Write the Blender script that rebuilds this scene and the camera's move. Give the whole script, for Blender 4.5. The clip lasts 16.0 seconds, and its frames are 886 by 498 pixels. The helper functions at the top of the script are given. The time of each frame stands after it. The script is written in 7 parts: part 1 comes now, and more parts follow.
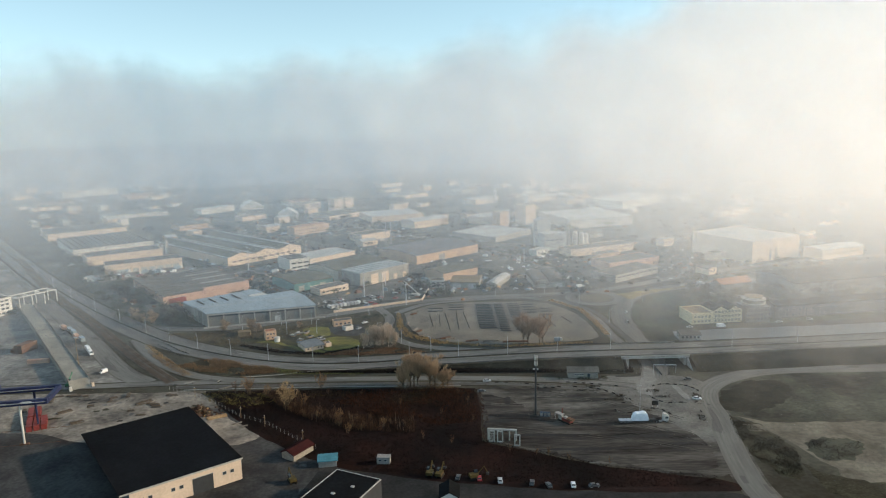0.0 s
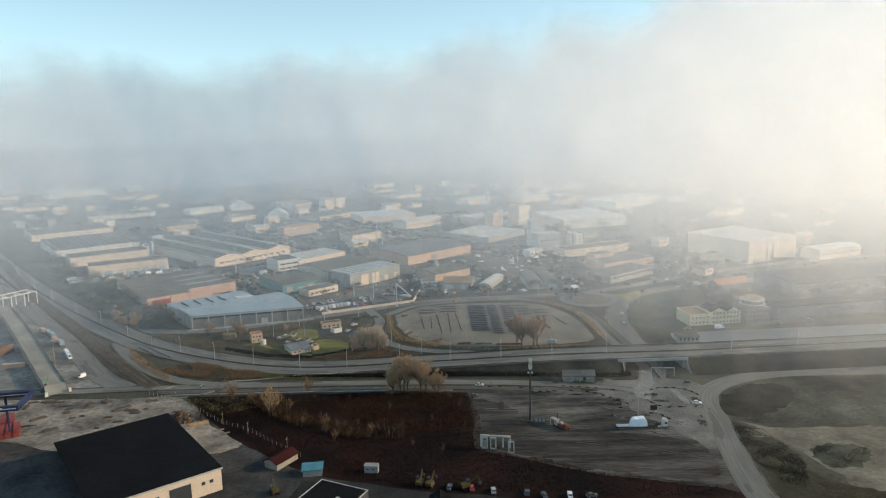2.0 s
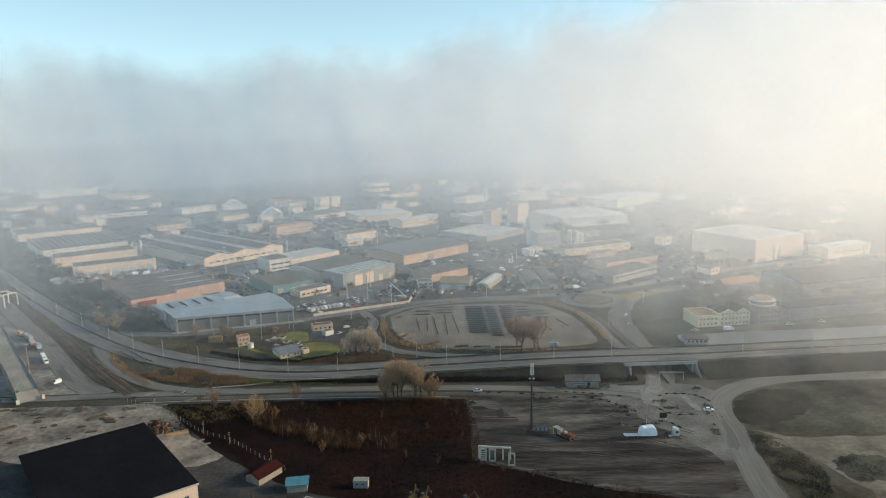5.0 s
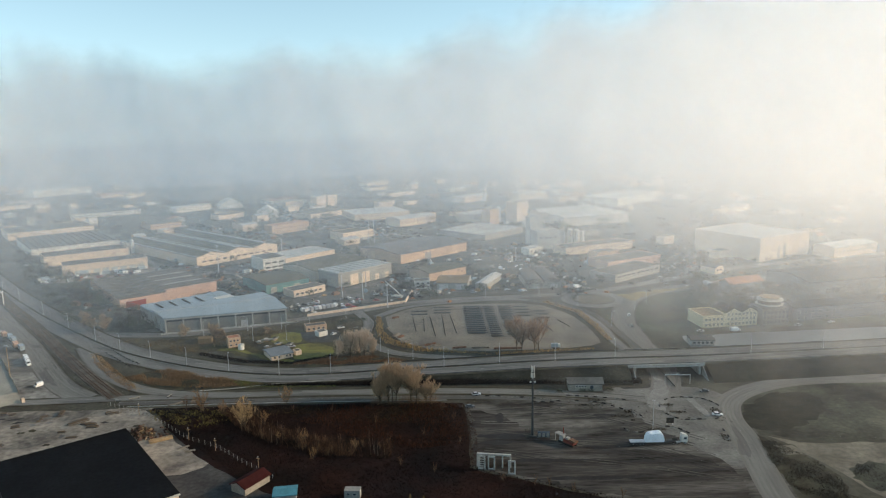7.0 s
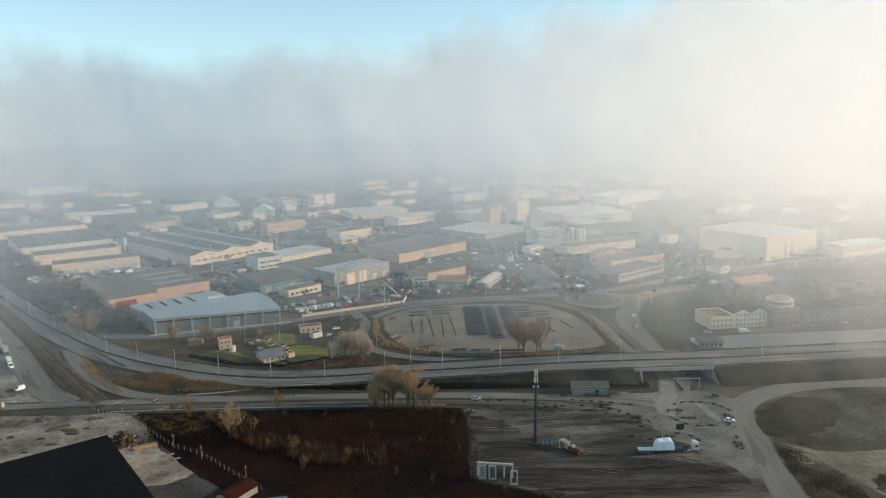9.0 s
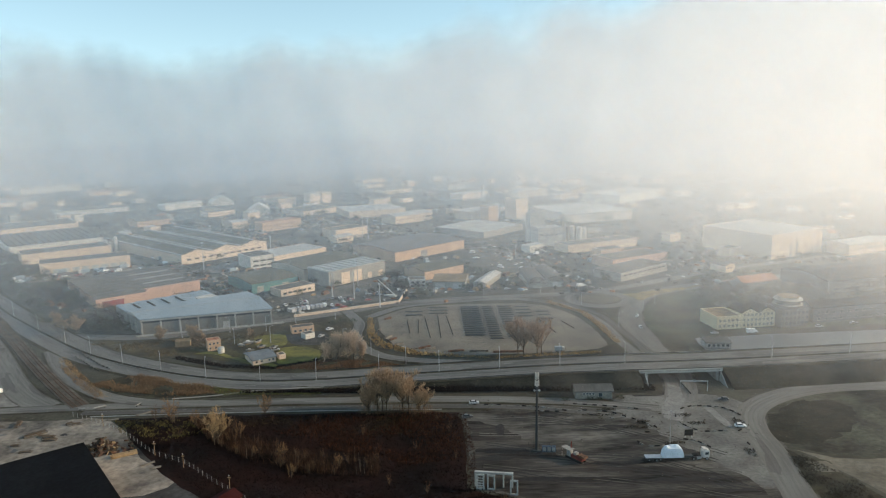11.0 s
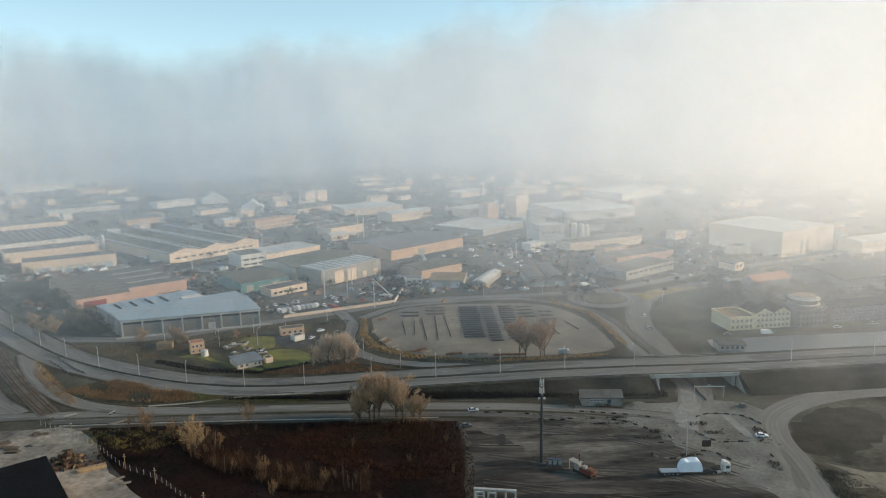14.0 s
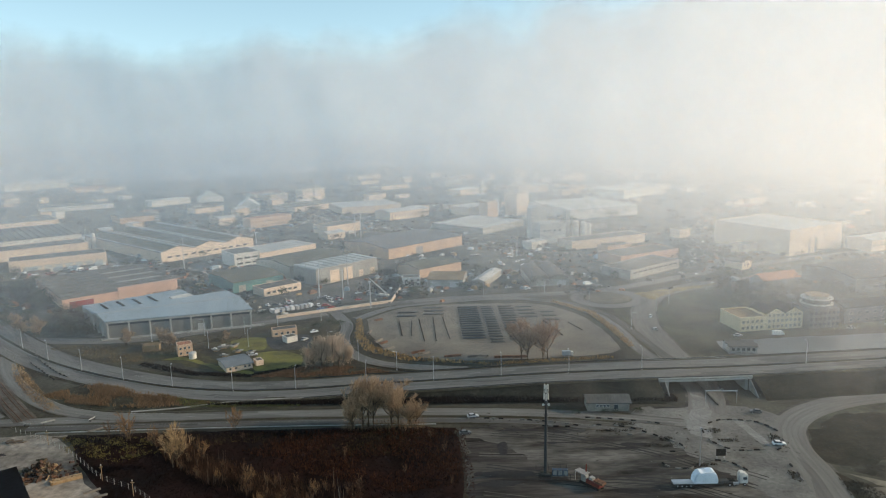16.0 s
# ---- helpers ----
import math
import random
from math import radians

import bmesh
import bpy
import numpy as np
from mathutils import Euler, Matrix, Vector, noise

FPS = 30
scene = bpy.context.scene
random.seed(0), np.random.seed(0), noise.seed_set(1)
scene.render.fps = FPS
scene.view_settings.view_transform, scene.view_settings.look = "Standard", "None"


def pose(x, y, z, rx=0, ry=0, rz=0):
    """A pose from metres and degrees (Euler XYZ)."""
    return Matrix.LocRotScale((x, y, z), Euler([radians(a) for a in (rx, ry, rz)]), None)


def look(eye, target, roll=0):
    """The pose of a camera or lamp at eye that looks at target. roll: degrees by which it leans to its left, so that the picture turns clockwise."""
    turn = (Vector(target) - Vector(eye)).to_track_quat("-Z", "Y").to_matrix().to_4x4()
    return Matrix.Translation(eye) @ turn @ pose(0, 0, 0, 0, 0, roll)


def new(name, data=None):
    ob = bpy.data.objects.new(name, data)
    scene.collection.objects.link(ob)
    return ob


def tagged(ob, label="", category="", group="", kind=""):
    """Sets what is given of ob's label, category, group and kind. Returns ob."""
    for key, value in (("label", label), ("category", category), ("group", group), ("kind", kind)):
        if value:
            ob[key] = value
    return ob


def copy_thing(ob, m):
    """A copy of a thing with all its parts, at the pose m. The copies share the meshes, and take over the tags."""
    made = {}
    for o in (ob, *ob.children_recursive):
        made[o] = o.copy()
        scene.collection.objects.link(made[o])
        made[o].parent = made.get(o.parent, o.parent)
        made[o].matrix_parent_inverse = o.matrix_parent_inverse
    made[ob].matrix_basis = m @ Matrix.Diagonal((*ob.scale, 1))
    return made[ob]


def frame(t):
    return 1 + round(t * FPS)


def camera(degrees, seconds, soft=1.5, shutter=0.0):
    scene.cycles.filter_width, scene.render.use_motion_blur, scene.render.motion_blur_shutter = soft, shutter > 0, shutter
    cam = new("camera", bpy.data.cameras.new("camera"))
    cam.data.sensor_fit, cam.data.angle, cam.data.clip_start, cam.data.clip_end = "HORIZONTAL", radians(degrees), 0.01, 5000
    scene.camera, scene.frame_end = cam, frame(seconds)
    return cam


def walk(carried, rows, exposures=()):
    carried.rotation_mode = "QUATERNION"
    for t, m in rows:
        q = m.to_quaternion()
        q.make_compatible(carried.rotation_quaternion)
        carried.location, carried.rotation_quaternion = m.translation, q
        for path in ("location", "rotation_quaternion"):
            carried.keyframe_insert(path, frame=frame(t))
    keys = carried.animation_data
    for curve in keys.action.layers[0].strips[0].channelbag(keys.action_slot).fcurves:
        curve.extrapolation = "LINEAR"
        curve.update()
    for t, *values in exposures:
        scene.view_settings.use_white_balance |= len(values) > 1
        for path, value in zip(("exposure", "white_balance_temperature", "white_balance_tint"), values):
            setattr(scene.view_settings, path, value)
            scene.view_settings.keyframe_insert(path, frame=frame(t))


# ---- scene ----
# Camera: a drone that glides forward over an industrial estate and sinks slowly.
cam = camera(64.0, 16.0, soft=1.1)
PATH = [
    (0, (-2.71, -53.64, 142.84), (-4.22, 44.62, 124.34), -1.21),
    (0.5, (-2.42, -50.74, 142.07), (-3.62, 47.54, 123.62), -1.19),
    (1, (-2.10, -47.50, 141.18), (-2.87, 50.79, 122.78), -1.16),
    (1.5, (-2.05, -44.36, 140.19), (-2.65, 53.94, 121.84), -1.15),
    (2, (-1.90, -41.04, 139.23), (-2.41, 57.28, 120.95), -1.15),
    (2.5, (-1.81, -37.93, 138.39), (-2.28, 60.39, 120.13), -1.13),
    (3, (-1.73, -34.49, 137.51), (-2.17, 63.83, 119.27), -1.13),
    (3.5, (-1.49, -30.99, 136.81), (-1.92, 67.33, 118.55), -1.15),
    (4, (-1.18, -27.53, 135.99), (-1.58, 70.79, 117.74), -1.19),
    (6.5, (-0.33, -10.48, 131.37), (-0.38, 87.85, 113.13), -1.19),
    (7, (-0.10, -7.03, 130.36), (-0.15, 91.29, 112.14), -1.18),
    (7.5, (-0.09, -3.48, 129.35), (-0.11, 94.85, 111.14), -1.17),
    (8, (0.00, 0.00, 128.51), (-0.00, 98.33, 110.29), -1.15),
    (8.5, (0.14, 3.51, 127.65), (0.13, 101.84, 109.44), -1.14),
    (9, (0.36, 7.09, 126.73), (0.35, 105.42, 108.52), -1.14),
    (11.5, (1.55, 24.80, 121.77), (1.79, 123.12, 103.54), -1.17),
    (12, (1.72, 28.31, 120.88), (1.96, 126.63, 102.63), -1.19),
    (12.5, (1.82, 31.67, 120.01), (2.11, 129.99, 101.75), -1.20),
    (13, (1.91, 35.26, 119.01), (2.24, 133.59, 100.77), -1.21),
    (13.5, (2.11, 38.88, 117.98), (2.42, 137.21, 99.76), -1.22),
    (14, (2.34, 42.47, 117.07), (2.68, 140.79, 98.84), -1.20),
    (14.5, (2.42, 46.16, 116.11), (2.83, 144.49, 97.90), -1.20),
    (15, (2.55, 49.80, 115.18), (2.99, 148.11, 96.92), -1.20),
    (15.5, (2.67, 53.47, 114.25), (3.12, 151.78, 95.99), -1.21),
    (16, (2.94, 57.05, 113.34), (3.36, 155.37, 95.06), -1.21),
]
walk(cam, [(t, look(eye, target, roll)) for t, eye, target, roll in PATH], exposures=((0, 0.64, 7600, 9), (16, 0.62, 7600, 9)))

# World and sun: low winter sun from the side, through mist.
SUN_AZ, SUN_EL = 86.0, 19.0
world = bpy.data.worlds.new("sky")
scene.world = world
world.use_nodes = True
wn = world.node_tree.nodes
wl = world.node_tree.links
sky = wn.new("ShaderNodeTexSky")
sky.sky_type = "NISHITA"
sky.sun_disc = False
sky.sun_elevation = radians(SUN_EL)
sky.sun_rotation = radians(SUN_AZ)
sky.air_density, sky.dust_density, sky.ozone_density = 1.0, 0.2, 0.4
wn["Background"].inputs["Strength"].default_value = 0.185
tone = wn.new("ShaderNodeHueSaturation")
tone.inputs["Hue"].default_value = 0.488
tone.inputs["Saturation"].default_value = 1.1
tone.inputs["Value"].default_value = 1.0
# the haze hides the horizon: the clear sky starts higher up
aim = wn.new("ShaderNodeTexCoord")
raise_up = wn.new("ShaderNodeMapping")
raise_up.inputs["Location"].default_value = (0, 0, 0.16)
wl.new(aim.outputs["Generated"], raise_up.inputs["Vector"])
wl.new(raise_up.outputs["Vector"], sky.inputs["Vector"])
wl.new(sky.outputs["Color"], tone.inputs["Color"])
wl.new(tone.outputs["Color"], wn["Background"].inputs["Color"])
sun_dir = Vector((math.sin(radians(SUN_AZ)) * math.cos(radians(SUN_EL)),
                  math.cos(radians(SUN_AZ)) * math.cos(radians(SUN_EL)), math.sin(radians(SUN_EL))))
sun_data = bpy.data.lights.new("sun", "SUN")
sun_data.energy = 2.7
sun_data.angle = radians(1.5)
sun_data.color = (1.0, 0.86, 0.69)
sun = new("sun", sun_data)
sun.matrix_world = look(sun_dir * 1000, (0, 0, 0))
scene.cycles.transparent_max_bounces = 32

rng = random.Random(7)


# ---------------------------------------------------------------- materials
def material(name, color, rough=0.85, metal=0.0, vary=0.25, scale=0.3, fine=4.0, bump=0.0, spec=0.1, second=None, island=0.0, warp=(1, 1, 1)):
    """A weathered surface: a base colour with broad stains, fine grain and relief. second: a colour that the stains lean to."""
    m = bpy.data.materials.new(name)
    m.use_nodes = True
    n, l = m.node_tree.nodes, m.node_tree.links
    b = n["Principled BSDF"]
    b.inputs["Roughness"].default_value = rough
    b.inputs["Metallic"].default_value = metal
    b.inputs["Specular IOR Level"].default_value = spec
    co = n.new("ShaderNodeTexCoord")
    mp = n.new("ShaderNodeMapping")
    mp.inputs["Scale"].default_value = warp
    l.new(co.outputs["Object"], mp.inputs["Vector"])
    big = n.new("ShaderNodeTexNoise")
    big.inputs["Scale"].default_value = scale
    big.inputs["Detail"].default_value = 6
    big.inputs["Roughness"].default_value = 0.62
    l.new(mp.outputs["Vector"], big.inputs["Vector"])
    ramp = n.new("ShaderNodeValToRGB")
    ramp.color_ramp.elements[0].position = 0.36
    ramp.color_ramp.elements[1].position = 0.66
    dark = second or tuple(c * (1 - vary) for c in color)
    ramp.color_ramp.elements[0].color = (*dark, 1)
    ramp.color_ramp.elements[1].color = (*color, 1)
    l.new(big.outputs["Fac"], ramp.inputs["Fac"])
    small = n.new("ShaderNodeTexNoise")
    small.inputs["Scale"].default_value = fine
    small.inputs["Detail"].default_value = 3
    l.new(mp.outputs["Vector"], small.inputs["Vector"])
    hsv = n.new("ShaderNodeHueSaturation")
    l.new(ramp.outputs["Color"], hsv.inputs["Color"])
    rg = n.new("ShaderNodeMapRange")
    rg.inputs["From Min"].default_value, rg.inputs["From Max"].default_value = 0.25, 0.75
    rg.inputs["To Min"].default_value, rg.inputs["To Max"].default_value = 1 - vary * 0.7, 1 + vary * 0.7
    l.new(small.outputs["Fac"], rg.inputs["Value"])
    out = rg.outputs["Result"]
    if island:
        geo = n.new("ShaderNodeNewGeometry")
        r2 = n.new("ShaderNodeMapRange")
        r2.inputs["To Min"].default_value, r2.inputs["To Max"].default_value = 1 - island, 1 + island
        l.new(geo.outputs["Random Per Island"], r2.inputs["Value"])
        mu = n.new("ShaderNodeMath")
        mu.operation = "MULTIPLY"
        l.new(out, mu.inputs[0])
        l.new(r2.outputs["Result"], mu.inputs[1])
        out = mu.outputs["Value"]
    l.new(out, hsv.inputs["Value"])
    l.new(hsv.outputs["Color"], b.inputs["Base Color"])
    if bump:
        bp = n.new("ShaderNodeBump")
        bp.inputs["Strength"].default_value = bump
        bp.inputs["Distance"].default_value = 0.3
        l.new(small.outputs["Fac"], bp.inputs["Height"])
        l.new(bp.outputs["Normal"], b.inputs["Normal"])
    return m


def road_material(name, pale, dark, dirt, width, lane=3.6):
    """Worn asphalt along a road: wheel tracks and streaks run with it, patches lie across it, dirt creeps in from the edges."""
    m = bpy.data.materials.new(name)
    m.use_nodes = True
    n, l = m.node_tree.nodes, m.node_tree.links
    b = n["Principled BSDF"]
    b.inputs["Roughness"].default_value = 0.75
    b.inputs["Specular IOR Level"].default_value = 0.15
    at = n.new("ShaderNodeUVMap")
    sep = n.new("ShaderNodeSeparateXYZ")
    l.new(at.outputs["UV"], sep.inputs[0])

    def noise(sx, sy, scale, detail, rough=0.6):
        mp = n.new("ShaderNodeMapping")
        mp.inputs["Scale"].default_value = (sx, sy, 1)
        l.new(at.outputs["UV"], mp.inputs["Vector"])
        q = n.new("ShaderNodeTexNoise")
        q.inputs["Scale"].default_value, q.inputs["Detail"].default_value, q.inputs["Roughness"].default_value = scale, detail, rough
        l.new(mp.outputs["Vector"], q.inputs["Vector"])
        return q.outputs["Fac"]

    def fit(src, a, c, d, e):
        q = n.new("ShaderNodeMapRange")
        for key, v in zip(("From Min", "From Max", "To Min", "To Max"), (a, c, d, e)):
            q.inputs[key].default_value = v
        l.new(src, q.inputs["Value"])
        return q.outputs["Result"]

    def calc(op, a, c):
        q = n.new("ShaderNodeMath")
        q.operation = op
        for k, v in enumerate((a, c)):
            if isinstance(v, (int, float)):
                q.inputs[k].default_value = v
            else:
                l.new(v, q.inputs[k])
        return q.outputs[0]

    def blend(fac, a, c):
        q = n.new("ShaderNodeMix")
        q.data_type = "RGBA"
        l.new(fac, q.inputs[0])
        for k, v in ((6, a), (7, c)):
            if isinstance(v, tuple):
                q.inputs[k].default_value = (*v, 1)
            else:
                l.new(v, q.inputs[k])
        return q.outputs[2]

    streak = noise(1.0, 0.02, 0.8, 5)
    stain = noise(0.16, 0.035, 1.0, 7, 0.68)
    ruts = fit(calc("COSINE", calc("MULTIPLY", sep.outputs["X"], 4 * math.pi / lane), 0), -1, 1, -0.035, 0.035)
    tone = calc("ADD", calc("ADD", calc("MULTIPLY", streak, 0.6), calc("MULTIPLY", stain, 0.75)), ruts)
    col = blend(fit(tone, 0.42, 0.92, 0, 1), dark, pale)
    # tarred repairs, square to the road
    br = n.new("ShaderNodeTexVoronoi")
    br.distance = "CHEBYCHEV"
    mp = n.new("ShaderNodeMapping")
    mp.inputs["Scale"].default_value = (0.3, 0.045, 1)
    l.new(at.outputs["UV"], mp.inputs["Vector"])
    br.inputs["Scale"].default_value = 1.0
    l.new(mp.outputs["Vector"], br.inputs["Vector"])
    sp = n.new("ShaderNodeSeparateColor")
    l.new(br.outputs["Color"], sp.inputs[0])
    col = blend(fit(sp.outputs[0], 0.8, 0.84, 0, 0.55), col, tuple(c * 0.75 for c in dark))
    rim = calc("ADD", calc("ABSOLUTE", sep.outputs["X"], 0), calc("MULTIPLY", noise(0.4, 0.1, 1.0, 5), 2.6))
    col = blend(fit(rim, width / 2 + 0.2, width / 2 + 1.6, 0, 1), col, dirt)
    l.new(col, b.inputs["Base Color"])
    bp = n.new("ShaderNodeBump")
    bp.inputs["Strength"].default_value = 0.15
    l.new(noise(1, 1, 3.0, 3), bp.inputs["Height"])
    l.new(bp.outputs["Normal"], b.inputs["Normal"])
    return m


M_EARTH = material("earth", (0.08, 0.077, 0.06), vary=0.4, scale=0.02, fine=0.5, bump=0.2, second=(0.032, 0.028, 0.02))
M_LOT = material("lot_gravel", (0.135, 0.127, 0.112), vary=0.65, scale=0.07, fine=0.8, bump=0.25, second=(0.02, 0.018, 0.016), warp=(0.28, 1.1, 1))
M_YARD = material("yard_concrete", (0.30, 0.26, 0.215), vary=0.5, scale=0.055, fine=0.45, second=(0.09, 0.082, 0.073))
# scrub soil near black: the near field's shade is put into it
M_FIELD = material("scrub_soil", (0.023, 0.0085, 0.006), vary=0.5, scale=0.035, fine=0.8, bump=0.5, second=(0.006, 0.004, 0.004))
M_GOLD = material("dry_grass", (0.26, 0.20, 0.10), vary=0.4, scale=0.12, fine=1.2, bump=0.3, second=(0.13, 0.105, 0.06))
M_GRASS = material("grass", (0.20, 0.185, 0.045), vary=0.3, scale=0.08, fine=1.5, bump=0.3, second=(0.085, 0.08, 0.035))
M_VERGE = material("verge", (0.058, 0.055, 0.034), vary=0.65, scale=0.12, fine=1.2, bump=0.5, second=(0.024, 0.021, 0.014))
M_BANK = material("dark_weedy_bank", (0.036, 0.035, 0.024), vary=0.55, scale=0.1, fine=1.0, bump=0.5, second=(0.014, 0.013, 0.009))
M_MEADOW = material("meadow", (0.08, 0.086, 0.062), vary=0.4, scale=0.03, fine=0.6, bump=0.3, second=(0.035, 0.036, 0.027))
M_SAND = material("sand", (0.185, 0.165, 0.13), vary=0.35, scale=0.06, fine=0.5, bump=0.2, second=(0.085, 0.077, 0.06))
M_ASPHALT = material("asphalt", (0.17, 0.166, 0.155), vary=0.35, scale=0.05, fine=1.2, rough=0.7, second=(0.078, 0.077, 0.075))
M_PAINT = material("road_paint", (0.34, 0.34, 0.32), vary=0.45, scale=0.4)
M_CONCRETE = material("concrete", (0.42, 0.41, 0.38), vary=0.25, scale=0.15, fine=1.5)
M_CONCRETE_OLD = material("dusty_concrete", (0.235, 0.23, 0.22), vary=0.35, scale=0.15, fine=1.0, second=(0.16, 0.157, 0.15))
M_CREAM = material("cream_render", (0.64, 0.50, 0.385), vary=0.15, scale=0.12, fine=1.0)
M_WHITE = material("white_cladding", (0.58, 0.55, 0.50), vary=0.12, scale=0.15, fine=1.0)
M_PINK = material("salmon_render", (0.52, 0.33, 0.25), vary=0.2, scale=0.12, fine=1.0)
M_ORANGE = material("orange_render", (0.53, 0.36, 0.25), vary=0.2, scale=0.12, fine=1.0)
M_YELLOW = material("yellow_render", (0.66, 0.53, 0.34), vary=0.12, scale=0.12, fine=1.0)
M_GREY = material("grey_panels", (0.30, 0.29, 0.27), vary=0.2, scale=0.12, fine=1.0)
M_SLATE = material("slate_grey_render", (0.13, 0.13, 0.135), vary=0.25, scale=0.12, fine=1.0)
M_BRICKGREY = material("weathered_brick", (0.31, 0.28, 0.24), vary=0.3, scale=0.5, fine=3.0)
M_GREENWALL = material("green_cladding", (0.10, 0.22, 0.21), vary=0.2, scale=0.12, fine=1.0)
M_ROOFDARK = material("dark_roof_felt", (0.011, 0.012, 0.0135), vary=0.35, scale=0.06, fine=0.8, rough=0.9, spec=0.04)
M_ROOFBLUE = material("blue_grey_sheet_roof", (0.27, 0.33, 0.37), vary=0.15, scale=0.06, fine=0.8, rough=0.5, warp=(1, 0.1, 1))
# next three roof colours are lowered to include shade on the estate
M_ROOFGREY = material("fibre_cement_roof", (0.115, 0.112, 0.104), vary=0.3, scale=0.08, fine=0.9, warp=(1, 0.2, 1))
M_ROOFOLIVE = material("mossy_roof", (0.115, 0.108, 0.08), vary=0.3, scale=0.07, fine=0.8)
M_ROOFPALE = material("pale_sheet_roof", (0.43, 0.43, 0.41), vary=0.2, scale=0.08, fine=0.8, rough=0.55)
M_ROOFBROWN = material("rusty_roof", (0.24, 0.17, 0.10), vary=0.3, scale=0.1, fine=0.8)
M_ROOFCOT = material("slate_roof_sheets", (0.17, 0.19, 0.205), vary=0.2, scale=0.2, fine=1.5)
M_TILE = material("clay_tiles", (0.38, 0.17, 0.10), vary=0.3, scale=0.3, fine=2.0)
M_GLASS = material("dark_glass", (0.05, 0.06, 0.07), rough=0.15, vary=0.2, spec=0.6)
M_STEEL = material("galvanised_steel", (0.5, 0.51, 0.52), rough=0.45, metal=0.6, vary=0.15, scale=0.5)
M_MASTGREY = material("mast_paint", (0.05, 0.053, 0.056), rough=0.5, vary=0.15, scale=0.5)
M_BARK = material("bark", (0.12, 0.09, 0.065), vary=0.3, scale=1.0)
M_TWIG = material("bare_twigs", (0.47, 0.325, 0.205), vary=0.3, scale=0.4, island=0.35)
M_TWIGPALE = material("pale_reeds", (0.46, 0.31, 0.17), vary=0.3, scale=0.4, island=0.4)
# scrub darker than natural: shade on the near field is in the colour
M_TWIGDARK = material("shade_dark_scrub", (0.012, 0.0065, 0.005), vary=0.35, scale=0.3, island=0.3)
M_DUN = material("dun_scrub", (0.05, 0.042, 0.028), vary=0.4, scale=0.2, island=0.6)
M_BUSH = material("evergreen", (0.045, 0.06, 0.035), vary=0.35, scale=0.3, island=0.4)
M_BLUEPAINT = material("blue_steel_paint", (0.025, 0.032, 0.085), rough=0.4, vary=0.2, scale=0.3)
M_REDPAINT = material("red_container_paint", (0.25, 0.05, 0.045), rough=0.55, vary=0.25, scale=0.4)
M_WATER = material("still_water", (0.09, 0.10, 0.11), rough=0.4, vary=0.15, scale=0.02, spec=0.6)
M_TYRE = material("rubber", (0.02, 0.02, 0.02), rough=0.8, vary=0.2)
M_RUST = material("rusty_scrap", (0.22, 0.12, 0.08), vary=0.5, scale=0.8, island=0.5)
M_TIMBER = material("sawn_timber", (0.45, 0.31, 0.18), vary=0.3, scale=0.8, island=0.3)


# ---------------------------------------------------------------- builders
def finish(bm, name, mat, smooth=False):
    me = bpy.data.meshes.new(name)
    bmesh.ops.recalc_face_normals(bm, faces=bm.faces)
    bm.to_mesh(me)
    bm.free()
    me.materials.append(mat)
    if smooth:
        for p in me.polygons:
            p.use_smooth = True
    return me


def part(name, bm, mat, parent, label="", smooth=False):
    ob = new(name, finish(bm, name, mat, smooth))
    ob.parent = parent
    return tagged(ob, label)


def share(name, me, parent, m):
    ob = new(name, me)
    ob.parent = parent
    ob.matrix_basis = m
    return ob


def thing(name, m, label, category, group="", kind=""):
    ob = new(name)
    ob.empty_display_size = 0.5
    ob.matrix_basis = m
    return tagged(ob, label, category, group, kind)


def box(bm, x0, x1, y0, y1, z0, z1):
    v = [bm.verts.new(p) for p in ((x0, y0, z0), (x1, y0, z0), (x1, y1, z0), (x0, y1, z0), (x0, y0, z1), (x1, y0, z1), (x1, y1, z1), (x0, y1, z1))]
    for f in ((0, 3, 2, 1), (4, 5, 6, 7), (0, 1, 5, 4), (1, 2, 6, 5), (2, 3, 7, 6), (3, 0, 4, 7)):
        bm.faces.new([v[i] for i in f])
    return v


def boxed(*dims):
    bm = bmesh.new()
    box(bm, *dims)
    return bm


def prism(bm, profile, a0, a1, along="y"):
    """A solid from a closed profile of (u, z), drawn out along y (u is x) or along x (u is y)."""
    def at(u, z, a):
        return (u, a, z) if along == "y" else (a, u, z)
    lo = [bm.verts.new(at(u, z, a0)) for u, z in profile]
    hi = [bm.verts.new(at(u, z, a1)) for u, z in profile]
    bm.faces.new(lo)
    bm.faces.new(hi)
    for i in range(len(lo)):
        j = (i + 1) % len(lo)
        bm.faces.new((lo[i], lo[j], hi[j], hi[i]))


def rod(bm, a, b, r0, r1, sides=5):
    a, b = Vector(a), Vector(b)
    q = (b - a).to_track_quat("Z", "Y")
    ends = []
    for c, r in ((a, r0), (b, r1)):
        ends.append([bm.verts.new(c + q @ Vector((r * math.cos(2 * math.pi * i / sides), r * math.sin(2 * math.pi * i / sides), 0))) for i in range(sides)])
    for i in range(sides):
        j = (i + 1) % sides
        bm.faces.new((ends[0][i], ends[0][j], ends[1][j], ends[1][i]))
    bm.faces.new(ends[0])
    bm.faces.new(ends[1])


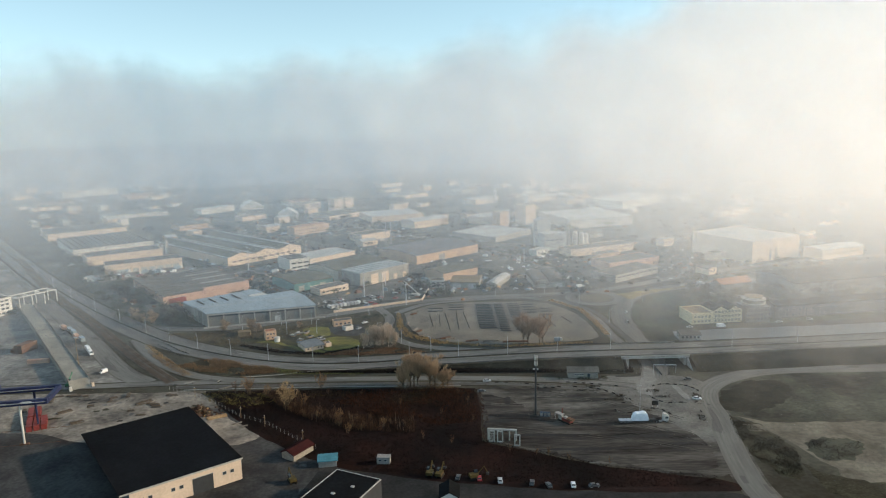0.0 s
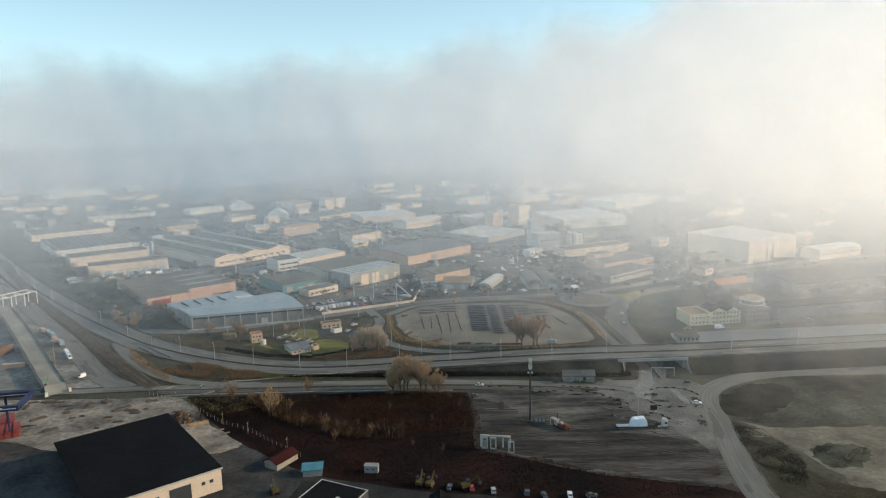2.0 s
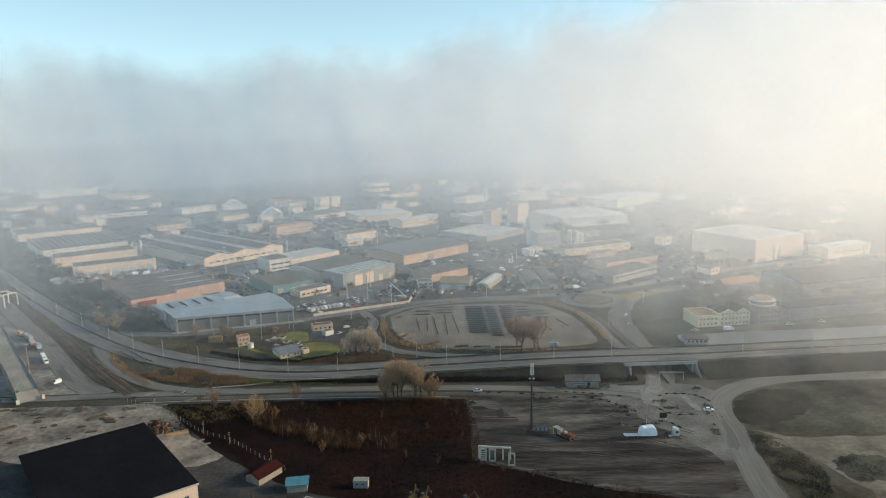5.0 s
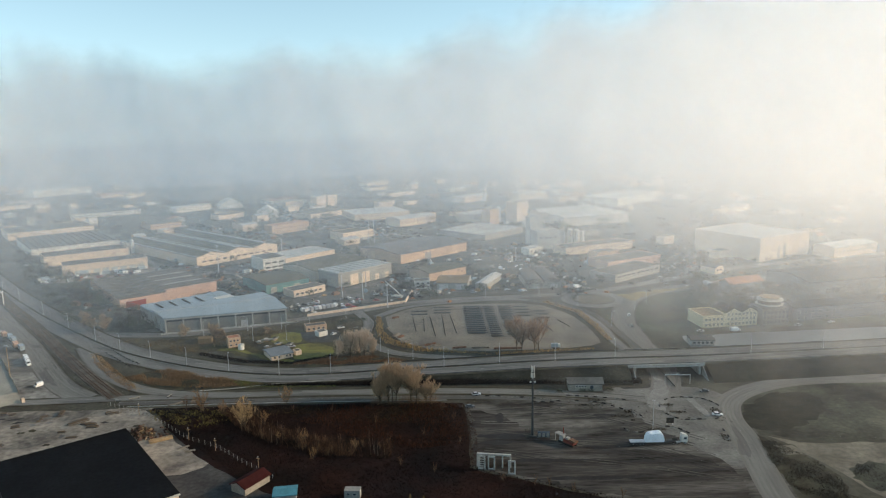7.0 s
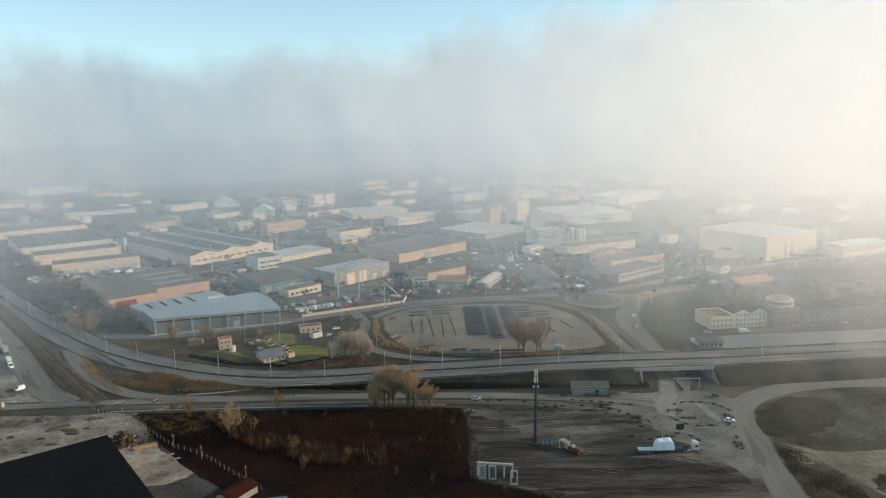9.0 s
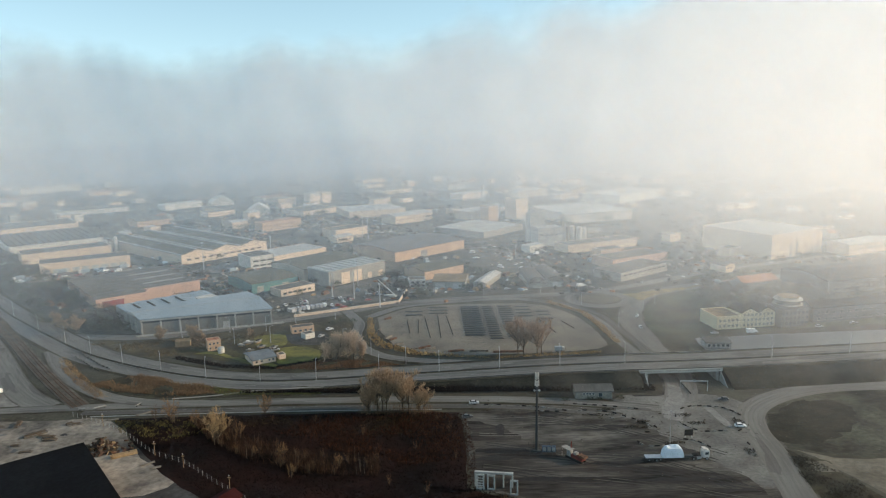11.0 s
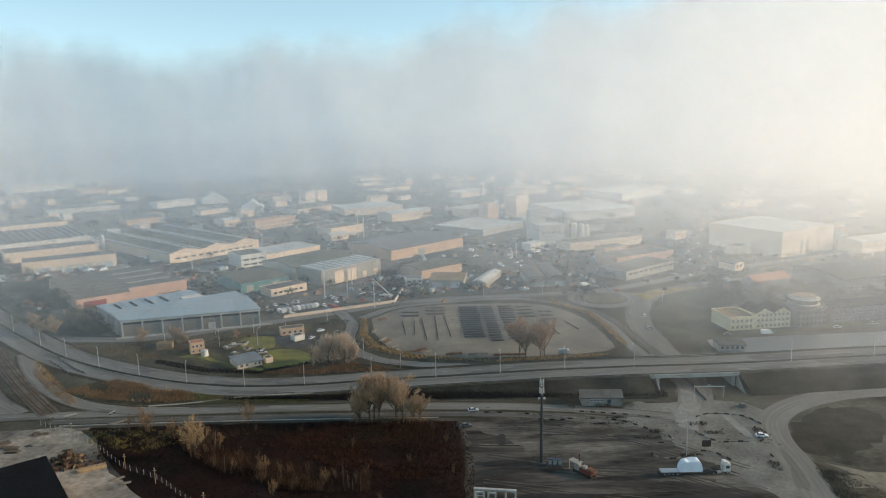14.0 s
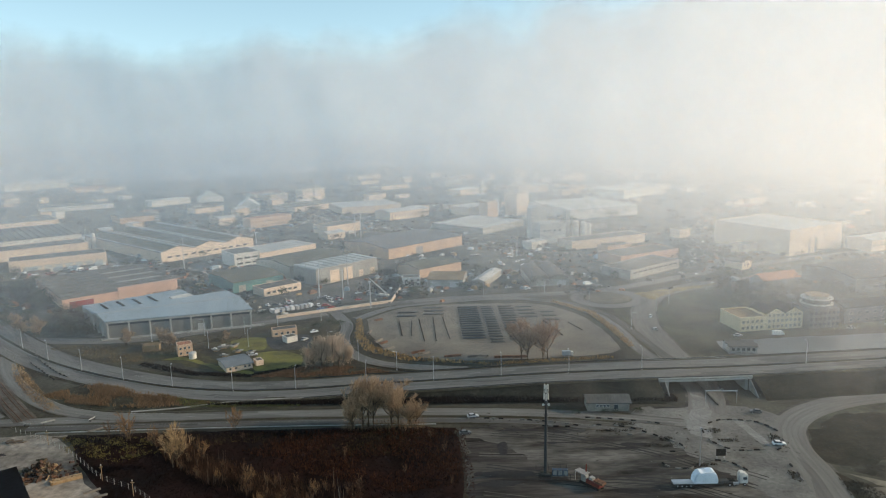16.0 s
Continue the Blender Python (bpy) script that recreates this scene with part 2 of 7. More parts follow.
def tube(bm, points, radii, sides=5):
    """One connected, tapering tube through the points."""
    rings = []
    for i, p in enumerate(points):
        d = Vector(points[min(i + 1, len(points) - 1)]) - Vector(points[max(i - 1, 0)])
        q = d.to_track_quat("Z", "Y")
        rings.append([bm.verts.new(Vector(p) + q @ Vector((radii[i] * math.cos(2 * math.pi * k / sides), radii[i] * math.sin(2 * math.pi * k / sides), 0))) for k in range(sides)])
    for a, b in zip(rings, rings[1:]):
        for k in range(sides):
            bm.faces.new((a[k], a[(k + 1) % sides], b[(k + 1) % sides], b[k]))
    bm.faces.new(rings[0])
    bm.faces.new(rings[-1])


def spline(points, step):
    """Points along a smooth curve through the given ones, about step metres apart."""
    ps = [Vector(p if len(p) > 2 else (*p, 0)) for p in points]
    ps = [2 * ps[0] - ps[1], *ps, 2 * ps[-1] - ps[-2]]
    out = []
    for i in range(1, len(ps) - 2):
        p0, p1, p2, p3 = ps[i - 1 : i + 3]
        n = max(2, int((p2 - p1).length / step))
        for k in range(n):
            t = k / n
            out.append(0.5 * (2 * p1 + (p2 - p0) * t + (2 * p0 - 5 * p1 + 4 * p2 - p3) * t * t + (3 * p1 - p0 - 3 * p2 + p3) * t**3))
    out.append(ps[-2])
    return out


def ribbon(bm, line, left, right, lift=0.0, depth=0.0):
    """A strip along a line, from `left` to `right` metres to its right-hand side, with a skirt of the given depth."""
    rows, runs = [], []
    uv = bm.loops.layers.uv.verify()
    gone = 0.0
    for i, p in enumerate(line):
        gone += (p - line[i - 1]).length if i else 0.0
        runs.append(gone)
        d = line[min(i + 1, len(line) - 1)] - line[max(i - 1, 0)]
        d.z = 0
        d.normalize()
        side = Vector((d.y, -d.x, 0))
        a, b = p + side * left, p + side * right
        row = [Vector((a.x, a.y, a.z + lift)), Vector((b.x, b.y, b.z + lift))]
        if depth:
            row = [row[0] - Vector((0, 0, depth)), *row, row[1] - Vector((0, 0, depth))]
        rows.append([bm.verts.new(q) for q in row])
    across = (left, left, right, right) if depth else (left, right)
    for i, (r, s) in enumerate(zip(rows, rows[1:])):
        for k in range(len(r) - 1):
            f = bm.faces.new((r[k], r[k + 1], s[k + 1], s[k]))
            for lp, (u, v) in zip(f.loops, ((across[k], runs[i]), (across[k + 1], runs[i]), (across[k + 1], runs[i + 1]), (across[k], runs[i + 1]))):
                lp[uv].uv = (u, v)


def patch(name, outline, z, mat, label, category, step=6.0, ragged=1.5, seed=0, kind="structure"):
    """A sheet of ground with a smooth, slightly ragged outline."""
    ring = spline([*outline, outline[0]], step)[:-1]
    r = random.Random(seed + len(outline))
    bm = bmesh.new()
    vs = [bm.verts.new((p.x + r.uniform(-ragged, ragged), p.y + r.uniform(-ragged, ragged), z)) for p in ring]
    f = bm.faces.new(vs)
    bmesh.ops.triangulate(bm, faces=[f])
    ob = new(name, finish(bm, name, mat))
    for p in ob.data.polygons:
        if p.normal.z < 0:
            p.flip()
    return tagged(ob, label, category, kind=kind)


def roof_profile(kind, w, h, bays=1, rise=2.0, eave=0.4, thick=0.35):
    """The section of a roof over a width w that starts at height h."""
    top, low = [], []
    if kind == "flat":
        top = [(-eave, h + rise), (w + eave, h + rise)]
    elif kind == "gable":
        b = w / bays
        for i in range(bays):
            top += [(i * b - (eave if i == 0 else 0), h), (i * b + b / 2, h + rise)]
        top.append((w + eave, h))
    elif kind == "saw":
        b = w / bays
        for i in range(bays):
            top += [(i * b, h), (i * b + 0.12 * b, h + rise)]
        top.append((w, h))
    elif kind == "barrel":
        b = w / bays
        for i in range(bays):
            for k in range(7 if i == bays - 1 else 6):
                a = math.pi * k / 6
                top.append((i * b + b / 2 - b / 2 * math.cos(a), h + rise * math.sin(a)))
    low = [(u, z - thick) for u, z in reversed(top)]
    return top + low


PLACED = []


def building(name, at, yaw, w, d, h, wall, roof, label, category="building", style="flat", bays=1, rise=0.5, along="y",
             windows=(), doors=(), group="", eave=0.4, pilasters=0, band=None, side_windows=(), pane=None):
    """A building whose front-left corner stands at `at`; its front runs along local x, its depth along local y.
    windows: rows of (first x, step, count, sill, width, height); doors: (x, width, height, material)."""
    b = thing(name, pose(at[0], at[1], 0, rz=yaw), label, category, group)
    mid = b.matrix_basis @ Vector((w / 2, d / 2, 0))
    PLACED.append((mid.x, mid.y, math.hypot(w, d) / 2))
    bm = bmesh.new()
    if style == "gable" and along == "y":
        prof = [(0, 0), (w, 0)]
        top = []
        bw = w / bays
        for i in range(bays):
            top += [(i * bw, h - 0.3), (i * bw + bw / 2, h + rise - 0.3)]
        top.append((w, h - 0.3))
        prism(bm, prof + list(reversed(top)), 0, d, "y")
    elif style == "gable":
        bw = d / bays
        top = []
        for i in range(bays):
            top += [(i * bw, h - 0.3), (i * bw + bw / 2, h + rise - 0.3)]
        top.append((d, h - 0.3))
        prism(bm, [(0, 0), (d, 0)] + list(reversed(top)), 0, w, "x")
    else:
        box(bm, 0, w, 0, d, 0, h - (0.05 if style != "flat" else 0))
    part("wall", bm, wall, b)
    bm = bmesh.new()
    if style == "flat":
        # parapet round a sunk roof deck
        t = 0.35
        box(bm, t, w - t, t, d - t, h, h + 0.15)
        part("roof", bm, roof, b)
        for x0, x1, y0, y1 in ((0, w, 0, t), (0, w, d - t, d), (0, t, t, d - t), (w - t, w, t, d - t)):
            part("parapet", boxed(x0 - 0.06, x1 + 0.06, y0 - (0.06 if y0 == 0 else 0), y1 + (0.06 if y1 == d else 0), h, h + rise), band or wall, b)
    else:
        span, length = (w, d) if along == "y" else (d, w)
        prism(bm, roof_profile(style, span, h, bays, rise, eave), -eave, length + eave, along)
        part("roof", bm, roof, b)
    cache = {}
    for face, rows in (("front", windows), ("side", side_windows)):
        for x0, step, count, sill, ww, wh in rows:
            key = (ww, wh)
            if key not in cache:
                fb = bmesh.new()
                for q in ((0, ww, 0, 0.12), (0, ww, wh - 0.12, wh), (0, 0.12, 0.12, wh - 0.12), (ww - 0.12, ww, 0.12, wh - 0.12)):
                    box(fb, q[0], q[1], -0.1, 0.06, q[2], q[3])
                cache[key] = (finish(fb, "window_frame", M_CONCRETE), finish(boxed(0.1, ww - 0.1, -0.03, 0.04, 0.1, wh - 0.1), "pane", pane or M_GLASS))
            for k in range(count):
                m = pose(x0 + k * step, -0.02, sill) if face == "front" else pose(w + 0.02, x0 + k * step, sill, rz=90)
                f = share("window", cache[key][0], b, m)
                share("pane", cache[key][1], f, Matrix.Identity(4))
    for x, dw, dh, dm in doors:
        fr = part("door", boxed(x, x + dw, -0.12, 0.05, 0, dh), dm, b)
        part("lintel", boxed(x - 0.2, x + dw + 0.2, -0.2, 0.05, dh, dh + 0.25), M_CONCRETE, fr)
    for k in range(pilasters):
        x = k * (w - 0.7) / max(1, pilasters - 1)
        part("pillar", boxed(x, x + 0.7, -0.35, 0.0, 0, h - 0.8), M_CONCRETE, b)
    return b


# ---------------------------------------------------------------- ground
def disc(name, r, z, mat, label, category):
    bm = bmesh.new()
    rings = [[bm.verts.new((q * math.cos(2 * math.pi * k / 48), 300 + q * math.sin(2 * math.pi * k / 48), z)) for k in range(48)] for q in (r, r / 3, r / 12)]
    for a, b in zip(rings, rings[1:]):
        for k in range(48):
            bm.faces.new((a[k], a[(k + 1) % 48], b[(k + 1) % 48], b[k]))
    bm.faces.new(rings[-1])
    ob = new(name, finish(bm, name, mat))
    for p in ob.data.polygons:
        if p.normal.z < 0:
            p.flip()
    return tagged(ob, label, category, kind="structure")


disc("ground", 4500, -0.02, M_EARTH, "flat grey-brown ground of an industrial plain", "ground")
patch("ground_estate", [(-300, 470), (-240, 440), (-195, 428), (-150, 430), (-110, 446), (-60, 470), (0, 498), (80, 508), (130, 520), (240, 580), (400, 640), (900, 760), (1100, 1500), (300, 1900), (-200, 1650), (-500, 1450), (-1000, 1450), (-700, 950), (-420, 610)], 0.03, material("estate_paving", (0.105, 0.10, 0.09), vary=0.55, scale=0.03, fine=0.3, second=(0.03, 0.034, 0.026)), "grey paving and rough ground between estate buildings", "ground", step=20)
patch("ground_basin_bank", [(128, 372), (150, 400), (220, 412), (330, 425), (430, 440), (430, 470), (200, 470), (140, 440), (122, 400)], 0.035, M_MEADOW, "dull grass round the harbour houses", "grass", step=10)
patch("ground_terminal", [(-172, 319), (-200, 348), (-262, 422), (-330, 503), (-420, 612), (-560, 790), (-800, 800), (-700, 400), (-430, 308)], 0.035, material("terminal_paving", (0.25, 0.24, 0.22), vary=0.55, scale=0.045, fine=0.35, second=(0.10, 0.097, 0.09)), "grey stained paving of a freight terminal", "ground", step=12, ragged=0.4)
patch("ground_yard", [(-420, 301), (-260, 304), (-172, 303), (-140, 303), (-112, 268), (-92, 250), (-108, 240), (-135, 262), (-150, 262), (-170, 245), (-205, 256), (-260, 250), (-420, 240)], 0.03, M_YARD, "pale stained concrete yard around the warehouse", "yard", ragged=0.8)
# dark asphalt whose tone also carries the warehouse's shadow
patch("ground_apron", [(-420, 290), (-300, 290), (-200, 290), (-112, 275), (-92, 258), (-75, 236), (-45, 212), (-50, 150), (-120, 110), (-300, 110), (-430, 180)], 0.022, material("shaded_yard_asphalt", (0.075, 0.072, 0.068), vary=0.45, scale=0.05, fine=0.6, second=(0.028, 0.027, 0.027)), "dark patched asphalt round the warehouse, darkened for its shadow too", "yard", ragged=0.5)
patch("ground_scrub", [(-138, 304), (-60, 305.5), (0, 304.5), (7, 300), (9, 270), (9, 242), (22, 234), (60, 216), (100, 205), (104, 196), (40, 198), (-40, 214), (-80, 237), (-112, 270)], 0.06, M_FIELD, "dark brown overgrown field with dead weeds", "field", ragged=0.8)
patch("ground_lot", [(8, 303), (40, 309), (80, 318), (122, 314), (128, 300), (126, 262), (116, 230), (103, 207), (60, 217), (23, 235), (11, 243), (10, 275)], 0.045, M_LOT, "grey gravel lot with tyre marks and puddles", "lot", ragged=0.6)
patch("ground_meadow", [(129, 284), (136, 300), (156, 311), (180, 320), (235, 317), (300, 310), (330, 260), (260, 245), (194, 256), (150, 257), (132, 266)], 0.06, material("tufted_meadow", (0.088, 0.09, 0.068), vary=0.55, scale=0.035, fine=0.5, bump=0.4, second=(0.016, 0.015, 0.011)), "dull green meadow beside a curving road", "meadow", ragged=1.0)
patch("ground_heath", [(127, 280), (132.5, 291), (140, 299.5), (151, 306), (164, 309), (172, 300), (164, 286), (152, 274), (138, 268), (129, 270)], 0.068, M_BANK, "dark heath at the edge of the meadow", "scrub", step=3.0, ragged=1.6)
patch("ground_sand", [(131, 262), (150, 256), (194, 255), (260, 245), (260, 190), (160, 195), (148, 220), (138, 245)], 0.045, M_SAND, "pale sandy clearing beside a track", "sand", ragged=1.5)
patch("ground_sandscrub", [(126.7, 264.6), (131, 258), (137, 254), (137, 246), (140, 240), (141, 227), (136, 212), (131.4, 203.4), (125, 208.9), (122, 222), (121.5, 238), (124, 252)], 0.07, M_VERGE, "dark scrubby verge beside a road", "verge", ragged=1.2, step=3.0)
patch("ground_sandpatch", [(129, 255), (136, 254), (137, 247), (130, 247)], 0.085, M_SAND, "pale bare sand between the scrub", "sand", ragged=0.6, step=2.0)
patch("ground_sandscrub", [(138.3, 217), (142, 211), (150, 205), (162, 200), (190, 196), (190, 188), (150, 188), (139, 191), (138, 203)], 0.07, M_VERGE, "dark scrubby verge beside a road", "verge", ragged=1.2, step=3.0, seed=4)
M_OLIVE = material("shaggy_grass", (0.085, 0.074, 0.034), vary=0.5, scale=0.12, fine=0.9, bump=0.4, second=(0.034, 0.03, 0.017))
patch("ground_shaggy", [(-146, 393), (-129, 385), (-112, 375), (-85, 363), (-64, 371), (-58, 381), (-64, 402), (-72, 426), (-92, 422), (-112, 418), (-128, 402)], 0.05, M_OLIVE, "brown shaggy grass round small houses", "grass", step=3.0, ragged=1.0)
patch("ground_lawn", [(-87.4, 382.4), (-87.7, 394.9), (-77, 396.7), (-66, 389), (-63.8, 377), (-71.6, 371), (-83.8, 369.6)], 0.062, M_GRASS, "bright green lawn beside small houses", "lawn", step=3.0, ragged=0.7)
patch("ground_lawn", [(-108.7, 419), (-92, 420), (-86.8, 406.3), (-89.8, 398), (-102.7, 400.3)], 0.062, M_GRASS, "bright green lawn beside small houses", "lawn", step=3.0, ragged=0.7, seed=2)
patch("ground_lawn", [(-133, 388), (-122, 386), (-108, 377), (-98, 369), (-86, 365), (-84, 368), (-98, 374), (-110, 382), (-124, 391)], 0.062, M_GRASS, "worn green lawn along the hedge", "lawn", step=3.0, ragged=0.8, seed=3)
patch("ground_drive", [(-91, 420), (-72, 425), (-65, 416), (-65, 402), (-71.5, 398.5), (-83.6, 401.6)], 0.07, material("drive_asphalt", (0.075, 0.073, 0.07), vary=0.4, scale=0.1, fine=0.8, second=(0.035, 0.034, 0.033)), "dark asphalt drive between the houses", "drive", step=3.0, ragged=0.4)
# verge-coloured patch stands for dark shade on the lawn
patch("ground_drive", [(-124, 404), (-118, 398), (-112, 391), (-106, 385), (-101, 388), (-108, 398), (-114, 406)], 0.074, M_VERGE, "dark patch painting the shade on the lawn beside the house", "earth", step=2.0, ragged=0.8)
patch("ground_carpark", [(-40, 451), (-18, 474), (30, 480), (64, 475), (83, 447), (90, 405), (84, 383), (23, 377), (-14, 386), (-33, 414)], 0.05, material("pale_gravel", (0.19, 0.17, 0.14), vary=0.25, scale=0.05, fine=0.7, second=(0.125, 0.115, 0.10)), "pale gravel car park inside a road loop", "car park", ragged=0.6)
patch("ground_tufts", [(145.5, 229), (151.7, 237), (164, 239.4), (171.6, 235.3), (170, 228.4), (160.8, 220), (148.6, 219)], 0.075, M_MEADOW, "dark scrubby clump on the sand", "scrub", ragged=1.5, step=2.0)
patch("ground_verge", [(-168, 345), (-150, 358), (-120, 345), (-92, 331.5), (-60, 328), (-60, 325), (-120, 326), (-150, 333)], 0.05, M_VERGE, "reddish brown verge between two roads", "verge", ragged=0.6)
patch("ground_slip", [(-46, 370), (-36, 372), (-20, 363.5), (6, 361), (-30, 359.5), (-60, 358), (-82, 358), (-100, 364), (-60, 372)], 0.06, M_VERGE, "dark brown verge under bare bushes", "verge", ragged=0.6)
patch("water_basin", [(139, 379), (140, 396.5), (150, 397.5), (180, 401), (230, 404), (420, 418), (420, 380), (300, 375), (212, 374), (146, 376)], 0.06, M_WATER, "pale calm water basin behind the embankment", "water", ragged=0.5)
patch("water_sea", [(-2200, 1700), (-900, 1500), (-500, 1480), (-200, 1700), (300, 2000), (1500, 2100), (1800, 4200), (-2200, 4200)], 0.3, M_WATER, "hazy grey water beyond the estate", "water", step=60, ragged=8)

patch("ground_junction", [(80, 317), (100, 318), (122, 314), (131, 303), (126, 282), (121, 262), (112, 236), (104, 244), (97, 260), (90, 270), (84, 284), (76, 296), (70, 304)], 0.068, material("junction_asphalt", (0.18, 0.175, 0.162), vary=0.35, scale=0.06, fine=0.8, second=(0.10, 0.098, 0.09)), "worn grey asphalt of a road junction", "asphalt", step=3.0, ragged=2.2)
patch("ground_rough", [(100, 380), (105, 440), (110, 500), (150, 515), (215, 560), (260, 575), (330, 590), (330, 470), (200, 470), (140, 440), (122, 400), (118, 372)], 0.025, M_MEADOW, "pale rough grass beside the wide road", "grass", step=8)
patch("ground_rough", [(-214, 412), (-190, 396), (-160, 380), (-138, 384), (-112, 400), (-98, 420), (-76, 424), (-60, 412), (-52, 440), (-62, 455), (-110, 434), (-157, 416), (-200, 416)], 0.03, material("brown_rough", (0.085, 0.07, 0.042), vary=0.5, scale=0.07, fine=0.8, bump=0.4, second=(0.035, 0.03, 0.02)), "brown rough grass between the roads", "grass", step=5)
# depot asphalt kept very dark, with the near ground's shade in its tone
patch("ground_depot", [(-60, 216), (-20, 211), (40, 198), (105, 193), (110, 150), (-30, 120), (-70, 150)], 0.045, material("depot_asphalt", (0.035, 0.034, 0.033), vary=0.4, scale=0.08, fine=0.8, second=(0.018, 0.018, 0.018)), "dark asphalt of a vehicle depot", "asphalt", ragged=0.5)
patch("ground_apron", [(-350, 600), (-270, 634), (-250, 612), (-290, 590), (-335, 572)], 0.05, M_YARD, "pale loading apron in front of a factory", "apron", ragged=0.4)
patch("ground_apron", [(-96, 474), (-30, 504), (-26, 560), (-44, 572), (-84, 530), (-112, 505)], 0.05, material("dealer_yard", (0.14, 0.135, 0.125), vary=0.35, scale=0.06, fine=0.6, second=(0.08, 0.078, 0.072)), "grey paved yard of a car dealer", "yard", ragged=0.4)
patch("ground_apron", [(-215, 600), (-160, 598), (-110, 640), (-150, 690), (-185, 640)], 0.05, M_ASPHALT, "dark asphalt yard between workshops", "yard", ragged=0.4)

# ---------------------------------------------------------------- roads
MAIN = spline([(520, 372, 5.6), (300, 361, 5.6), (200, 352, 5.6), (130, 346, 5.6), (82, 345, 5.4), (45, 346, 4.2), (0, 346.5, 2.2), (-30, 346.5, 1), (-60, 344.5, 0.35), (-87, 345, 0.12),
               (-115, 351, 0.12), (-141, 361.5, 0.12), (-166, 374.5, 0.12), (-190, 390, 0.12), (-214, 410, 0.12), (-250, 443, 0.12), (-300, 492, 0.12), (-390, 590, 0.12), (-560, 790, 0.12), (-800, 1080, 0.12)], 5)


SOIL, DUST = (0.055, 0.048, 0.034), (0.13, 0.122, 0.105)
SURFACE = {"main": ((0.185, 0.18, 0.168), (0.08, 0.079, 0.076), SOIL), "worn": ((0.20, 0.192, 0.175), (0.082, 0.08, 0.074), SOIL), "dusty": ((0.185, 0.178, 0.163), (0.09, 0.088, 0.08), DUST), "dark": ((0.12, 0.115, 0.105), (0.045, 0.043, 0.04), SOIL), "sand": ((0.17, 0.155, 0.125), (0.11, 0.10, 0.082), DUST), "path": ((0.40, 0.38, 0.34), (0.27, 0.255, 0.23), SOIL)}


def road(name, line, width, mat, label, lift=0.0, lines=(), depth=0.12):
    if isinstance(mat, str):
        mat = road_material("road_" + mat, *SURFACE[mat], width)
    r = thing(name, Matrix.Identity(4), label, "road", kind="structure")
    bm = bmesh.new()
    ribbon(bm, line, -width / 2, width / 2, lift, depth)
    part("carriageway", bm, mat, r)
    for side in (-1, 1):
        bm = bmesh.new()
        ribbon(bm, line, side * width / 2 - (1.1 if side < 0 else 0), side * width / 2 + (1.1 if side > 0 else 0), lift - 0.05)
        part("shoulder", bm, M_LOT if mat.name.startswith("road_dusty") else M_VERGE, r)
    for off, wid, dash in lines:
        bm = bmesh.new()
        if dash:
            k = 0
            while k + 1 < len(line):
                ribbon(bm, line[k : k + 2], off - wid / 2, off + wid / 2, lift + 0.02)
                k += 3
        else:
            ribbon(bm, line, off - wid / 2, off + wid / 2, lift + 0.02)
        tagged(part("road_marking", bm, M_PAINT, r), kind="stuff" if dash else "")
    return r


road("road_main", MAIN, 23, "main", "grey dual carriageway on a low embankment with a median", lines=((-10.7, 0.25, 0), (10.7, 0.25, 0), (-1.2, 0.2, 0), (1.2, 0.2, 0), (-6, 0.2, 1), (6, 0.2, 1)))
_med = thing("road_median", Matrix.Identity(4), "dark strip for the median's shading, with dark verge edges", "median", kind="structure")
# middle strip paints the median's shading; the outer two are verge
for off, wid, lift in ((0, 0.9, 0.03), (-11.0, 0.5, 0.028), (11.0, 0.5, 0.028)):
    bm = bmesh.new()
    ribbon(bm, MAIN, off - wid, off + wid, lift)
    part("dark_strip", bm, M_VERGE, _med)
FRONT = spline([(-420, 306, 0), (-300, 311, 0), (-210, 314, 0), (-172, 316.5, 0), (-140, 318, 0), (-117, 318.6, 0), (-60, 319.4, 0), (0, 318.4, 0), (40, 315, 0), (70, 309, 0), (92, 303, 0)], 5)
road("road_front", FRONT, 7.4, "worn", "pale worn frontage road along the scrub field", 0.1, lines=((0, 0.15, 1),))
road("road_path", spline([(-122, 325, 0), (-108, 326.8, 0), (-99, 329, 0), (-82, 333.4, 0), (-64, 334.6, 0.2), (-50, 334.2, 0.3)], 4), 1.7, "path", "narrow pale footpath beside the main road", 0.15)
road("road_track", spline([(-156, 311, 0), (-110, 311.4, 0), (-54, 311.3, 0), (4, 310.4, 0), (40, 306.5, 0), (70, 297.5, 0)], 5), 5.2, "dark", "dark narrow service track beside the road", 0.08, lines=((-1.1, 0.12, 0),))
edge_line = thing("kerb_line", Matrix.Identity(4), "low pale concrete edging along the scrub field", "edging", kind="structure")
bm = bmesh.new()
ribbon(bm, spline([(-150, 306.6), (-110, 307.6), (-54, 307.9), (0, 306.8)], 5), -0.16, 0.16, 0.3, 0.3)
part("edging", bm, M_CONCRETE, edge_line)
road("road_ramp", spline([(-216, 398, 0), (-199, 373, 0), (-186, 357, 0), (-170, 341.5, 0), (-152, 328.5, 0), (-130, 321, 0), (-104, 319, 0)], 4), 7.6, "worn", "pale slip road curving off the main road", 0.13, lines=((-3.4, 0.2, 0),))
road("road_loop", spline([(-62, 470, 0), (-50, 440, 0), (-49, 415, 0), (-43, 393, 0), (-29, 377, 0), (-10, 368, 0.6), (14, 360, 1.8)], 4), 7, "main", "grey slip road curving round the car park", 0.14, lines=((-3.1, 0.2, 0), (3.1, 0.2, 0)))
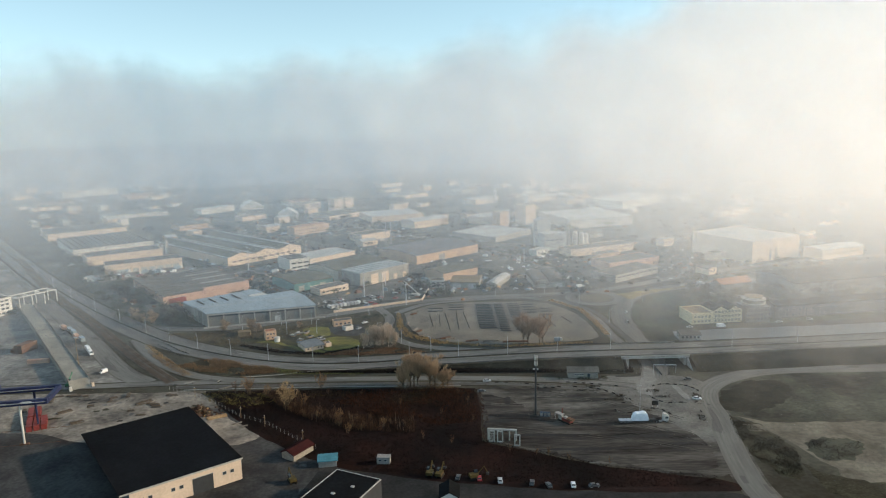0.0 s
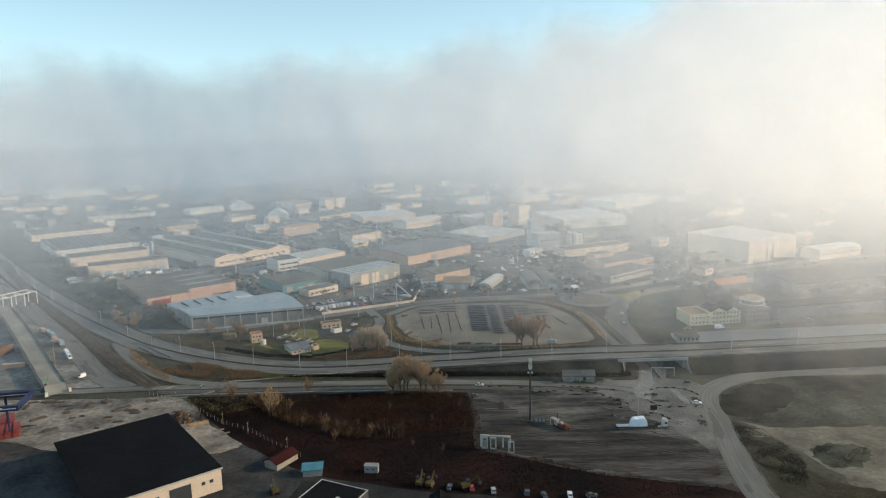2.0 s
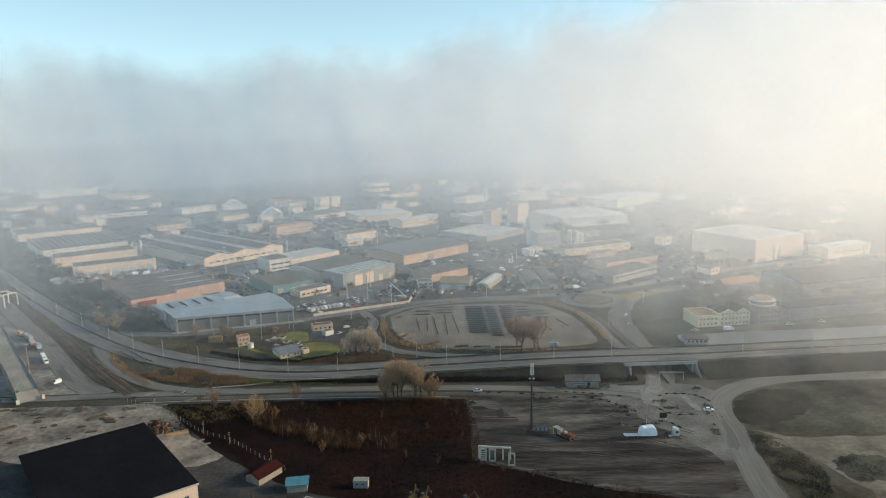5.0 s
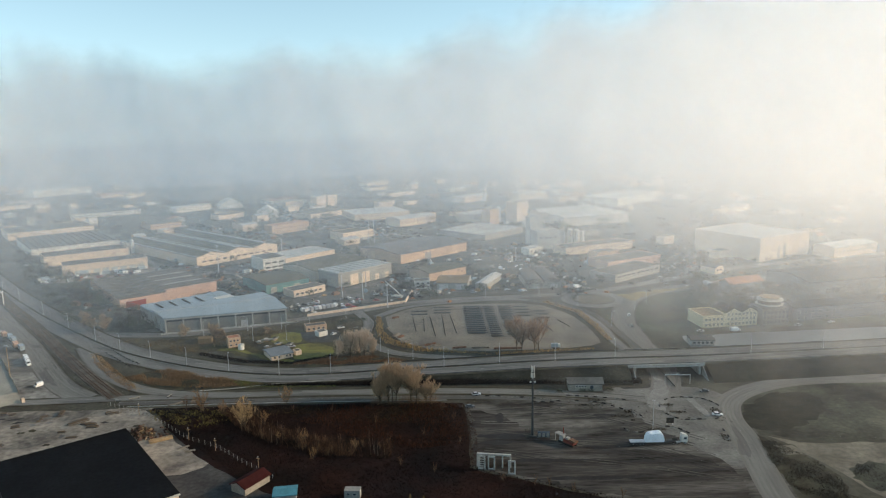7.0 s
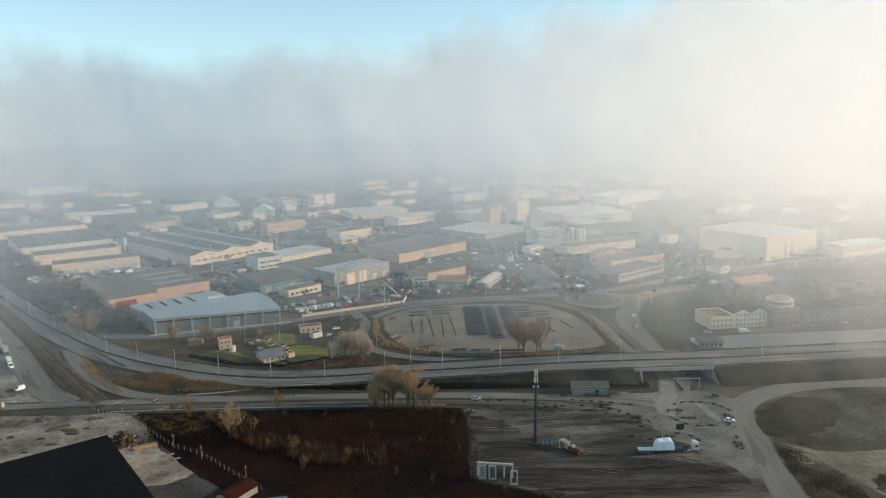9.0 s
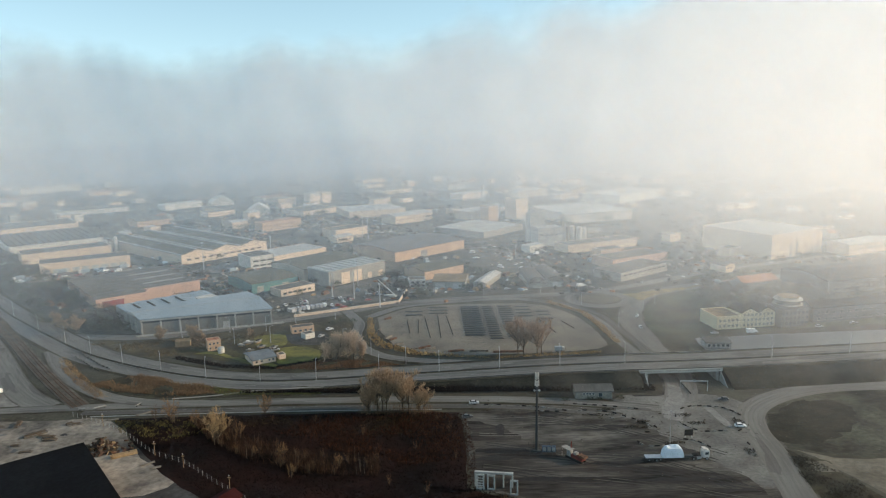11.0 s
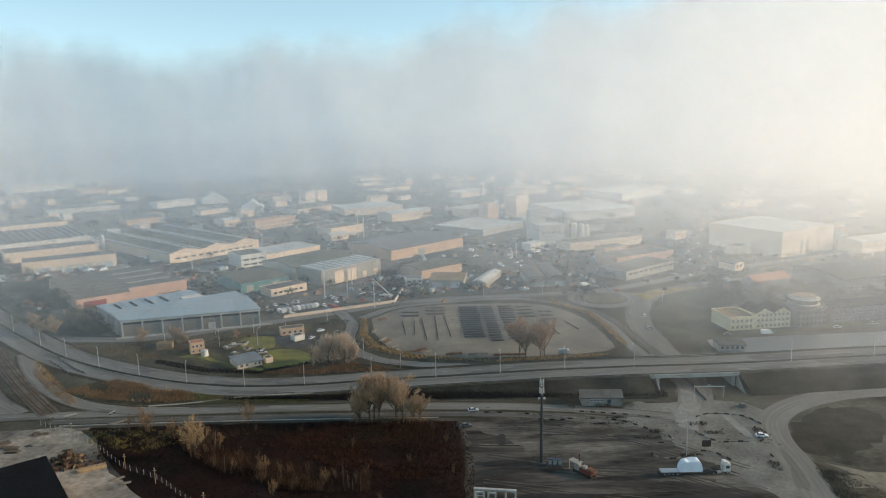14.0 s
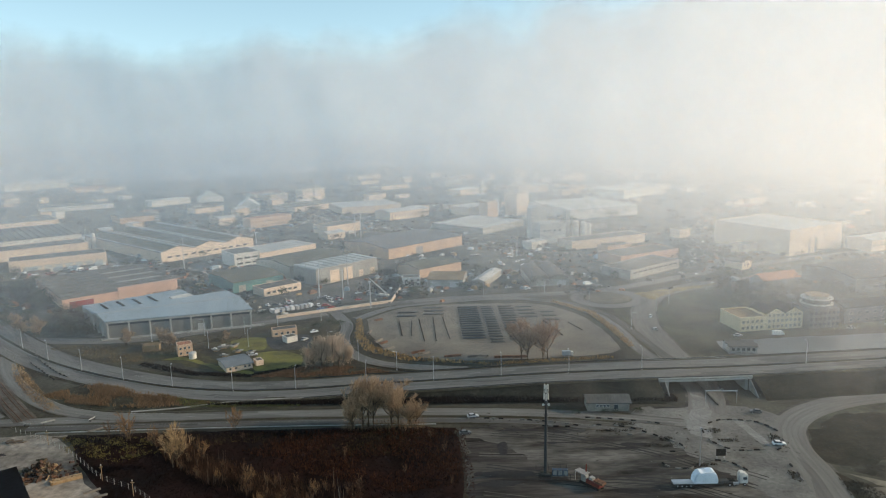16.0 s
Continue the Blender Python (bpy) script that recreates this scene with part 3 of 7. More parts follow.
road("road_estate", spline([(-260, 436, 0), (-202, 422, 0), (-157, 422, 0), (-116, 440, 0), (-70, 462, 0), (-32, 483, 0), (10, 494, 0), (83, 502, 0), (121, 512, 0), (219, 566, 0), (330, 610, 0), (520, 660, 0)], 5), 9, "dusty", "pale estate road behind the loop", 0.09)
road("road_ring", spline([(-46, 452, 0), (-25, 476, 0), (10, 487, 0), (45, 491, 0), (73, 480, 0), (90, 454, 0), (97, 424, 0), (99, 390, 0), (104, 360, 0)], 4), 7, "main", "grey ring road around the gravel car park", 0.11)
road("road_far", spline([(104, 312, 0), (110, 330, 0), (112, 350, 0), (112, 372, 0), (112.5, 400, 0), (113, 418, 0), (116, 438, 0), (121.5, 459, 0), (132, 481, 0), (148, 500, 0), (185, 518, 0), (245, 536, 0), (360, 575, 0)], 5), 14, "dusty", "wide road passing under the bridge", 0.1)
road("road_slip", spline([(60, 489, 0), (84, 474, 0), (98, 450, 0), (103, 424, 0), (106, 396, 0), (109, 372, 0)], 4), 5, "dark", "narrow dark lane beside the ring road", 0.13)
road("road_round", [Vector((107 + 19 * math.cos(a), 486 + 19 * math.sin(a), 0)) for a in [2 * math.pi * k / 40 for k in range(41)]], 8, "dusty", "grey roundabout with a sandy island", 0.15)
patch("ground_island", [(107 + 14 * math.cos(a), 486 + 13 * math.sin(a)) for a in [2 * math.pi * k / 12 for k in range(12)]], 0.19, M_SAND, "sandy island of the roundabout with tawny grass", "island", step=3.0, ragged=0.8)
patch("ground_tawny", [(126, 496), (150, 506), (176, 514), (200, 524), (180, 512), (156, 499), (142, 488), (134, 480)], 0.2, M_GOLD, "tawny dry grass beside the estate road", "grass", step=3.0, ragged=1.0)
road("road_curve", spline([(330, 330, 0), (232, 324, 0), (178, 323, 0), (150, 315, 0), (131, 301, 0), (123, 283, 0), (121, 262, 0), (117, 240, 0), (113, 215, 0), (112, 190, 0), (120, 140, 0)], 4), 11, "dusty", "pale curving road past the gravel lot", 0.08)
road("road_service", spline([(-175, 318, 0), (-200, 340, 0), (-250, 402, 0), (-300, 460, 0), (-376, 552, 0), (-520, 740, 0)], 5), 13, "worn", "pale service road beside the railway", 0.06)

STREETS = []
for pts in ([(-112, 462), (-150, 506), (-205, 572), (-330, 716), (-520, 945)], [(-24, 506), (-30, 550), (-80, 620), (-180, 735), (-330, 905)], [(100, 514), (94, 560), (72, 640), (20, 712), (-60, 800), (-200, 960)], [(-205, 572), (-160, 590), (-60, 690), (60, 810), (220, 960)], [(-330, 716), (-230, 790), (-110, 890), (60, 1040)], [(200, 560), (235, 640), (280, 760), (330, 900)]):
    STREETS.append(spline(pts, 8))
    road("road_street", STREETS[-1], 8, "dusty", "grey street between the works", 0.055)

# embankment of the main road: sloping sides down to the ground
def embankment(line, name, label, side):
    bm = bmesh.new()
    rows = []
    for i, p in enumerate(line):
        d = line[min(i + 1, len(line) - 1)] - line[max(i - 1, 0)]
        d.z = 0
        d.normalize()
        s = Vector((d.y, -d.x, 0)) * side
        top = p + s * 11.6
        foot = p + s * (11.6 + p.z * 2.2 + 0.4)
        mid = (top + foot) / 2
        rows.append([bm.verts.new((top.x, top.y, p.z - 0.06)), bm.verts.new((mid.x, mid.y, p.z * 0.55)), bm.verts.new((foot.x, foot.y, -0.01))])
    for r, q in zip(rows, rows[1:]):
        for k in range(2):
            bm.faces.new((r[k], r[k + 1], q[k + 1], q[k]))
    return tagged(new(name, finish(bm, name, M_BANK)), label, "embankment", kind="structure")


EAST = [p for p in MAIN if p.x > 126]
WEST = [p for p in MAIN if -95 < p.x < 94.5]
for k, (line, side) in enumerate(((EAST, 1), (EAST, -1), (WEST, 1), (WEST, -1))):
    embankment(line, f"ground_embankment_{k + 1}", "dark weedy embankment slope of the main road", side)

# ---------------------------------------------------------------- mist
def mist(radius, thick, lift, top, soft_top, seed, west=0.9, east_side=1.4, name="mist_bank", west_end=-62):
    """One veil of the mist, a wide arc round the estate; it thins towards the ground and frays at its top."""
    m = bpy.data.materials.new("mist")
    m.use_nodes = True
    n, l = m.node_tree.nodes, m.node_tree.links
    n.clear()
    out = n.new("ShaderNodeOutputMaterial")
    mix = n.new("ShaderNodeMixShader")
    clear = n.new("ShaderNodeBsdfTransparent")
    veil = n.new("ShaderNodeBsdfTranslucent")
    veil.inputs["Color"].default_value = (0.875, 0.885, 0.905, 1)
    l.new(clear.outputs[0], mix.inputs[1])
    back = n.new("ShaderNodeBsdfDiffuse")
    back.inputs["Color"].default_value = (0.875, 0.885, 0.905, 1)
    both = n.new("ShaderNodeMixShader")
    both.inputs[0].default_value = 0.34
    l.new(veil.outputs[0], both.inputs[1])
    l.new(back.outputs[0], both.inputs[2])
    l.new(both.outputs[0], mix.inputs[2])
    l.new(mix.outputs[0], out.inputs["Surface"])
    co = n.new("ShaderNodeTexCoord")
    sep = n.new("ShaderNodeSeparateXYZ")
    l.new(co.outputs["Object"], sep.inputs[0])
    nz = n.new("ShaderNodeTexNoise")
    nz.inputs["Scale"].default_value = 5.0 / radius
    nz.inputs["Detail"].default_value = 7
    nz.inputs["Roughness"].default_value = 0.55
    off = n.new("ShaderNodeVectorMath")
    off.operation = "ADD"
    off.inputs[1].default_value = (0.62 * radius, 0.35 * radius, 0.21 * radius) if radius > 900 else (seed * 137.0, seed * 71.0, seed * 29.0)
    l.new(co.outputs["Object"], off.inputs[0])
    l.new(off.outputs[0], nz.inputs["Vector"])

    def remap(src, a, b, c, d, smooth=True):
        r = n.new("ShaderNodeMapRange")
        r.interpolation_type = "SMOOTHSTEP" if smooth else "LINEAR"
        for k, v in zip(("From Min", "From Max", "To Min", "To Max"), (a, b, c, d)):
            r.inputs[k].default_value = v
        l.new(src, r.inputs["Value"])
        return r.outputs["Result"]

    def calc(op, a, b):
        q = n.new("ShaderNodeMath")
        q.operation = op
        for k, v in enumerate((a, b)):
            if isinstance(v, (int, float)):
                q.inputs[k].default_value = v
            else:
                l.new(v, q.inputs[k])
        return q.outputs[0]

    low = remap(sep.outputs["Z"], 0, lift, 0, 1)
    # frayed top: the height at which the veil ends swells with the noise, and rises towards the sun
    swell = remap(nz.outputs["Fac"], 0.25, 0.75, -0.95 * soft_top, 0.95 * soft_top, False)
    rise = remap(sep.outputs["X"], -0.05 * radius, 0.45 * radius, 0, 0.095 * radius, False)
    edge = calc("ADD", calc("ADD", swell, rise), top)
    gap = calc("SUBTRACT", edge, sep.outputs["Z"])
    high = remap(gap, -0.25 * soft_top, (1.15 if radius > 1000 else 1.8) * soft_top, 0, 1)
    patchy = remap(nz.outputs["Fac"], 0.3, 0.7, 0.85, 1.15, False)
    east = remap(sep.outputs["X"], -0.05 * radius, 0.4 * radius, west, east_side, False)
    dens = calc("MULTIPLY", calc("MULTIPLY", low, high), thick)
    if radius < 1500:
        dens = calc("MULTIPLY", dens, calc("MULTIPLY", patchy, east))
    l.new(calc("MINIMUM", dens, 0.245), mix.inputs[0])
    bm = bmesh.new()
    cols = 150
    rows = []
    for k in range(cols + 1):
        a = radians(west_end + (62 - west_end) * k / cols)
        row = []
        # billows: the face of the bank swells in and out
        swing = 1 + 0.006 * math.sin(58 * a + 2.1 * seed) + 0.004 * math.sin(83 * a + 1.3 * seed)
        for q in (0, 0.15, 0.3, 0.45, 0.6, 0.75, 0.9, 1.05, 1.2, 1.4, 1.7, 2.0):
            # the veil overhangs towards the sun
            tip = 0.55 * max(0.15, min(1.0, (a + radians(32)) / radians(30)))
            lean = radius * (swing + 0.006 * math.sin(40 * a + 5 * q + seed)) - tip * top * (min(q, 1.4) ** 2 + max(0, q - 1.4) * 2.8)
            row.append(bm.verts.new((lean * math.sin(a), lean * math.cos(a), q * top)))
        rows.append(row)
    for p, q in zip(rows, rows[1:]):
        for k in range(len(p) - 1):
            bm.faces.new((p[k], q[k], q[k + 1], p[k + 1]))
    ob = new(name, finish(bm, name, m, True))
    ob.visible_shadow = False
    return tagged(ob, "pale drifting mist hanging over the estate", "mist", kind="structure")


# thin veils one behind the other: each hides a little, all of them everything
VEILS = ((370, 0.034, 22, 100, 26), (495, 0.066, 28, 112, 30), (655, 0.094, 36, 138, 36), (860, 0.13, 44, 162, 44), (1120, 0.19, 52, 205, 54), (1460, 0.244, 60, 250, 72), (1880, 0.244, 50, 290, 86))
for k, radius in enumerate((370, 400, 430, 462, 495, 532, 570, 612, 655, 702, 750, 805, 860, 920, 980, 1050, 1120, 1200, 1280, 1370, 1460, 1560, 1660, 1770, 1880)):
    thick, lift, top, soft_top = [float(np.interp(radius, [v[0] for v in VEILS], [v[i] for v in VEILS])) for i in (1, 2, 3, 4)]
    mist(radius, thick, lift, top, soft_top, k + 1)
for k, (radius, thick) in enumerate(((240, 0.022), (300, 0.03), (345, 0.035), (400, 0.035), (460, 0.035))):
    mist(radius, thick, 22, 78, 16, 20 + k, 0.0 if k == 0 else 0.45, 1.05)

# ---------------------------------------------------------------- buildings of the estate
# near: dark-roofed warehouse
wh = building("warehouse", (-123.5, 184), 38, 42.6, 65, 9.0, M_CREAM, M_ROOFDARK, "cream warehouse with a wide dark overhanging roof in a yard", "warehouse", rise=0.2,
              windows=((3.3, 3.1, 2, 4.2, 1.6, 1.5), (14.8, 3.1, 2, 4.2, 1.6, 1.5), (34.8, 3.1, 2, 4.2, 1.6, 1.5)), doors=((23, 8, 6.6, M_MASTGREY),), band=M_SLATE)
part("overhanging_roof", boxed(-3.6, 43.0, -0.9, 65.5, 9.22, 9.6), M_ROOFDARK, wh)
part("fascia", boxed(-3.6, 43.0, -1.05, -0.9, 9.0, 9.62), M_CONCRETE, wh)
# added dark panel: puts the side wall's shade into colour
part("side_cladding", boxed(-0.14, 0.0, 0.1, 64.9, 0, 8.9), M_SLATE, wh, "dark grey panel standing for the shaded side wall")
part("downpipe", boxed(42.62, 42.8, 0.3, 0.5, 0, 9.0), M_STEEL, wh)
# near-black wall paint stands for the shade on these walls
building("warehouse", (-62.6, 175.3), -25, 20, 30, 7.6, M_MASTGREY, M_ROOFDARK, "low warehouse with a dark roof, pale eaves and walls darkened as shade", "warehouse", rise=0.25, band=M_CONCRETE)

# blue-roofed hall with a rear wing
bh = thing("hall", pose(-176.5, 424.4, 0, rz=14.7), "grey hall with a blue-grey sheet roof and concrete pillars", "hall")
PLACED.append((-148, 452, 44))
HALL = [(0, 0), (75, 0), (60.4, 47.5), (-10.4, 21.5)]
bm = bmesh.new()
lo = [bm.verts.new((x, y, 0)) for x, y in HALL]
hi = [bm.verts.new((x, y, 9.2)) for x, y in HALL]
bm.faces.new(hi)
for k in range(4):
    bm.faces.new((lo[k], lo[(k + 1) % 4], hi[(k + 1) % 4], hi[k]))
part("wall", bm, M_GREY, bh)
# low-pitched roof: the ridge runs from the middle of one end to the other
bm = bmesh.new()
ring = [(-0.6, -1.1, 9.9), (75.9, -1.0, 9.9), (69.0, 24.0, 11.6), (60.6, 48.4, 10.4), (-11.4, 21.9, 10.4), (-6.6, 12.0, 11.2)]
up = [bm.verts.new(p) for p in ring]
dn = [bm.verts.new((x, y, z - 0.45)) for x, y, z in ring]
bm.faces.new((up[0], up[1], up[2], up[5]))
bm.faces.new((up[5], up[2], up[3], up[4]))
bm.faces.new((dn[5], dn[2], dn[1], dn[0]))
bm.faces.new((dn[4], dn[3], dn[2], dn[5]))
for k in range(6):
    bm.faces.new((up[k], up[(k + 1) % 6], dn[(k + 1) % 6], dn[k]))
part("roof", bm, M_ROOFBLUE, bh)
# ridge cap in a pale colour: the highlight line is painted in
bm = bmesh.new()
rod(bm, (-6.6, 12.0, 11.22), (69.0, 24.0, 11.62), 0.16, 0.16, 6)
part("ridge_cap", bm, M_ROOFPALE, bh)
part("fascia", boxed(-0.3, 75.3, -0.75, -0.1, 8.35, 9.4), M_CONCRETE, bh)
part("side_door", boxed(46, 50, -0.12, 0.05, 0, 4.2), M_ROOFPALE, bh)
bay = finish(boxed(0.5, 10.2, -0.05, 0.06, 0.0, 7.0), "bay_panel", material("bay_cladding", (0.21, 0.205, 0.19), vary=0.25, scale=0.12, fine=1.2))
# dark strip right under the fascia paints its shadow gap
gap = finish(boxed(0.5, 10.2, -0.08, 0.05, 7.0, 8.35), "bay_window", M_GLASS)
pil = finish(boxed(-0.42, 0.42, -0.7, 0.0, 0, 8.35), "pillar", M_CONCRETE)
for k in range(8):
    share("pillar", pil, bh, pose(0.4 + 10.6 * k, -0.02, 0))
    if k < 7:
        share("bay_panel", bay, bh, pose(0.4 + 10.6 * k, 0, 0))
        share("bay_window", gap, bh, pose(0.4 + 10.6 * k, 0, 0))
for k in range(1, 4):
    share("pillar", pil, bh, pose(-10.4 * k / 3, 21.5 * k / 3, 0, rz=-64))
wing = building("hall", (-186.5, 436), 40, 58, 32, 9.0, M_GREY, M_ROOFBLUE, "low blue-roofed rear wing of the hall", "hall", style="saw", bays=5, rise=0.35)
for k in range(4):
    part("roof_rib", boxed(8 + 9 * k, 9.2 + 9 * k, 3, 26, 9.3, 9.75), M_ROOFDARK, wing)
part("roof_light", boxed(44, 56, 2, 14, 9.3, 10.0), M_WHITE, wing)
sf = building("factory", (-233, 487), 39, 71, 84, 6.6, M_PINK, M_ROOFGREY, "salmon factory with a ribbed grey roof", "factory", style="saw", along="x", bays=9, rise=1.0, doors=((4, 14, 4.2, M_REDPAINT), (52, 8, 4, M_GREY)))
part("raised_front", boxed(33, 71.3, -0.35, 3.0, 0, 8.2), M_PINK, sf, "raised salmon front of the newer half")
slab = finish(boxed(0, 30, 0, 3.4, 0, 0.3), "roof_sheet", M_GREY)
for k in range(3):
    share("roof_sheet", slab, sf, pose(38, 22 + 18.6 * k, 7.2))
building("factory", (-335, 603), 30, 70, 24, 8.6, M_CREAM, M_ROOFGREY, "cream factory range with a row of loading doors", "factory", rise=0.4, doors=tuple((2 + 7.4 * k, 5.6, 3.2, M_ROOFPALE) for k in range(9)))
building("factory", (-374, 645), 36, 74, 30, 9, M_CREAM, M_ROOFGREY, "cream factory range under a grey roof", "factory", rise=0.4)
building("factory", (-412, 690), 38, 84, 95, 9, M_WHITE, M_ROOFGREY, "white factory with a many-ridged saw-tooth roof", "factory", style="saw", bays=14, rise=1.1)
building("factory", (-503, 803), 38, 92, 60, 8, M_CREAM, M_ROOFGREY, "cream factory with a wide grey roof", "factory", rise=0.5)
gf = building("factory", (-226, 630), 48, 88, 150, 9, M_CREAM, M_ROOFOLIVE, "cream factory with three long brown gable roofs", "factory", style="gable", bays=3, rise=3.5, windows=((5, 7.2, 11, 3.2, 4.2, 1.6),))
for k in range(3):
    bm = bmesh.new()
    prism(bm, [(29.33 * k + 13.4, 12.25), (29.33 * k + 15.9, 12.25), (29.33 * k + 15.3, 12.95), (29.33 * k + 14.0, 12.95)], -0.4, 150.4, "y")
    part("ridge_light", bm, M_ROOFPALE, gf)
    bm = bmesh.new()
    prism(bm, [(29.33 * k - 0.5, 9.05), (29.33 * k + 0.9, 9.05), (29.33 * k + 0.9, 9.5), (29.33 * k - 0.5, 9.5)], -0.4, 150.4, "y")
    part("gutter", bm, M_ROOFPALE, gf)
building("office", (-159, 605), 38, 22, 26, 10.5, M_WHITE, M_ROOFGREY, "white office block with dark ribbon windows", "office", rise=0.5, windows=((2, 6.4, 3, 6, 5, 1.6), (2, 6.4, 3, 2, 5, 1.6)))
building("workshop", (-142, 617), 47, 56, 34, 8.5, M_CREAM, M_ROOFPALE, "cream workshop with a pale sheet roof", "workshop", rise=0.4, windows=((3, 6, 9, 3, 4.4, 1.8),))
building("workshop", (-136, 520), 39.5, 37, 42, 7.5, M_GREENWALL, M_ROOFOLIVE, "green-clad workshop with a wide mossy roof", "workshop", style="gable", along="x", rise=1.6, eave=0.5, doors=((4, 5, 4.5, M_GREY), (24, 5, 4.5, M_GREY)))
building("workshop", (-112.5, 508), 43, 28, 15, 5, M_CREAM, M_ROOFGREY, "low cream workshop with a grey roof", "workshop", rise=0.4, windows=((2, 4, 6, 1.6, 2.6, 1.6),))
building("hall", (-83, 536), 46, 56, 26, 11.5, M_GREY, M_ROOFPALE, "grey-fronted hall with pale roof ribs and tall doors", "hall", style="saw", bays=9, rise=0.7, doors=((12, 8, 9, M_CREAM), (24, 8, 9, M_CREAM), (38, 4, 5, M_CREAM), (49, 4, 5, M_CREAM)))
building("hall", (-105, 556), 46, 58, 45, 10, M_CREAM, M_ROOFOLIVE, "cream hall with a mossy brown roof", "hall", style="gable", along="x", rise=2.5)
building("hall", (-39, 624), 44, 86, 60, 9, M_ORANGE, M_SLATE, "orange-brown brick hall with a low grey roof", "hall", style="gable", along="x", rise=2.5, doors=((30, 8, 6, M_GREY),))
building("shed", (-6, 526), -8, 24, 26, 5.5, M_GREY, M_ROOFBROWN, "grey shed with a rusty brown roof", "shed", style="gable", along="x", rise=2, doors=((2, 7, 4, M_ROOFPALE), (15, 7, 4, M_ROOFPALE)))
building("house", (-23, 528), 5, 12, 10, 6, M_WHITE, M_ROOFGREY, "small white two-storey house", "house", rise=0.4, windows=((1.5, 4, 3, 3.6, 2, 1.4), (1.5, 4, 3, 0.9, 2, 1.4)))
building("shed", (24, 524), -22, 9, 38, 4.5, M_GREY, M_ROOFPALE, "narrow shed with a grey sheet roof", "shed", style="gable", rise=1.5)
building("shed", (63.5, 521), 4, 26, 40, 4.5, M_GREY, M_ROOFGREY, "pair of barrel-roofed grey sheds", "shed", style="barrel", bays=2, rise=3.5, doors=((4, 6, 3.5, M_ROOFPALE), (18, 6, 3.5, M_ROOFPALE)))
building("workshop", (-12, 552), 40, 40, 26, 7, M_ORANGE, M_ROOFOLIVE, "orange workshop with a mossy roof", "workshop", style="gable", along="x", rise=2)
building("hall", (45, 738), 49, 70, 66, 6, M_GREY, M_ROOFPALE, "wide pale-roofed hall with an open front", "hall", rise=0.4)
building("tower_block", (92, 866), 38, 19, 20, 24, M_CREAM, M_ROOFGREY, "tall cream tower block beside the silos", "tower", rise=1.2)
building("tower_block", (57, 842), 38, 15, 15, 19, M_ORANGE, M_ROOFGREY, "square orange-brown tower of a plant", "tower", rise=0.8)
building("silo_block", (93, 684), 14, 25, 18, 17, M_ROOFPALE, M_ROOFPALE, "pale concrete mixing plant with silos", "plant", rise=0.8, windows=((3, 5, 4, 10, 2, 2),))
building("silo_block", (88, 704), 14, 15, 12, 29, M_ROOFPALE, M_ROOFPALE, "tall pale concrete plant tower", "plant", style="gable", rise=2.5)
building("silo_block", (117, 690), 14, 4, 4, 27, M_GREY, M_ROOFPALE, "slim elevator shaft of the concrete plant", "plant", rise=0.8)
building("hall", (115, 648), 24, 78, 22, 7, M_CREAM, M_ROOFGREY, "cream hall with a wide grey roof", "hall", rise=0.5)
building("workshop", (140, 626), 24, 24, 14, 6.5, M_ORANGE, M_ROOFGREY, "orange-walled workshop with a grey roof", "workshop", rise=0.4)
building("hall", (134, 534), 38, 58, 25, 6.2, M_GREY, M_ROOFGREY, "long grey hall with a grey roof and upper windows", "hall", rise=0.4, windows=((3, 6, 9, 3.4, 4, 1.6),))
building("hall", (139, 580), 28, 60, 26, 7, M_PINK, M_ROOFGREY, "brick hall under a grey roof", "hall", rise=0.4)
building("hall", (277, 602), 29, 68, 72, 20, M_CREAM, M_ROOFPALE, "tall cream logistics hall in mist", "hall", rise=0.8, doors=((24, 3, 12, M_GREY), (32, 3, 12, M_GREY)))
building("annex", (246, 612), 29, 16, 12, 8, M_CREAM, M_ROOFGREY, "small cream annex beside the tall hall", "annex", rise=0.4)
building("hall", (143, 824), 20, 90, 90, 11, M_WHITE, M_ROOFPALE, "wide white hall with a pale roof", "hall", style="gable", along="x", bays=3, rise=2)
M_PANEBROWN = material("shaded_panes", (0.27, 0.22, 0.16), rough=0.6, vary=0.2, spec=0.1)
building("office", (157.9, 411.3), 8.5, 15, 19, 7.2, M_YELLOW, M_ROOFBROWN, "yellow two-storey office wing with a rusty flat roof", "office building", rise=0.5, pane=M_PANEBROWN,
         windows=((1.4, 2.6, 5, 1.2, 1.4, 1.5), (1.4, 2.6, 5, 4.4, 1.4, 1.5)))
building("office", (172.8, 413.6), 8.5, 21, 15, 9.0, M_YELLOW, M_ROOFDARK, "yellow three-storey office with a pair of gables", "office building", style="gable", bays=2, rise=2.9, eave=0.3, pane=M_PANEBROWN,
         windows=((1.2, 2.45, 8, 1.0, 1.3, 1.5), (1.2, 2.45, 8, 4.0, 1.3, 1.5), (1.2, 2.45, 8, 7.0, 1.3, 1.4)))
building("kiosk", (139.8, 379.5), -4, 13, 9, 3.2, M_CONCRETE, M_ROOFGREY, "low pale pavilion beside the basin", "pavilion", style="gable", along="x", bays=2, rise=1.0, windows=((1, 2.4, 5, 0.9, 1.6, 1.5),))
building("house", (208, 494), 20, 30, 12, 7, M_SLATE, M_TILE, "dark house with an orange tiled roof behind trees", "house", style="gable", along="x", rise=3.5)
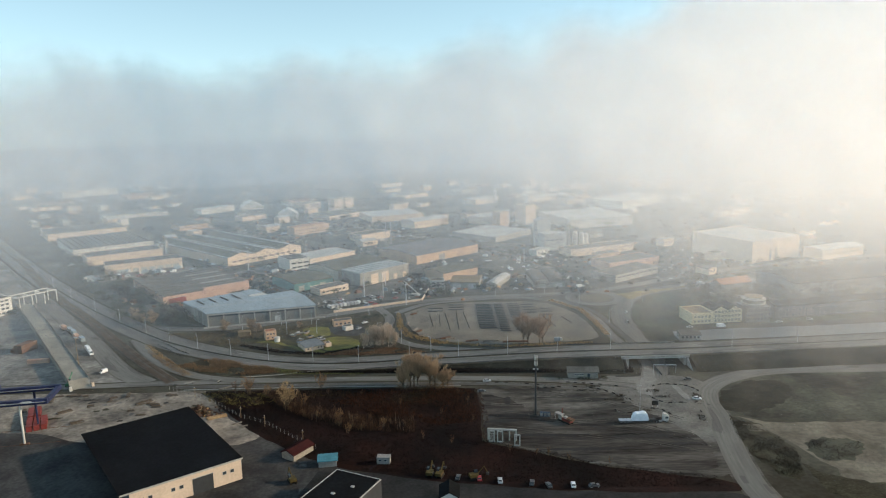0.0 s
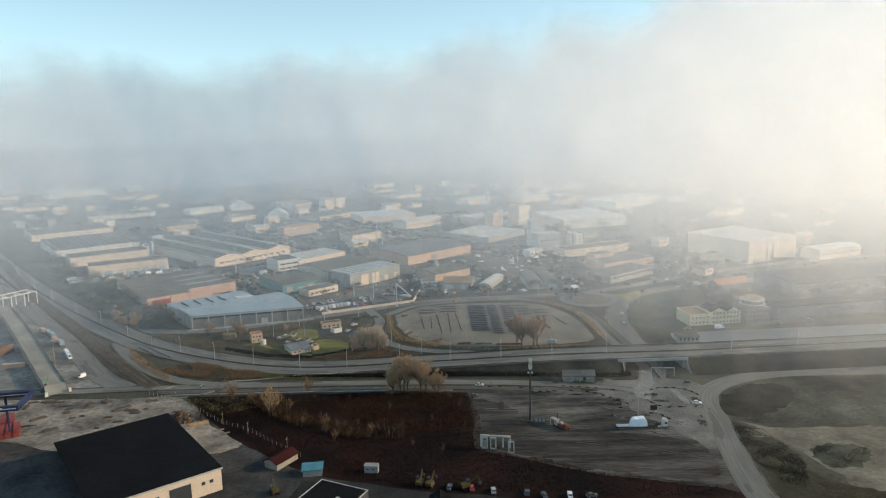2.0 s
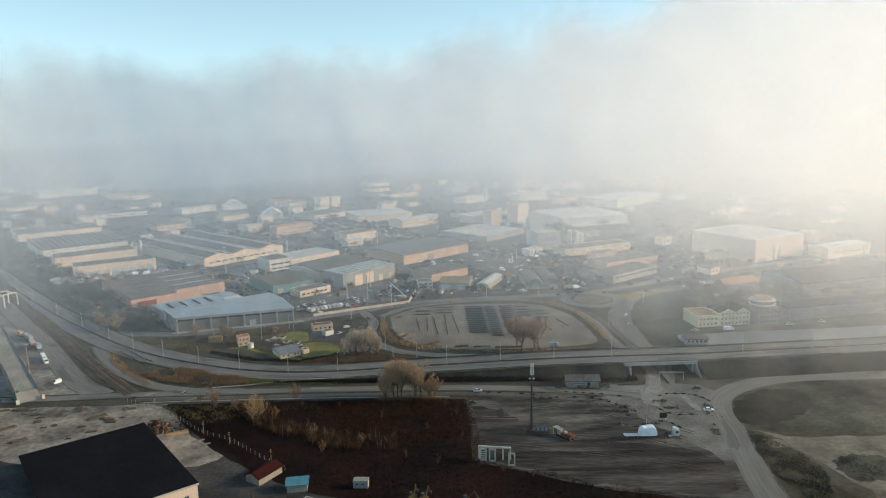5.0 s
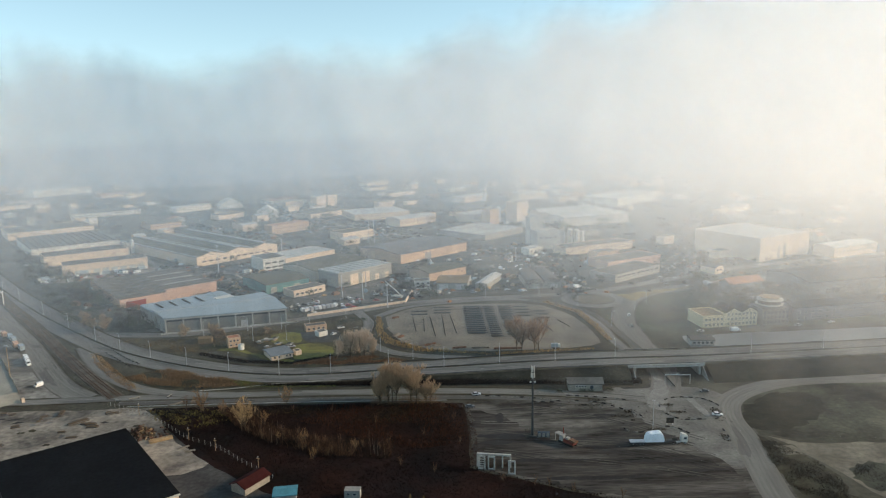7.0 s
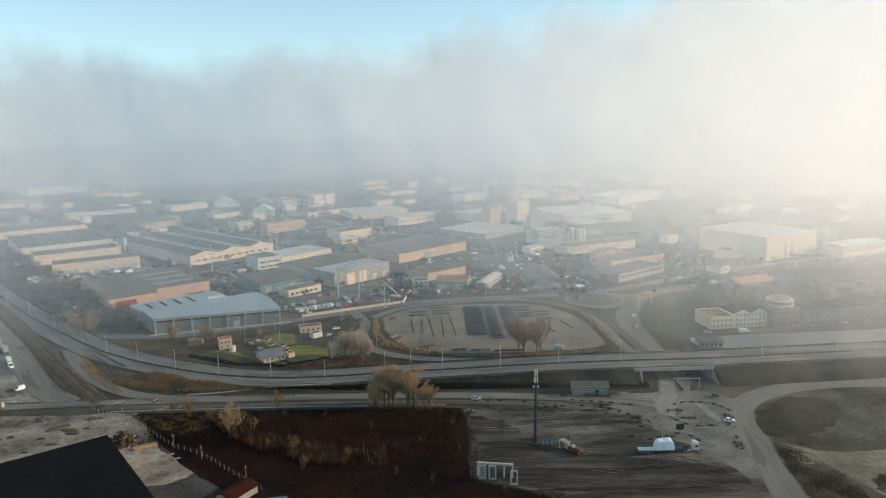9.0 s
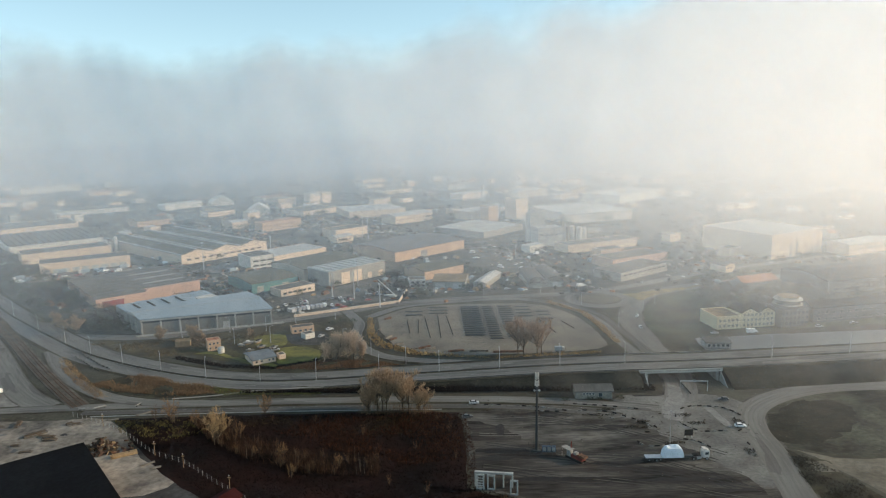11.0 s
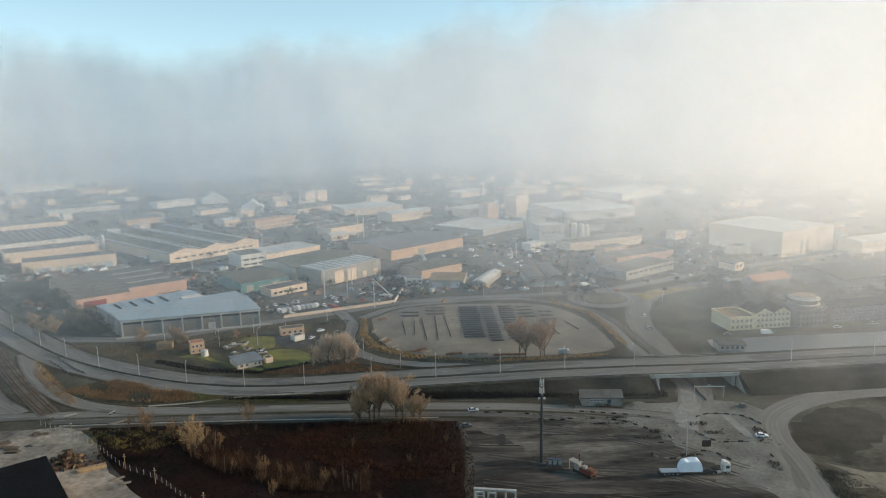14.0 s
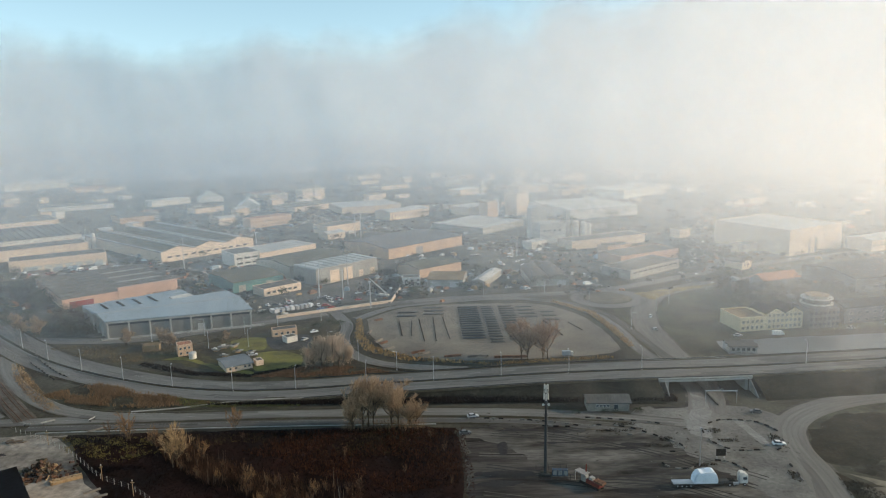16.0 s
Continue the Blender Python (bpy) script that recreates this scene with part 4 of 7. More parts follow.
building("row_house", (218, 421), 11, 92, 14, 9, M_SLATE, M_ROOFDARK, "long dark grey row of harbour houses", "houses", style="gable", along="x", rise=2.5, windows=((3, 5, 18, 1.2, 2, 1.6), (3, 5, 18, 5, 2, 1.6)))
building("hall", (-177, 936), 47, 60, 50, 6, M_CREAM, M_ROOFOLIVE, "cream hall with a flat brown roof", "hall", rise=0.4)
building("hall", (-114, 907), 24, 76, 60, 8, M_CREAM, M_ROOFPALE, "wide cream hall with a pale roof", "hall", rise=0.5)
building("office", (-91, 1005), 32, 22, 16, 12, M_CREAM, M_ROOFGREY, "cream office block on a far hall", "office", rise=0.5)
building("barn", (-254, 958), 15, 28, 30, 6, M_WHITE, M_WHITE, "white gabled salt store", "store", style="gable", rise=9)
building("barn", (-340, 1070), 25, 34, 30, 5, M_WHITE, M_WHITE, "white gabled store with a pale roof", "store", style="gable", rise=10)
building("hall", (-390, 1026), 50, 58, 20, 8, M_WHITE, M_ROOFPALE, "long white hall in the mist", "hall", rise=0.4)
building("hall", (-303, 944), 48, 40, 20, 6, M_CREAM, M_ROOFGREY, "low cream hall in the mist", "hall", rise=0.4)
building("tank_block", (-190, 1060), 46, 17, 16, 16, M_CREAM, M_ROOFGREY, "square cream storage block far off", "storage block", rise=0.5)
building("tank_block", (-175, 1076), 46, 17, 16, 16, M_CREAM, M_ROOFGREY, "square cream storage block far off", "storage block", rise=0.5)
building("hall", (-756, 1302), 48, 106, 40, 12, M_WHITE, M_ROOFPALE, "long white hall near the water", "hall", rise=0.5)
building("apartment_house", (-199, 809), 46, 52, 16, 10, M_ORANGE, M_TILE, "orange apartment row with a flat roof", "apartment house", rise=0.4, windows=((2, 4, 12, 1.5, 2, 1.6), (2, 4, 12, 5.5, 2, 1.6)))
building("workshop", (-109, 757), 45, 42, 24, 8, M_CREAM, M_ROOFOLIVE, "cream workshop with an olive roof", "workshop", rise=0.4)
building("hall", (-524, 986), 30, 92, 40, 6, M_WHITE, M_ROOFGREY, "low white hall in the mist", "hall", rise=0.4)
building("hall", (250, 1000), 42, 120, 60, 11, M_WHITE, M_ROOFPALE, "far white hall in the mist", "hall", rise=0.5)

building("hall", (262, 486), 14, 130, 46, 9, M_SLATE, M_ROOFDARK, "long dark-roofed hall behind the basin", "hall", style="gable", along="x", rise=3, windows=((4, 9, 14, 2, 4, 2),))
rd = thing("round_house", pose(203, 422, 0, rz=8), "dark grey office tower with a round top and white balconies", "office tower")
part("block", boxed(-8.5, 8.5, -7.5, 8, 0, 10.5), M_SLATE, rd)
for z0, z1, rr, mm, nm in ((10.5, 12.0, 7.2, M_SLATE, "drum"), (12.0, 12.5, 8.2, M_CONCRETE, "balcony"), (12.5, 14.8, 6.8, M_GLASS, "lantern"), (14.8, 15.3, 8.0, M_CONCRETE, "balcony"), (15.3, 16.4, 5.5, M_GREY, "roof_drum"), (16.4, 16.7, 6.0, M_ROOFBROWN, "roof_disc")):
    bm = bmesh.new()
    rod(bm, (0, 0, z0), (0, 0, z1), rr, rr, 24)
    part(nm, bm, mm, rd)
pn = finish(boxed(-0.7, 0.7, -7.62, -7.45, 0, 1.5), "window", M_GLASS)
for k in range(7):
    for z in (1.5, 4.5, 7.5):
        share("window", pn, rd, pose(-7.5 + 2.5 * k, 0, z))
# silos, poles and chimneys that stand out over the roofs
def silo(m, rr, h, label):
    t = thing("silo", m, label, "silo", "silos")
    bm = bmesh.new()
    tube(bm, [(0, 0, 0), (0, 0, h), (0, 0, h + rr * 0.6)], [rr, rr, rr * 0.2], 16)
    part("shell", bm, M_WHITE, t)
    bm = bmesh.new()
    tube(bm, [(rr + 0.15, 0, 0), (rr + 0.15, 0, h)], [0.12, 0.12], 4)
    part("ladder", bm, M_STEEL, t)
    return t


si = silo(pose(-327, 706, 0), 1.7, 11, "white steel silo beside the factory")
for k in range(1, 3):
    copy_thing(si, pose(-327 + 4.6 * k, 706 + 0.5 * k, 0)).scale = (1, 1, 0.8 if k == 1 else 1.25)
for x, y, s in ((128, 700, 1.5), (134, 694, 1.5), (140, 700, 1.3), (62, 627, 0.5), (70, 880, 1.6), (66, 1105, 1.8)):
    copy_thing(si, pose(x, y, 0)).scale = (s, s, s)
for x, y, h in ((-198, 603, 24), (-150, 640, 22), (-62, 540, 20), (-76, 505, 21), (-80, 745, 24), (-74, 742, 24), (-60, 500, 18), (-40, 475, 16), (66, 628, 12), (-262, 1050, 20)):
    t = thing("tall_pole", pose(x, y, 0), "tall slim steel pole over the roofs", "pole", "tall poles")
    bm = bmesh.new()
    tube(bm, [(0, 0, 0), (0, 0, h)], [0.45, 0.2], 6)
    part("shaft", bm, M_STEEL, t)
    part("head", boxed(-0.8, 0.8, -0.5, 0.5, h - 0.1, h + 0.6), M_STEEL, t)

building("office", (-352, 452), 62, 20, 14, 13, M_WHITE, M_ROOFGREY, "white terminal office with open floors", "office", rise=0.5, windows=((1.5, 3.4, 5, 1.2, 2.6, 1.6), (1.5, 3.4, 5, 4.4, 2.6, 1.6), (1.5, 3.4, 5, 7.6, 2.6, 1.6), (1.5, 3.4, 5, 10.6, 2.6, 1.4)))
gs = thing("portal_frames", pose(-342, 478, 0, rz=61), "pale steel portal frames over a loading bay", "frames")
for k in range(4):
    for y in (0, 12):
        part("column", boxed(k * 10, k * 10 + 0.6, y, y + 0.6, 0, 9), M_WHITE, gs)
    part("cross_beam", boxed(k * 10, k * 10 + 0.6, 0, 12.6, 9, 9.8), M_WHITE, gs)
for y in (0, 12):
    part("long_beam", boxed(0, 30.6, y, y + 0.6, 9.8, 10.5), M_WHITE, gs)


# ---------------------------------------------------------------- vegetation
def inside(px, py, poly):
    hit = np.zeros(len(px), bool)
    for (x0, y0), (x1, y1) in zip(poly, poly[1:] + poly[:1]):
        cross = (y0 > py) != (y1 > py)
        if y0 != y1:
            hit ^= cross & (px < (x1 - x0) * (py - y0) / (y1 - y0) + x0)
    return hit


def spikes(base, tip, width, seed):
    """Thin upright triangles from base points to tips."""
    r = np.random.RandomState(seed)
    n = len(base)
    a = r.uniform(0, 2 * math.pi, n)
    side = np.stack([np.cos(a), np.sin(a), 0 * a], 1) * (np.asarray(width) * np.ones(n))[:, None] / 2
    v = np.stack([base - side, base + side, tip], 1).reshape(-1, 3)
    f = np.arange(3 * n).reshape(-1, 3)
    return v, f


def mesh_of(name, v, f, mat):
    me = bpy.data.meshes.new(name)
    me.from_pydata(v.tolist(), [], f.tolist())
    me.materials.append(mat)
    return me


def scatter(name, poly, count, tall, mat, label, seed, lean=0.35, width=0.22, clump=0.0, z=0.0, blades=3):
    """A stand of dead stems over a piece of ground."""
    r = np.random.RandomState(seed)
    xs, ys = [p[0] for p in poly], [p[1] for p in poly]
    px, py = r.uniform(min(xs), max(xs), count * 3), r.uniform(min(ys), max(ys), count * 3)
    keep = inside(px, py, list(poly))
    if clump:
        q = np.sin(px * clump + 1.3 * np.sin(py * clump * 0.7 + seed)) * np.cos(py * clump * 1.1 + seed) + r.uniform(-0.7, 0.7, len(px))
        keep &= q > 0.05
    px, py = px[keep][:count], py[keep][:count]
    px, py = np.repeat(px, blades), np.repeat(py, blades)
    n = len(px)
    base = np.stack([px + r.normal(0, 0.25, n), py + r.normal(0, 0.25, n), np.full(n, z)], 1)
    h = r.uniform(*tall, n)
    tip = base + np.stack([r.normal(0, lean, n) * h, r.normal(0, lean, n) * h, h], 1)
    v, f = spikes(base, tip, r.uniform(0.6, 1.4, n) * width, seed)
    return tagged(new(name, mesh_of(name, v, f, mat)), label, "weeds", kind="stuff")


def tree(name, m, tall, spread, seed, label, mat=None, stems=1, fill=1500, crown_low=0.28, category="tree", group="bare trees", limbs=5, vert=0.085, upright=0.0):
    """A leafless tree: tapered trunk, forking limbs, and a crown of thin twigs in uneven clumps."""
    r = random.Random(seed)
    t = thing(name, m, label, category, group)
    bones = []
    for s in range(stems):
        sx, sy = (r.uniform(-spread, spread) * 0.35, r.uniform(-spread, spread) * 0.35) if stems > 1 else (0, 0)
        a = Vector((sx, sy, -0.1))
        b = Vector((sx * 1.2 + r.uniform(-0.3, 0.3), sy * 1.2 + r.uniform(-0.3, 0.3), tall * 0.42))
        top = b + Vector((r.uniform(-0.6, 0.6), r.uniform(-0.6, 0.6), tall * 0.45))
        bm = bmesh.new()
        tube(bm, [a, (a + b) / 2 + Vector((r.uniform(-0.15, 0.15), r.uniform(-0.15, 0.15), 0)), b, top], [tall * 0.015, tall * 0.012, tall * 0.009, tall * 0.003], 6)
        part("trunk", bm, M_BARK, t)
        bones += [(a.lerp(b, 0.35), b), (b, top), (b, top)]
        for k in range(limbs):
            ang = r.uniform(0, 2 * math.pi)
            c = a.lerp(b, r.uniform(0.2, 1.0))
            e = c + Vector((math.cos(ang) * spread * r.uniform(0.3, 0.75), math.sin(ang) * spread * r.uniform(0.3, 0.75), tall * r.uniform(0.14, 0.45)))
            e2 = e + Vector((r.uniform(-1, 1) * spread * 0.3, r.uniform(-1, 1) * spread * 0.3, tall * r.uniform(0.06, 0.16)))
            bm = bmesh.new()
            tube(bm, [c, c.lerp(e, 0.5) - Vector((0, 0, tall * 0.02)), e, e2], [tall * 0.010, tall * 0.008, tall * 0.005, tall * 0.002], 4)
            part("limb", bm, M_BARK, t)
            bones += [(c.lerp(e, 0.3), e), (e, e2)]
    q = np.random.RandomState(seed)
    lines = np.array([(tuple(a), tuple(b)) for a, b in bones])
    fill = int(fill * 2.6)
    count = max(40, fill // 18)
    pick = lines[q.randint(0, len(lines), count)]
    way = pick[:, 1] - pick[:, 0]
    root = pick[:, 0] + way * q.uniform(0.1, 1.0, (count, 1))
    way /= np.linalg.norm(way, axis=1)[:, None]
    way = way * 0.6 + q.normal(0, 0.55, (count, 3)) + (0, 0, 0.25 + 0.6 * upright)
    way /= np.linalg.norm(way, axis=1)[:, None]
    reach = q.uniform(0.10, 0.22, count)[:, None] * tall
    end = root + way * reach
    end[:, 2] = np.clip(end[:, 2], tall * crown_low, tall * 1.08)
    v0, f0 = spikes(root, end, q.uniform(0.07, 0.13, count) * (0.5 + tall / 18), seed + 1)
    who = q.randint(0, count, fill)
    base = root[who] + (end - root)[who] * q.uniform(0.15, 1.0, (fill, 1))
    out = way[who] * 0.8 + q.normal(0, 0.48, (fill, 3)) + (0, 0, 0.15 + 0.3 * upright)
    out /= np.linalg.norm(out, axis=1)[:, None]
    tip = base + out * q.uniform(0.04, 0.10, fill)[:, None] * tall
    v1, f1 = spikes(base, tip, q.uniform(0.035, 0.075, fill) * (0.6 + tall / 16), seed)
    v, f = np.concatenate([v0, v1]), np.concatenate([f0, f1 + len(v0)])
    c = new("crown", mesh_of("crown", v, f, mat or M_TWIG))
    c.parent = t
    return t


def bush(name, m, tall, spread, seed, label, mat, fill=500, category="bush", group="bushes"):
    t = thing(name, m, label, category, group)
    q = np.random.RandomState(seed)
    bm = bmesh.new()
    tube(bm, [(0, 0, -0.05), (0.1, 0.05, tall * 0.3), (-0.1, 0.1, tall * 0.7)], [0.12, 0.08, 0.03], 4)
    part("stem", bm, M_BARK, t)
    d = q.normal(0, 1, (fill, 3))
    d /= np.linalg.norm(d, axis=1)[:, None]
    rad = q.uniform(0.35, 1.0, fill)[:, None] * (1 + 0.25 * np.sin(5 * d[:, :1] + seed) * np.cos(4 * d[:, 1:2]))
    base = d * rad * (spread, spread, tall * 0.5) + (0, 0, tall * 0.45)
    base[:, 2] = np.clip(base[:, 2], 0.05, None)
    tip = base + d * (0.5, 0.5, 0.3) * q.uniform(0.4, 1.2, fill)[:, None] + (0, 0, 0.3)
    v, f = spikes(base, tip, q.uniform(0.15, 0.4, fill), seed)
    c = new("foliage", mesh_of("foliage", v, f, mat))
    c.parent = t
    return t


# the tall bare clump beside the frontage road, and its neighbours
BIG = [tree("tree", pose(-25, 306, 0), 18.5, 8.0, 11, "tall bare poplar clump with tawny twigs by the road", stems=5, fill=6500, crown_low=0.1, vert=0.17, upright=0.8, limbs=6),
       tree("tree", pose(-16, 307, 0), 17, 7.0, 12, "tall bare poplar clump with tawny twigs by the road", stems=4, fill=5000, crown_low=0.08, vert=0.18, upright=0.8, limbs=6),
       tree("tree", pose(-87, 277, 0), 15, 5.8, 13, "bare golden birch standing in the scrub", stems=2, fill=1800, mat=M_TWIGPALE, limbs=9, upright=0.5, crown_low=0.15),
       tree("tree", pose(43, 376, 0), 20, 9.5, 14, "bare reddish tree beside the car park", stems=2, mat=material("pinkish_twigs", (0.4, 0.26, 0.18), vary=0.3, scale=0.4, island=0.35), fill=4200, crown_low=0.25, vert=0.13, upright=0.5, limbs=7)]
copy_thing(BIG[1], pose(-9, 305.5, 0, rz=70)).scale = (0.7, 0.7, 0.62)
copy_thing(BIG[1], pose(-31, 304.5, 0, rz=140)).scale = (0.7, 0.7, 0.8)
copy_thing(BIG[3], pose(51, 377, 0, rz=100)).scale = (0.95, 0.95, 0.98)
M_SAP = material("sapling_twigs", (0.15, 0.085, 0.048), vary=0.3, scale=0.4, island=0.4)
M_TAWNY = material("tawny_twigs", (0.28, 0.165, 0.085), vary=0.3, scale=0.4, island=0.4)
SAPLING = [tree("sapling", pose(-112, 299, 0), 10.5, 4.6, 21, "bare tawny shrub tree at the edge of the scrub", fill=1000, mat=M_TAWNY, group="saplings", stems=3, limbs=6, upright=0.6, crown_low=0.08),
           tree("sapling", pose(-76, 306, 0), 9.5, 4.0, 22, "bare tawny shrub tree at the edge of the scrub", fill=800, mat=M_TAWNY, group="saplings", stems=2, limbs=6, upright=0.6, crown_low=0.08),
           tree("sapling", pose(-120, 301, 0), 7.5, 2.8, 23, "slim bare russet sapling in the scrub", fill=260, mat=M_SAP, group="saplings", limbs=7, upright=0.5, crown_low=0.15)]
r = random.Random(5)
line = spline([(-97, 300), (-91, 291), (-82, 279), (-70, 270), (-58, 263), (-44, 258), (-30, 256)], 1.7)
for k, p in enumerate(line):
    ob = copy_thing(SAPLING[2 if k % 7 else 1], pose(p.x + r.gauss(0, 3.6), p.y + r.gauss(0, 3.4), 0, rz=r.uniform(0, 360)))
    s = r.uniform(0.4, 0.8)
    ob.scale = (s * 0.9, s * 0.9, s * r.uniform(0.8, 1.1))
for x, y, s in ((-31, 282, 0.7), (-24, 262, 0.6), (-10, 270, 0.5), (5, 262, 0.45), (-2, 295, 0.6), (-52, 296, 0.55), (-18, 244, 0.6), (20, 231, 0.6), (31, 227, 0.55), (36, 226, 0.6), (44, 222, 0.55), (-5, 238, 0.6), (60, 218, 0.5), (-70, 298, 0.5), (-104, 285, 0.5), (3, 285, 0.55)):
    ob = copy_thing(SAPLING[2], pose(x, y, 0, rz=x * 40))
    ob.scale = (s, s, s)
LEAFY = [tree("tree", pose(-46, 372, 0), 16, 4.2, 31, "dense grey-brown bare tree clump by the lawn", stems=4, fill=3800, crown_low=0.08, mat=material("grey_twigs", (0.58, 0.45, 0.34), vary=0.3, scale=0.4, island=0.35)),
         tree("tree", pose(-160, 412, 0), 9, 4.2, 32, "small round orange-brown tree by the estate road", stems=2, fill=4200, crown_low=0.12, vert=0.14, mat=material("russet_twigs", (0.38, 0.27, 0.18), vary=0.3, scale=0.4, island=0.3))]
for x, y, rz, s in ((-53, 372, 60, 0.95), (-58, 369, 150, 0.75), (-41, 374, 200, 0.7), (-50, 378, 10, 0.8)):
    copy_thing(LEAFY[0], pose(x, y, 0, rz=rz)).scale = (s, s, s)
for x, y, rz, s in ((-141, 411, 60, 1.1), (-137, 409, 150, 0.8), (-236, 444, 30, 1.1), (-228, 436, 80, 0.9), (-110, 416, 0, 0.6), (-218, 432, 0, 1.2)):
    copy_thing(LEAFY[1], pose(x, y, 0, rz=rz)).scale = (s, s, s)

DARKBUSH = bush("bush", pose(-60, 440, 0), 4, 4.5, 41, "dark evergreen bush on rough ground", M_BUSH, 700)
for x, y, s in ((-66, 437, 0.8), (-54, 441, 0.7), (54, 313, 0.45), (78, 313.5, 0.5), (69, 313.2, 0.4), (65, 313.4, 0.45), (-262, 470, 1.2), (-250, 452, 1.3), (-236, 455, 1.1), (-246, 470, 1.3), (-225, 448, 1.2),
                (-270, 490, 1.3), (-284, 505, 1.2), (-300, 520, 1.3), (-318, 545, 1.3), (-335, 565, 1.3), (-352, 585, 1.4), (-370, 612, 1.4), (-212, 440, 1.0), (-202, 436, 1.0)):
    copy_thing(DARKBUSH, pose(x, y, 0, rz=x * 17)).scale = (s, s, s)

BAND = ((-104, 300), (-96, 304), (-84, 288), (-66, 276), (-46, 266), (-22, 262), (-22, 250), (-50, 253), (-72, 264), (-92, 282))
scatter("thicket", BAND, 5200, (1.0, 3.8), material("russet_thicket", (0.06, 0.034, 0.023), vary=0.3, scale=0.2, island=0.4), "feathery thicket of thin russet stems in the scrub", 50, lean=0.3, width=0.13, clump=0.2, blades=2)
# brighter copy of the thicket colour paints its sunlit tops
scatter("thicket_tips", BAND, 2600, (1.6, 3.6), material("sunlit_thicket", (0.11, 0.064, 0.038), vary=0.3, scale=0.2, island=0.4), "paler tawny stems for the sunlit feathery tops of the thicket", 48, lean=0.25, width=0.09, clump=0.2, blades=2)
scatter("thicket_stems", BAND, 130, (4.0, 7.5), material("pale_stems", (0.2, 0.15, 0.11), vary=0.2, scale=0.2, island=0.3), "thin pale upright stems in the scrub", 49, lean=0.05, width=0.2, clump=0.33, blades=1)
SCRUB = ((-136, 303), (-60, 304.5), (0, 303.5), (6, 300), (8, 270), (8, 244), (22, 236), (60, 218), (100, 207), (102, 199), (40, 200), (-40, 216), (-80, 239), (-112, 272))
scatter("scrub_stems", SCRUB, 15000, (0.2, 0.7), M_TWIGDARK, "tangled dead weeds covering the field, near black for its shade", 51, width=0.2)
scatter("scrub_tawny", ((-66, 303), (0, 303.5), (6, 300), (8, 262), (-12, 258), (-44, 272), (-70, 290)), 3400, (0.4, 1.2), material("red_brown_stems", (0.062, 0.026, 0.015), vary=0.3, scale=0.2, island=0.5), "patches of red-brown dead stems in the field", 52, clump=0.16, width=0.25)
scatter("clump_brush", ((-35, 302), (-35, 308), (-4, 309), (-4, 302)), 330, (1.0, 4.5), material("brush_twigs", (0.26, 0.165, 0.1), vary=0.3, scale=0.3, island=0.4), "bare tawny brush round the foot of the poplars", 66, lean=0.16, width=0.1, blades=2)
scatter("tuft_scrub", ((145.5, 229), (151.7, 237), (164, 239.4), (171.6, 235.3), (170, 228.4), (160.8, 220), (148.6, 219)), 700, (0.15, 0.5), M_DUN, "dark scrub on the sand", 67, clump=0.3, z=0.05)
scatter("scrub_moss", ((-138, 302), (-30, 304), (4, 303), (6, 284), (-30, 282), (-70, 296), (-112, 280)), 1500, (0.2, 0.7), material("mossy_weeds", (0.075, 0.058, 0.028), vary=0.4, scale=0.2, island=0.6), "mossy brown weeds in patches over the field", 68, clump=0.11)
scatter("scrub_yellow", ((-138, 302), (-100, 301), (-95, 288), (-108, 282), (-130, 290)), 900, (0.3, 0.8), material("yellow_green_weeds", (0.17, 0.14, 0.05), vary=0.3, scale=0.3, island=0.4), "yellow-green weeds beside the fence", 53, clump=0.5)
scatter("verge_reeds", ((-168, 344), (-150, 357), (-120, 344), (-92, 331.5), (-120, 328), (-150, 334)), 5200, (0.5, 1.7), material("russet_reeds", (0.185, 0.12, 0.068), vary=0.3, scale=0.15, island=0.45), "russet dead reeds on the verge between the roads", 54, clump=0.22, z=0.04)
scatter("verge_reeds", ((-196, 370), (-190, 372), (-170, 348), (-155, 330), (-158, 327), (-178, 348)), 1500, (0.3, 1.2), material("brown_reeds", (0.24, 0.155, 0.085), vary=0.3, scale=0.15, island=0.4), "brown reeds between the slip road and the railway", 55, width=0.14)
scatter("rail_reeds", ((-206, 386), (-201, 386), (-178, 356), (-160, 337), (-152, 329), (-156, 327), (-170, 340), (-190, 362)), 1500, (0.4, 1.3), M_TWIGPALE, "tawny reeds along the railway and slip road", 69, width=0.16, clump=0.3)
scatter("verge_grass", ((-120, 344), (-90, 332), (-55, 329), (-55, 327), (-100, 328)), 1800, (0.3, 0.7), material("olive_grass", (0.13, 0.14, 0.045), vary=0.3, scale=0.2, island=0.4), "olive rough grass by the roadside", 56)
# thicket in the near-black scrub colour that carries shade
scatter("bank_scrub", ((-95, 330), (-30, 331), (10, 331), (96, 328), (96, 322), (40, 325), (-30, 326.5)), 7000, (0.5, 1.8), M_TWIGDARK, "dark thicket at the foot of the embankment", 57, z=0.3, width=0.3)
scatter("verge_weeds", ((-200, 408), (-160, 384), (-138, 386), (-114, 402), (-100, 424), (-128, 424), (-157, 411), (-190, 412)), 2600, (0.3, 1.2), material("dun_weeds", (0.15, 0.115, 0.065), vary=0.3, scale=0.2, island=0.5), "dun dead weeds between the roads", 65, clump=0.2)
scatter("slip_scrub", ((-62, 372), (-40, 372), (-20, 363), (-30, 359.5), (-60, 359), (-84, 361)), 2600, (0.4, 1.4), material("rust_weeds", (0.18, 0.105, 0.06), vary=0.3, scale=0.2, island=0.5), "rust-coloured weeds below the trees", 58, clump=0.3)
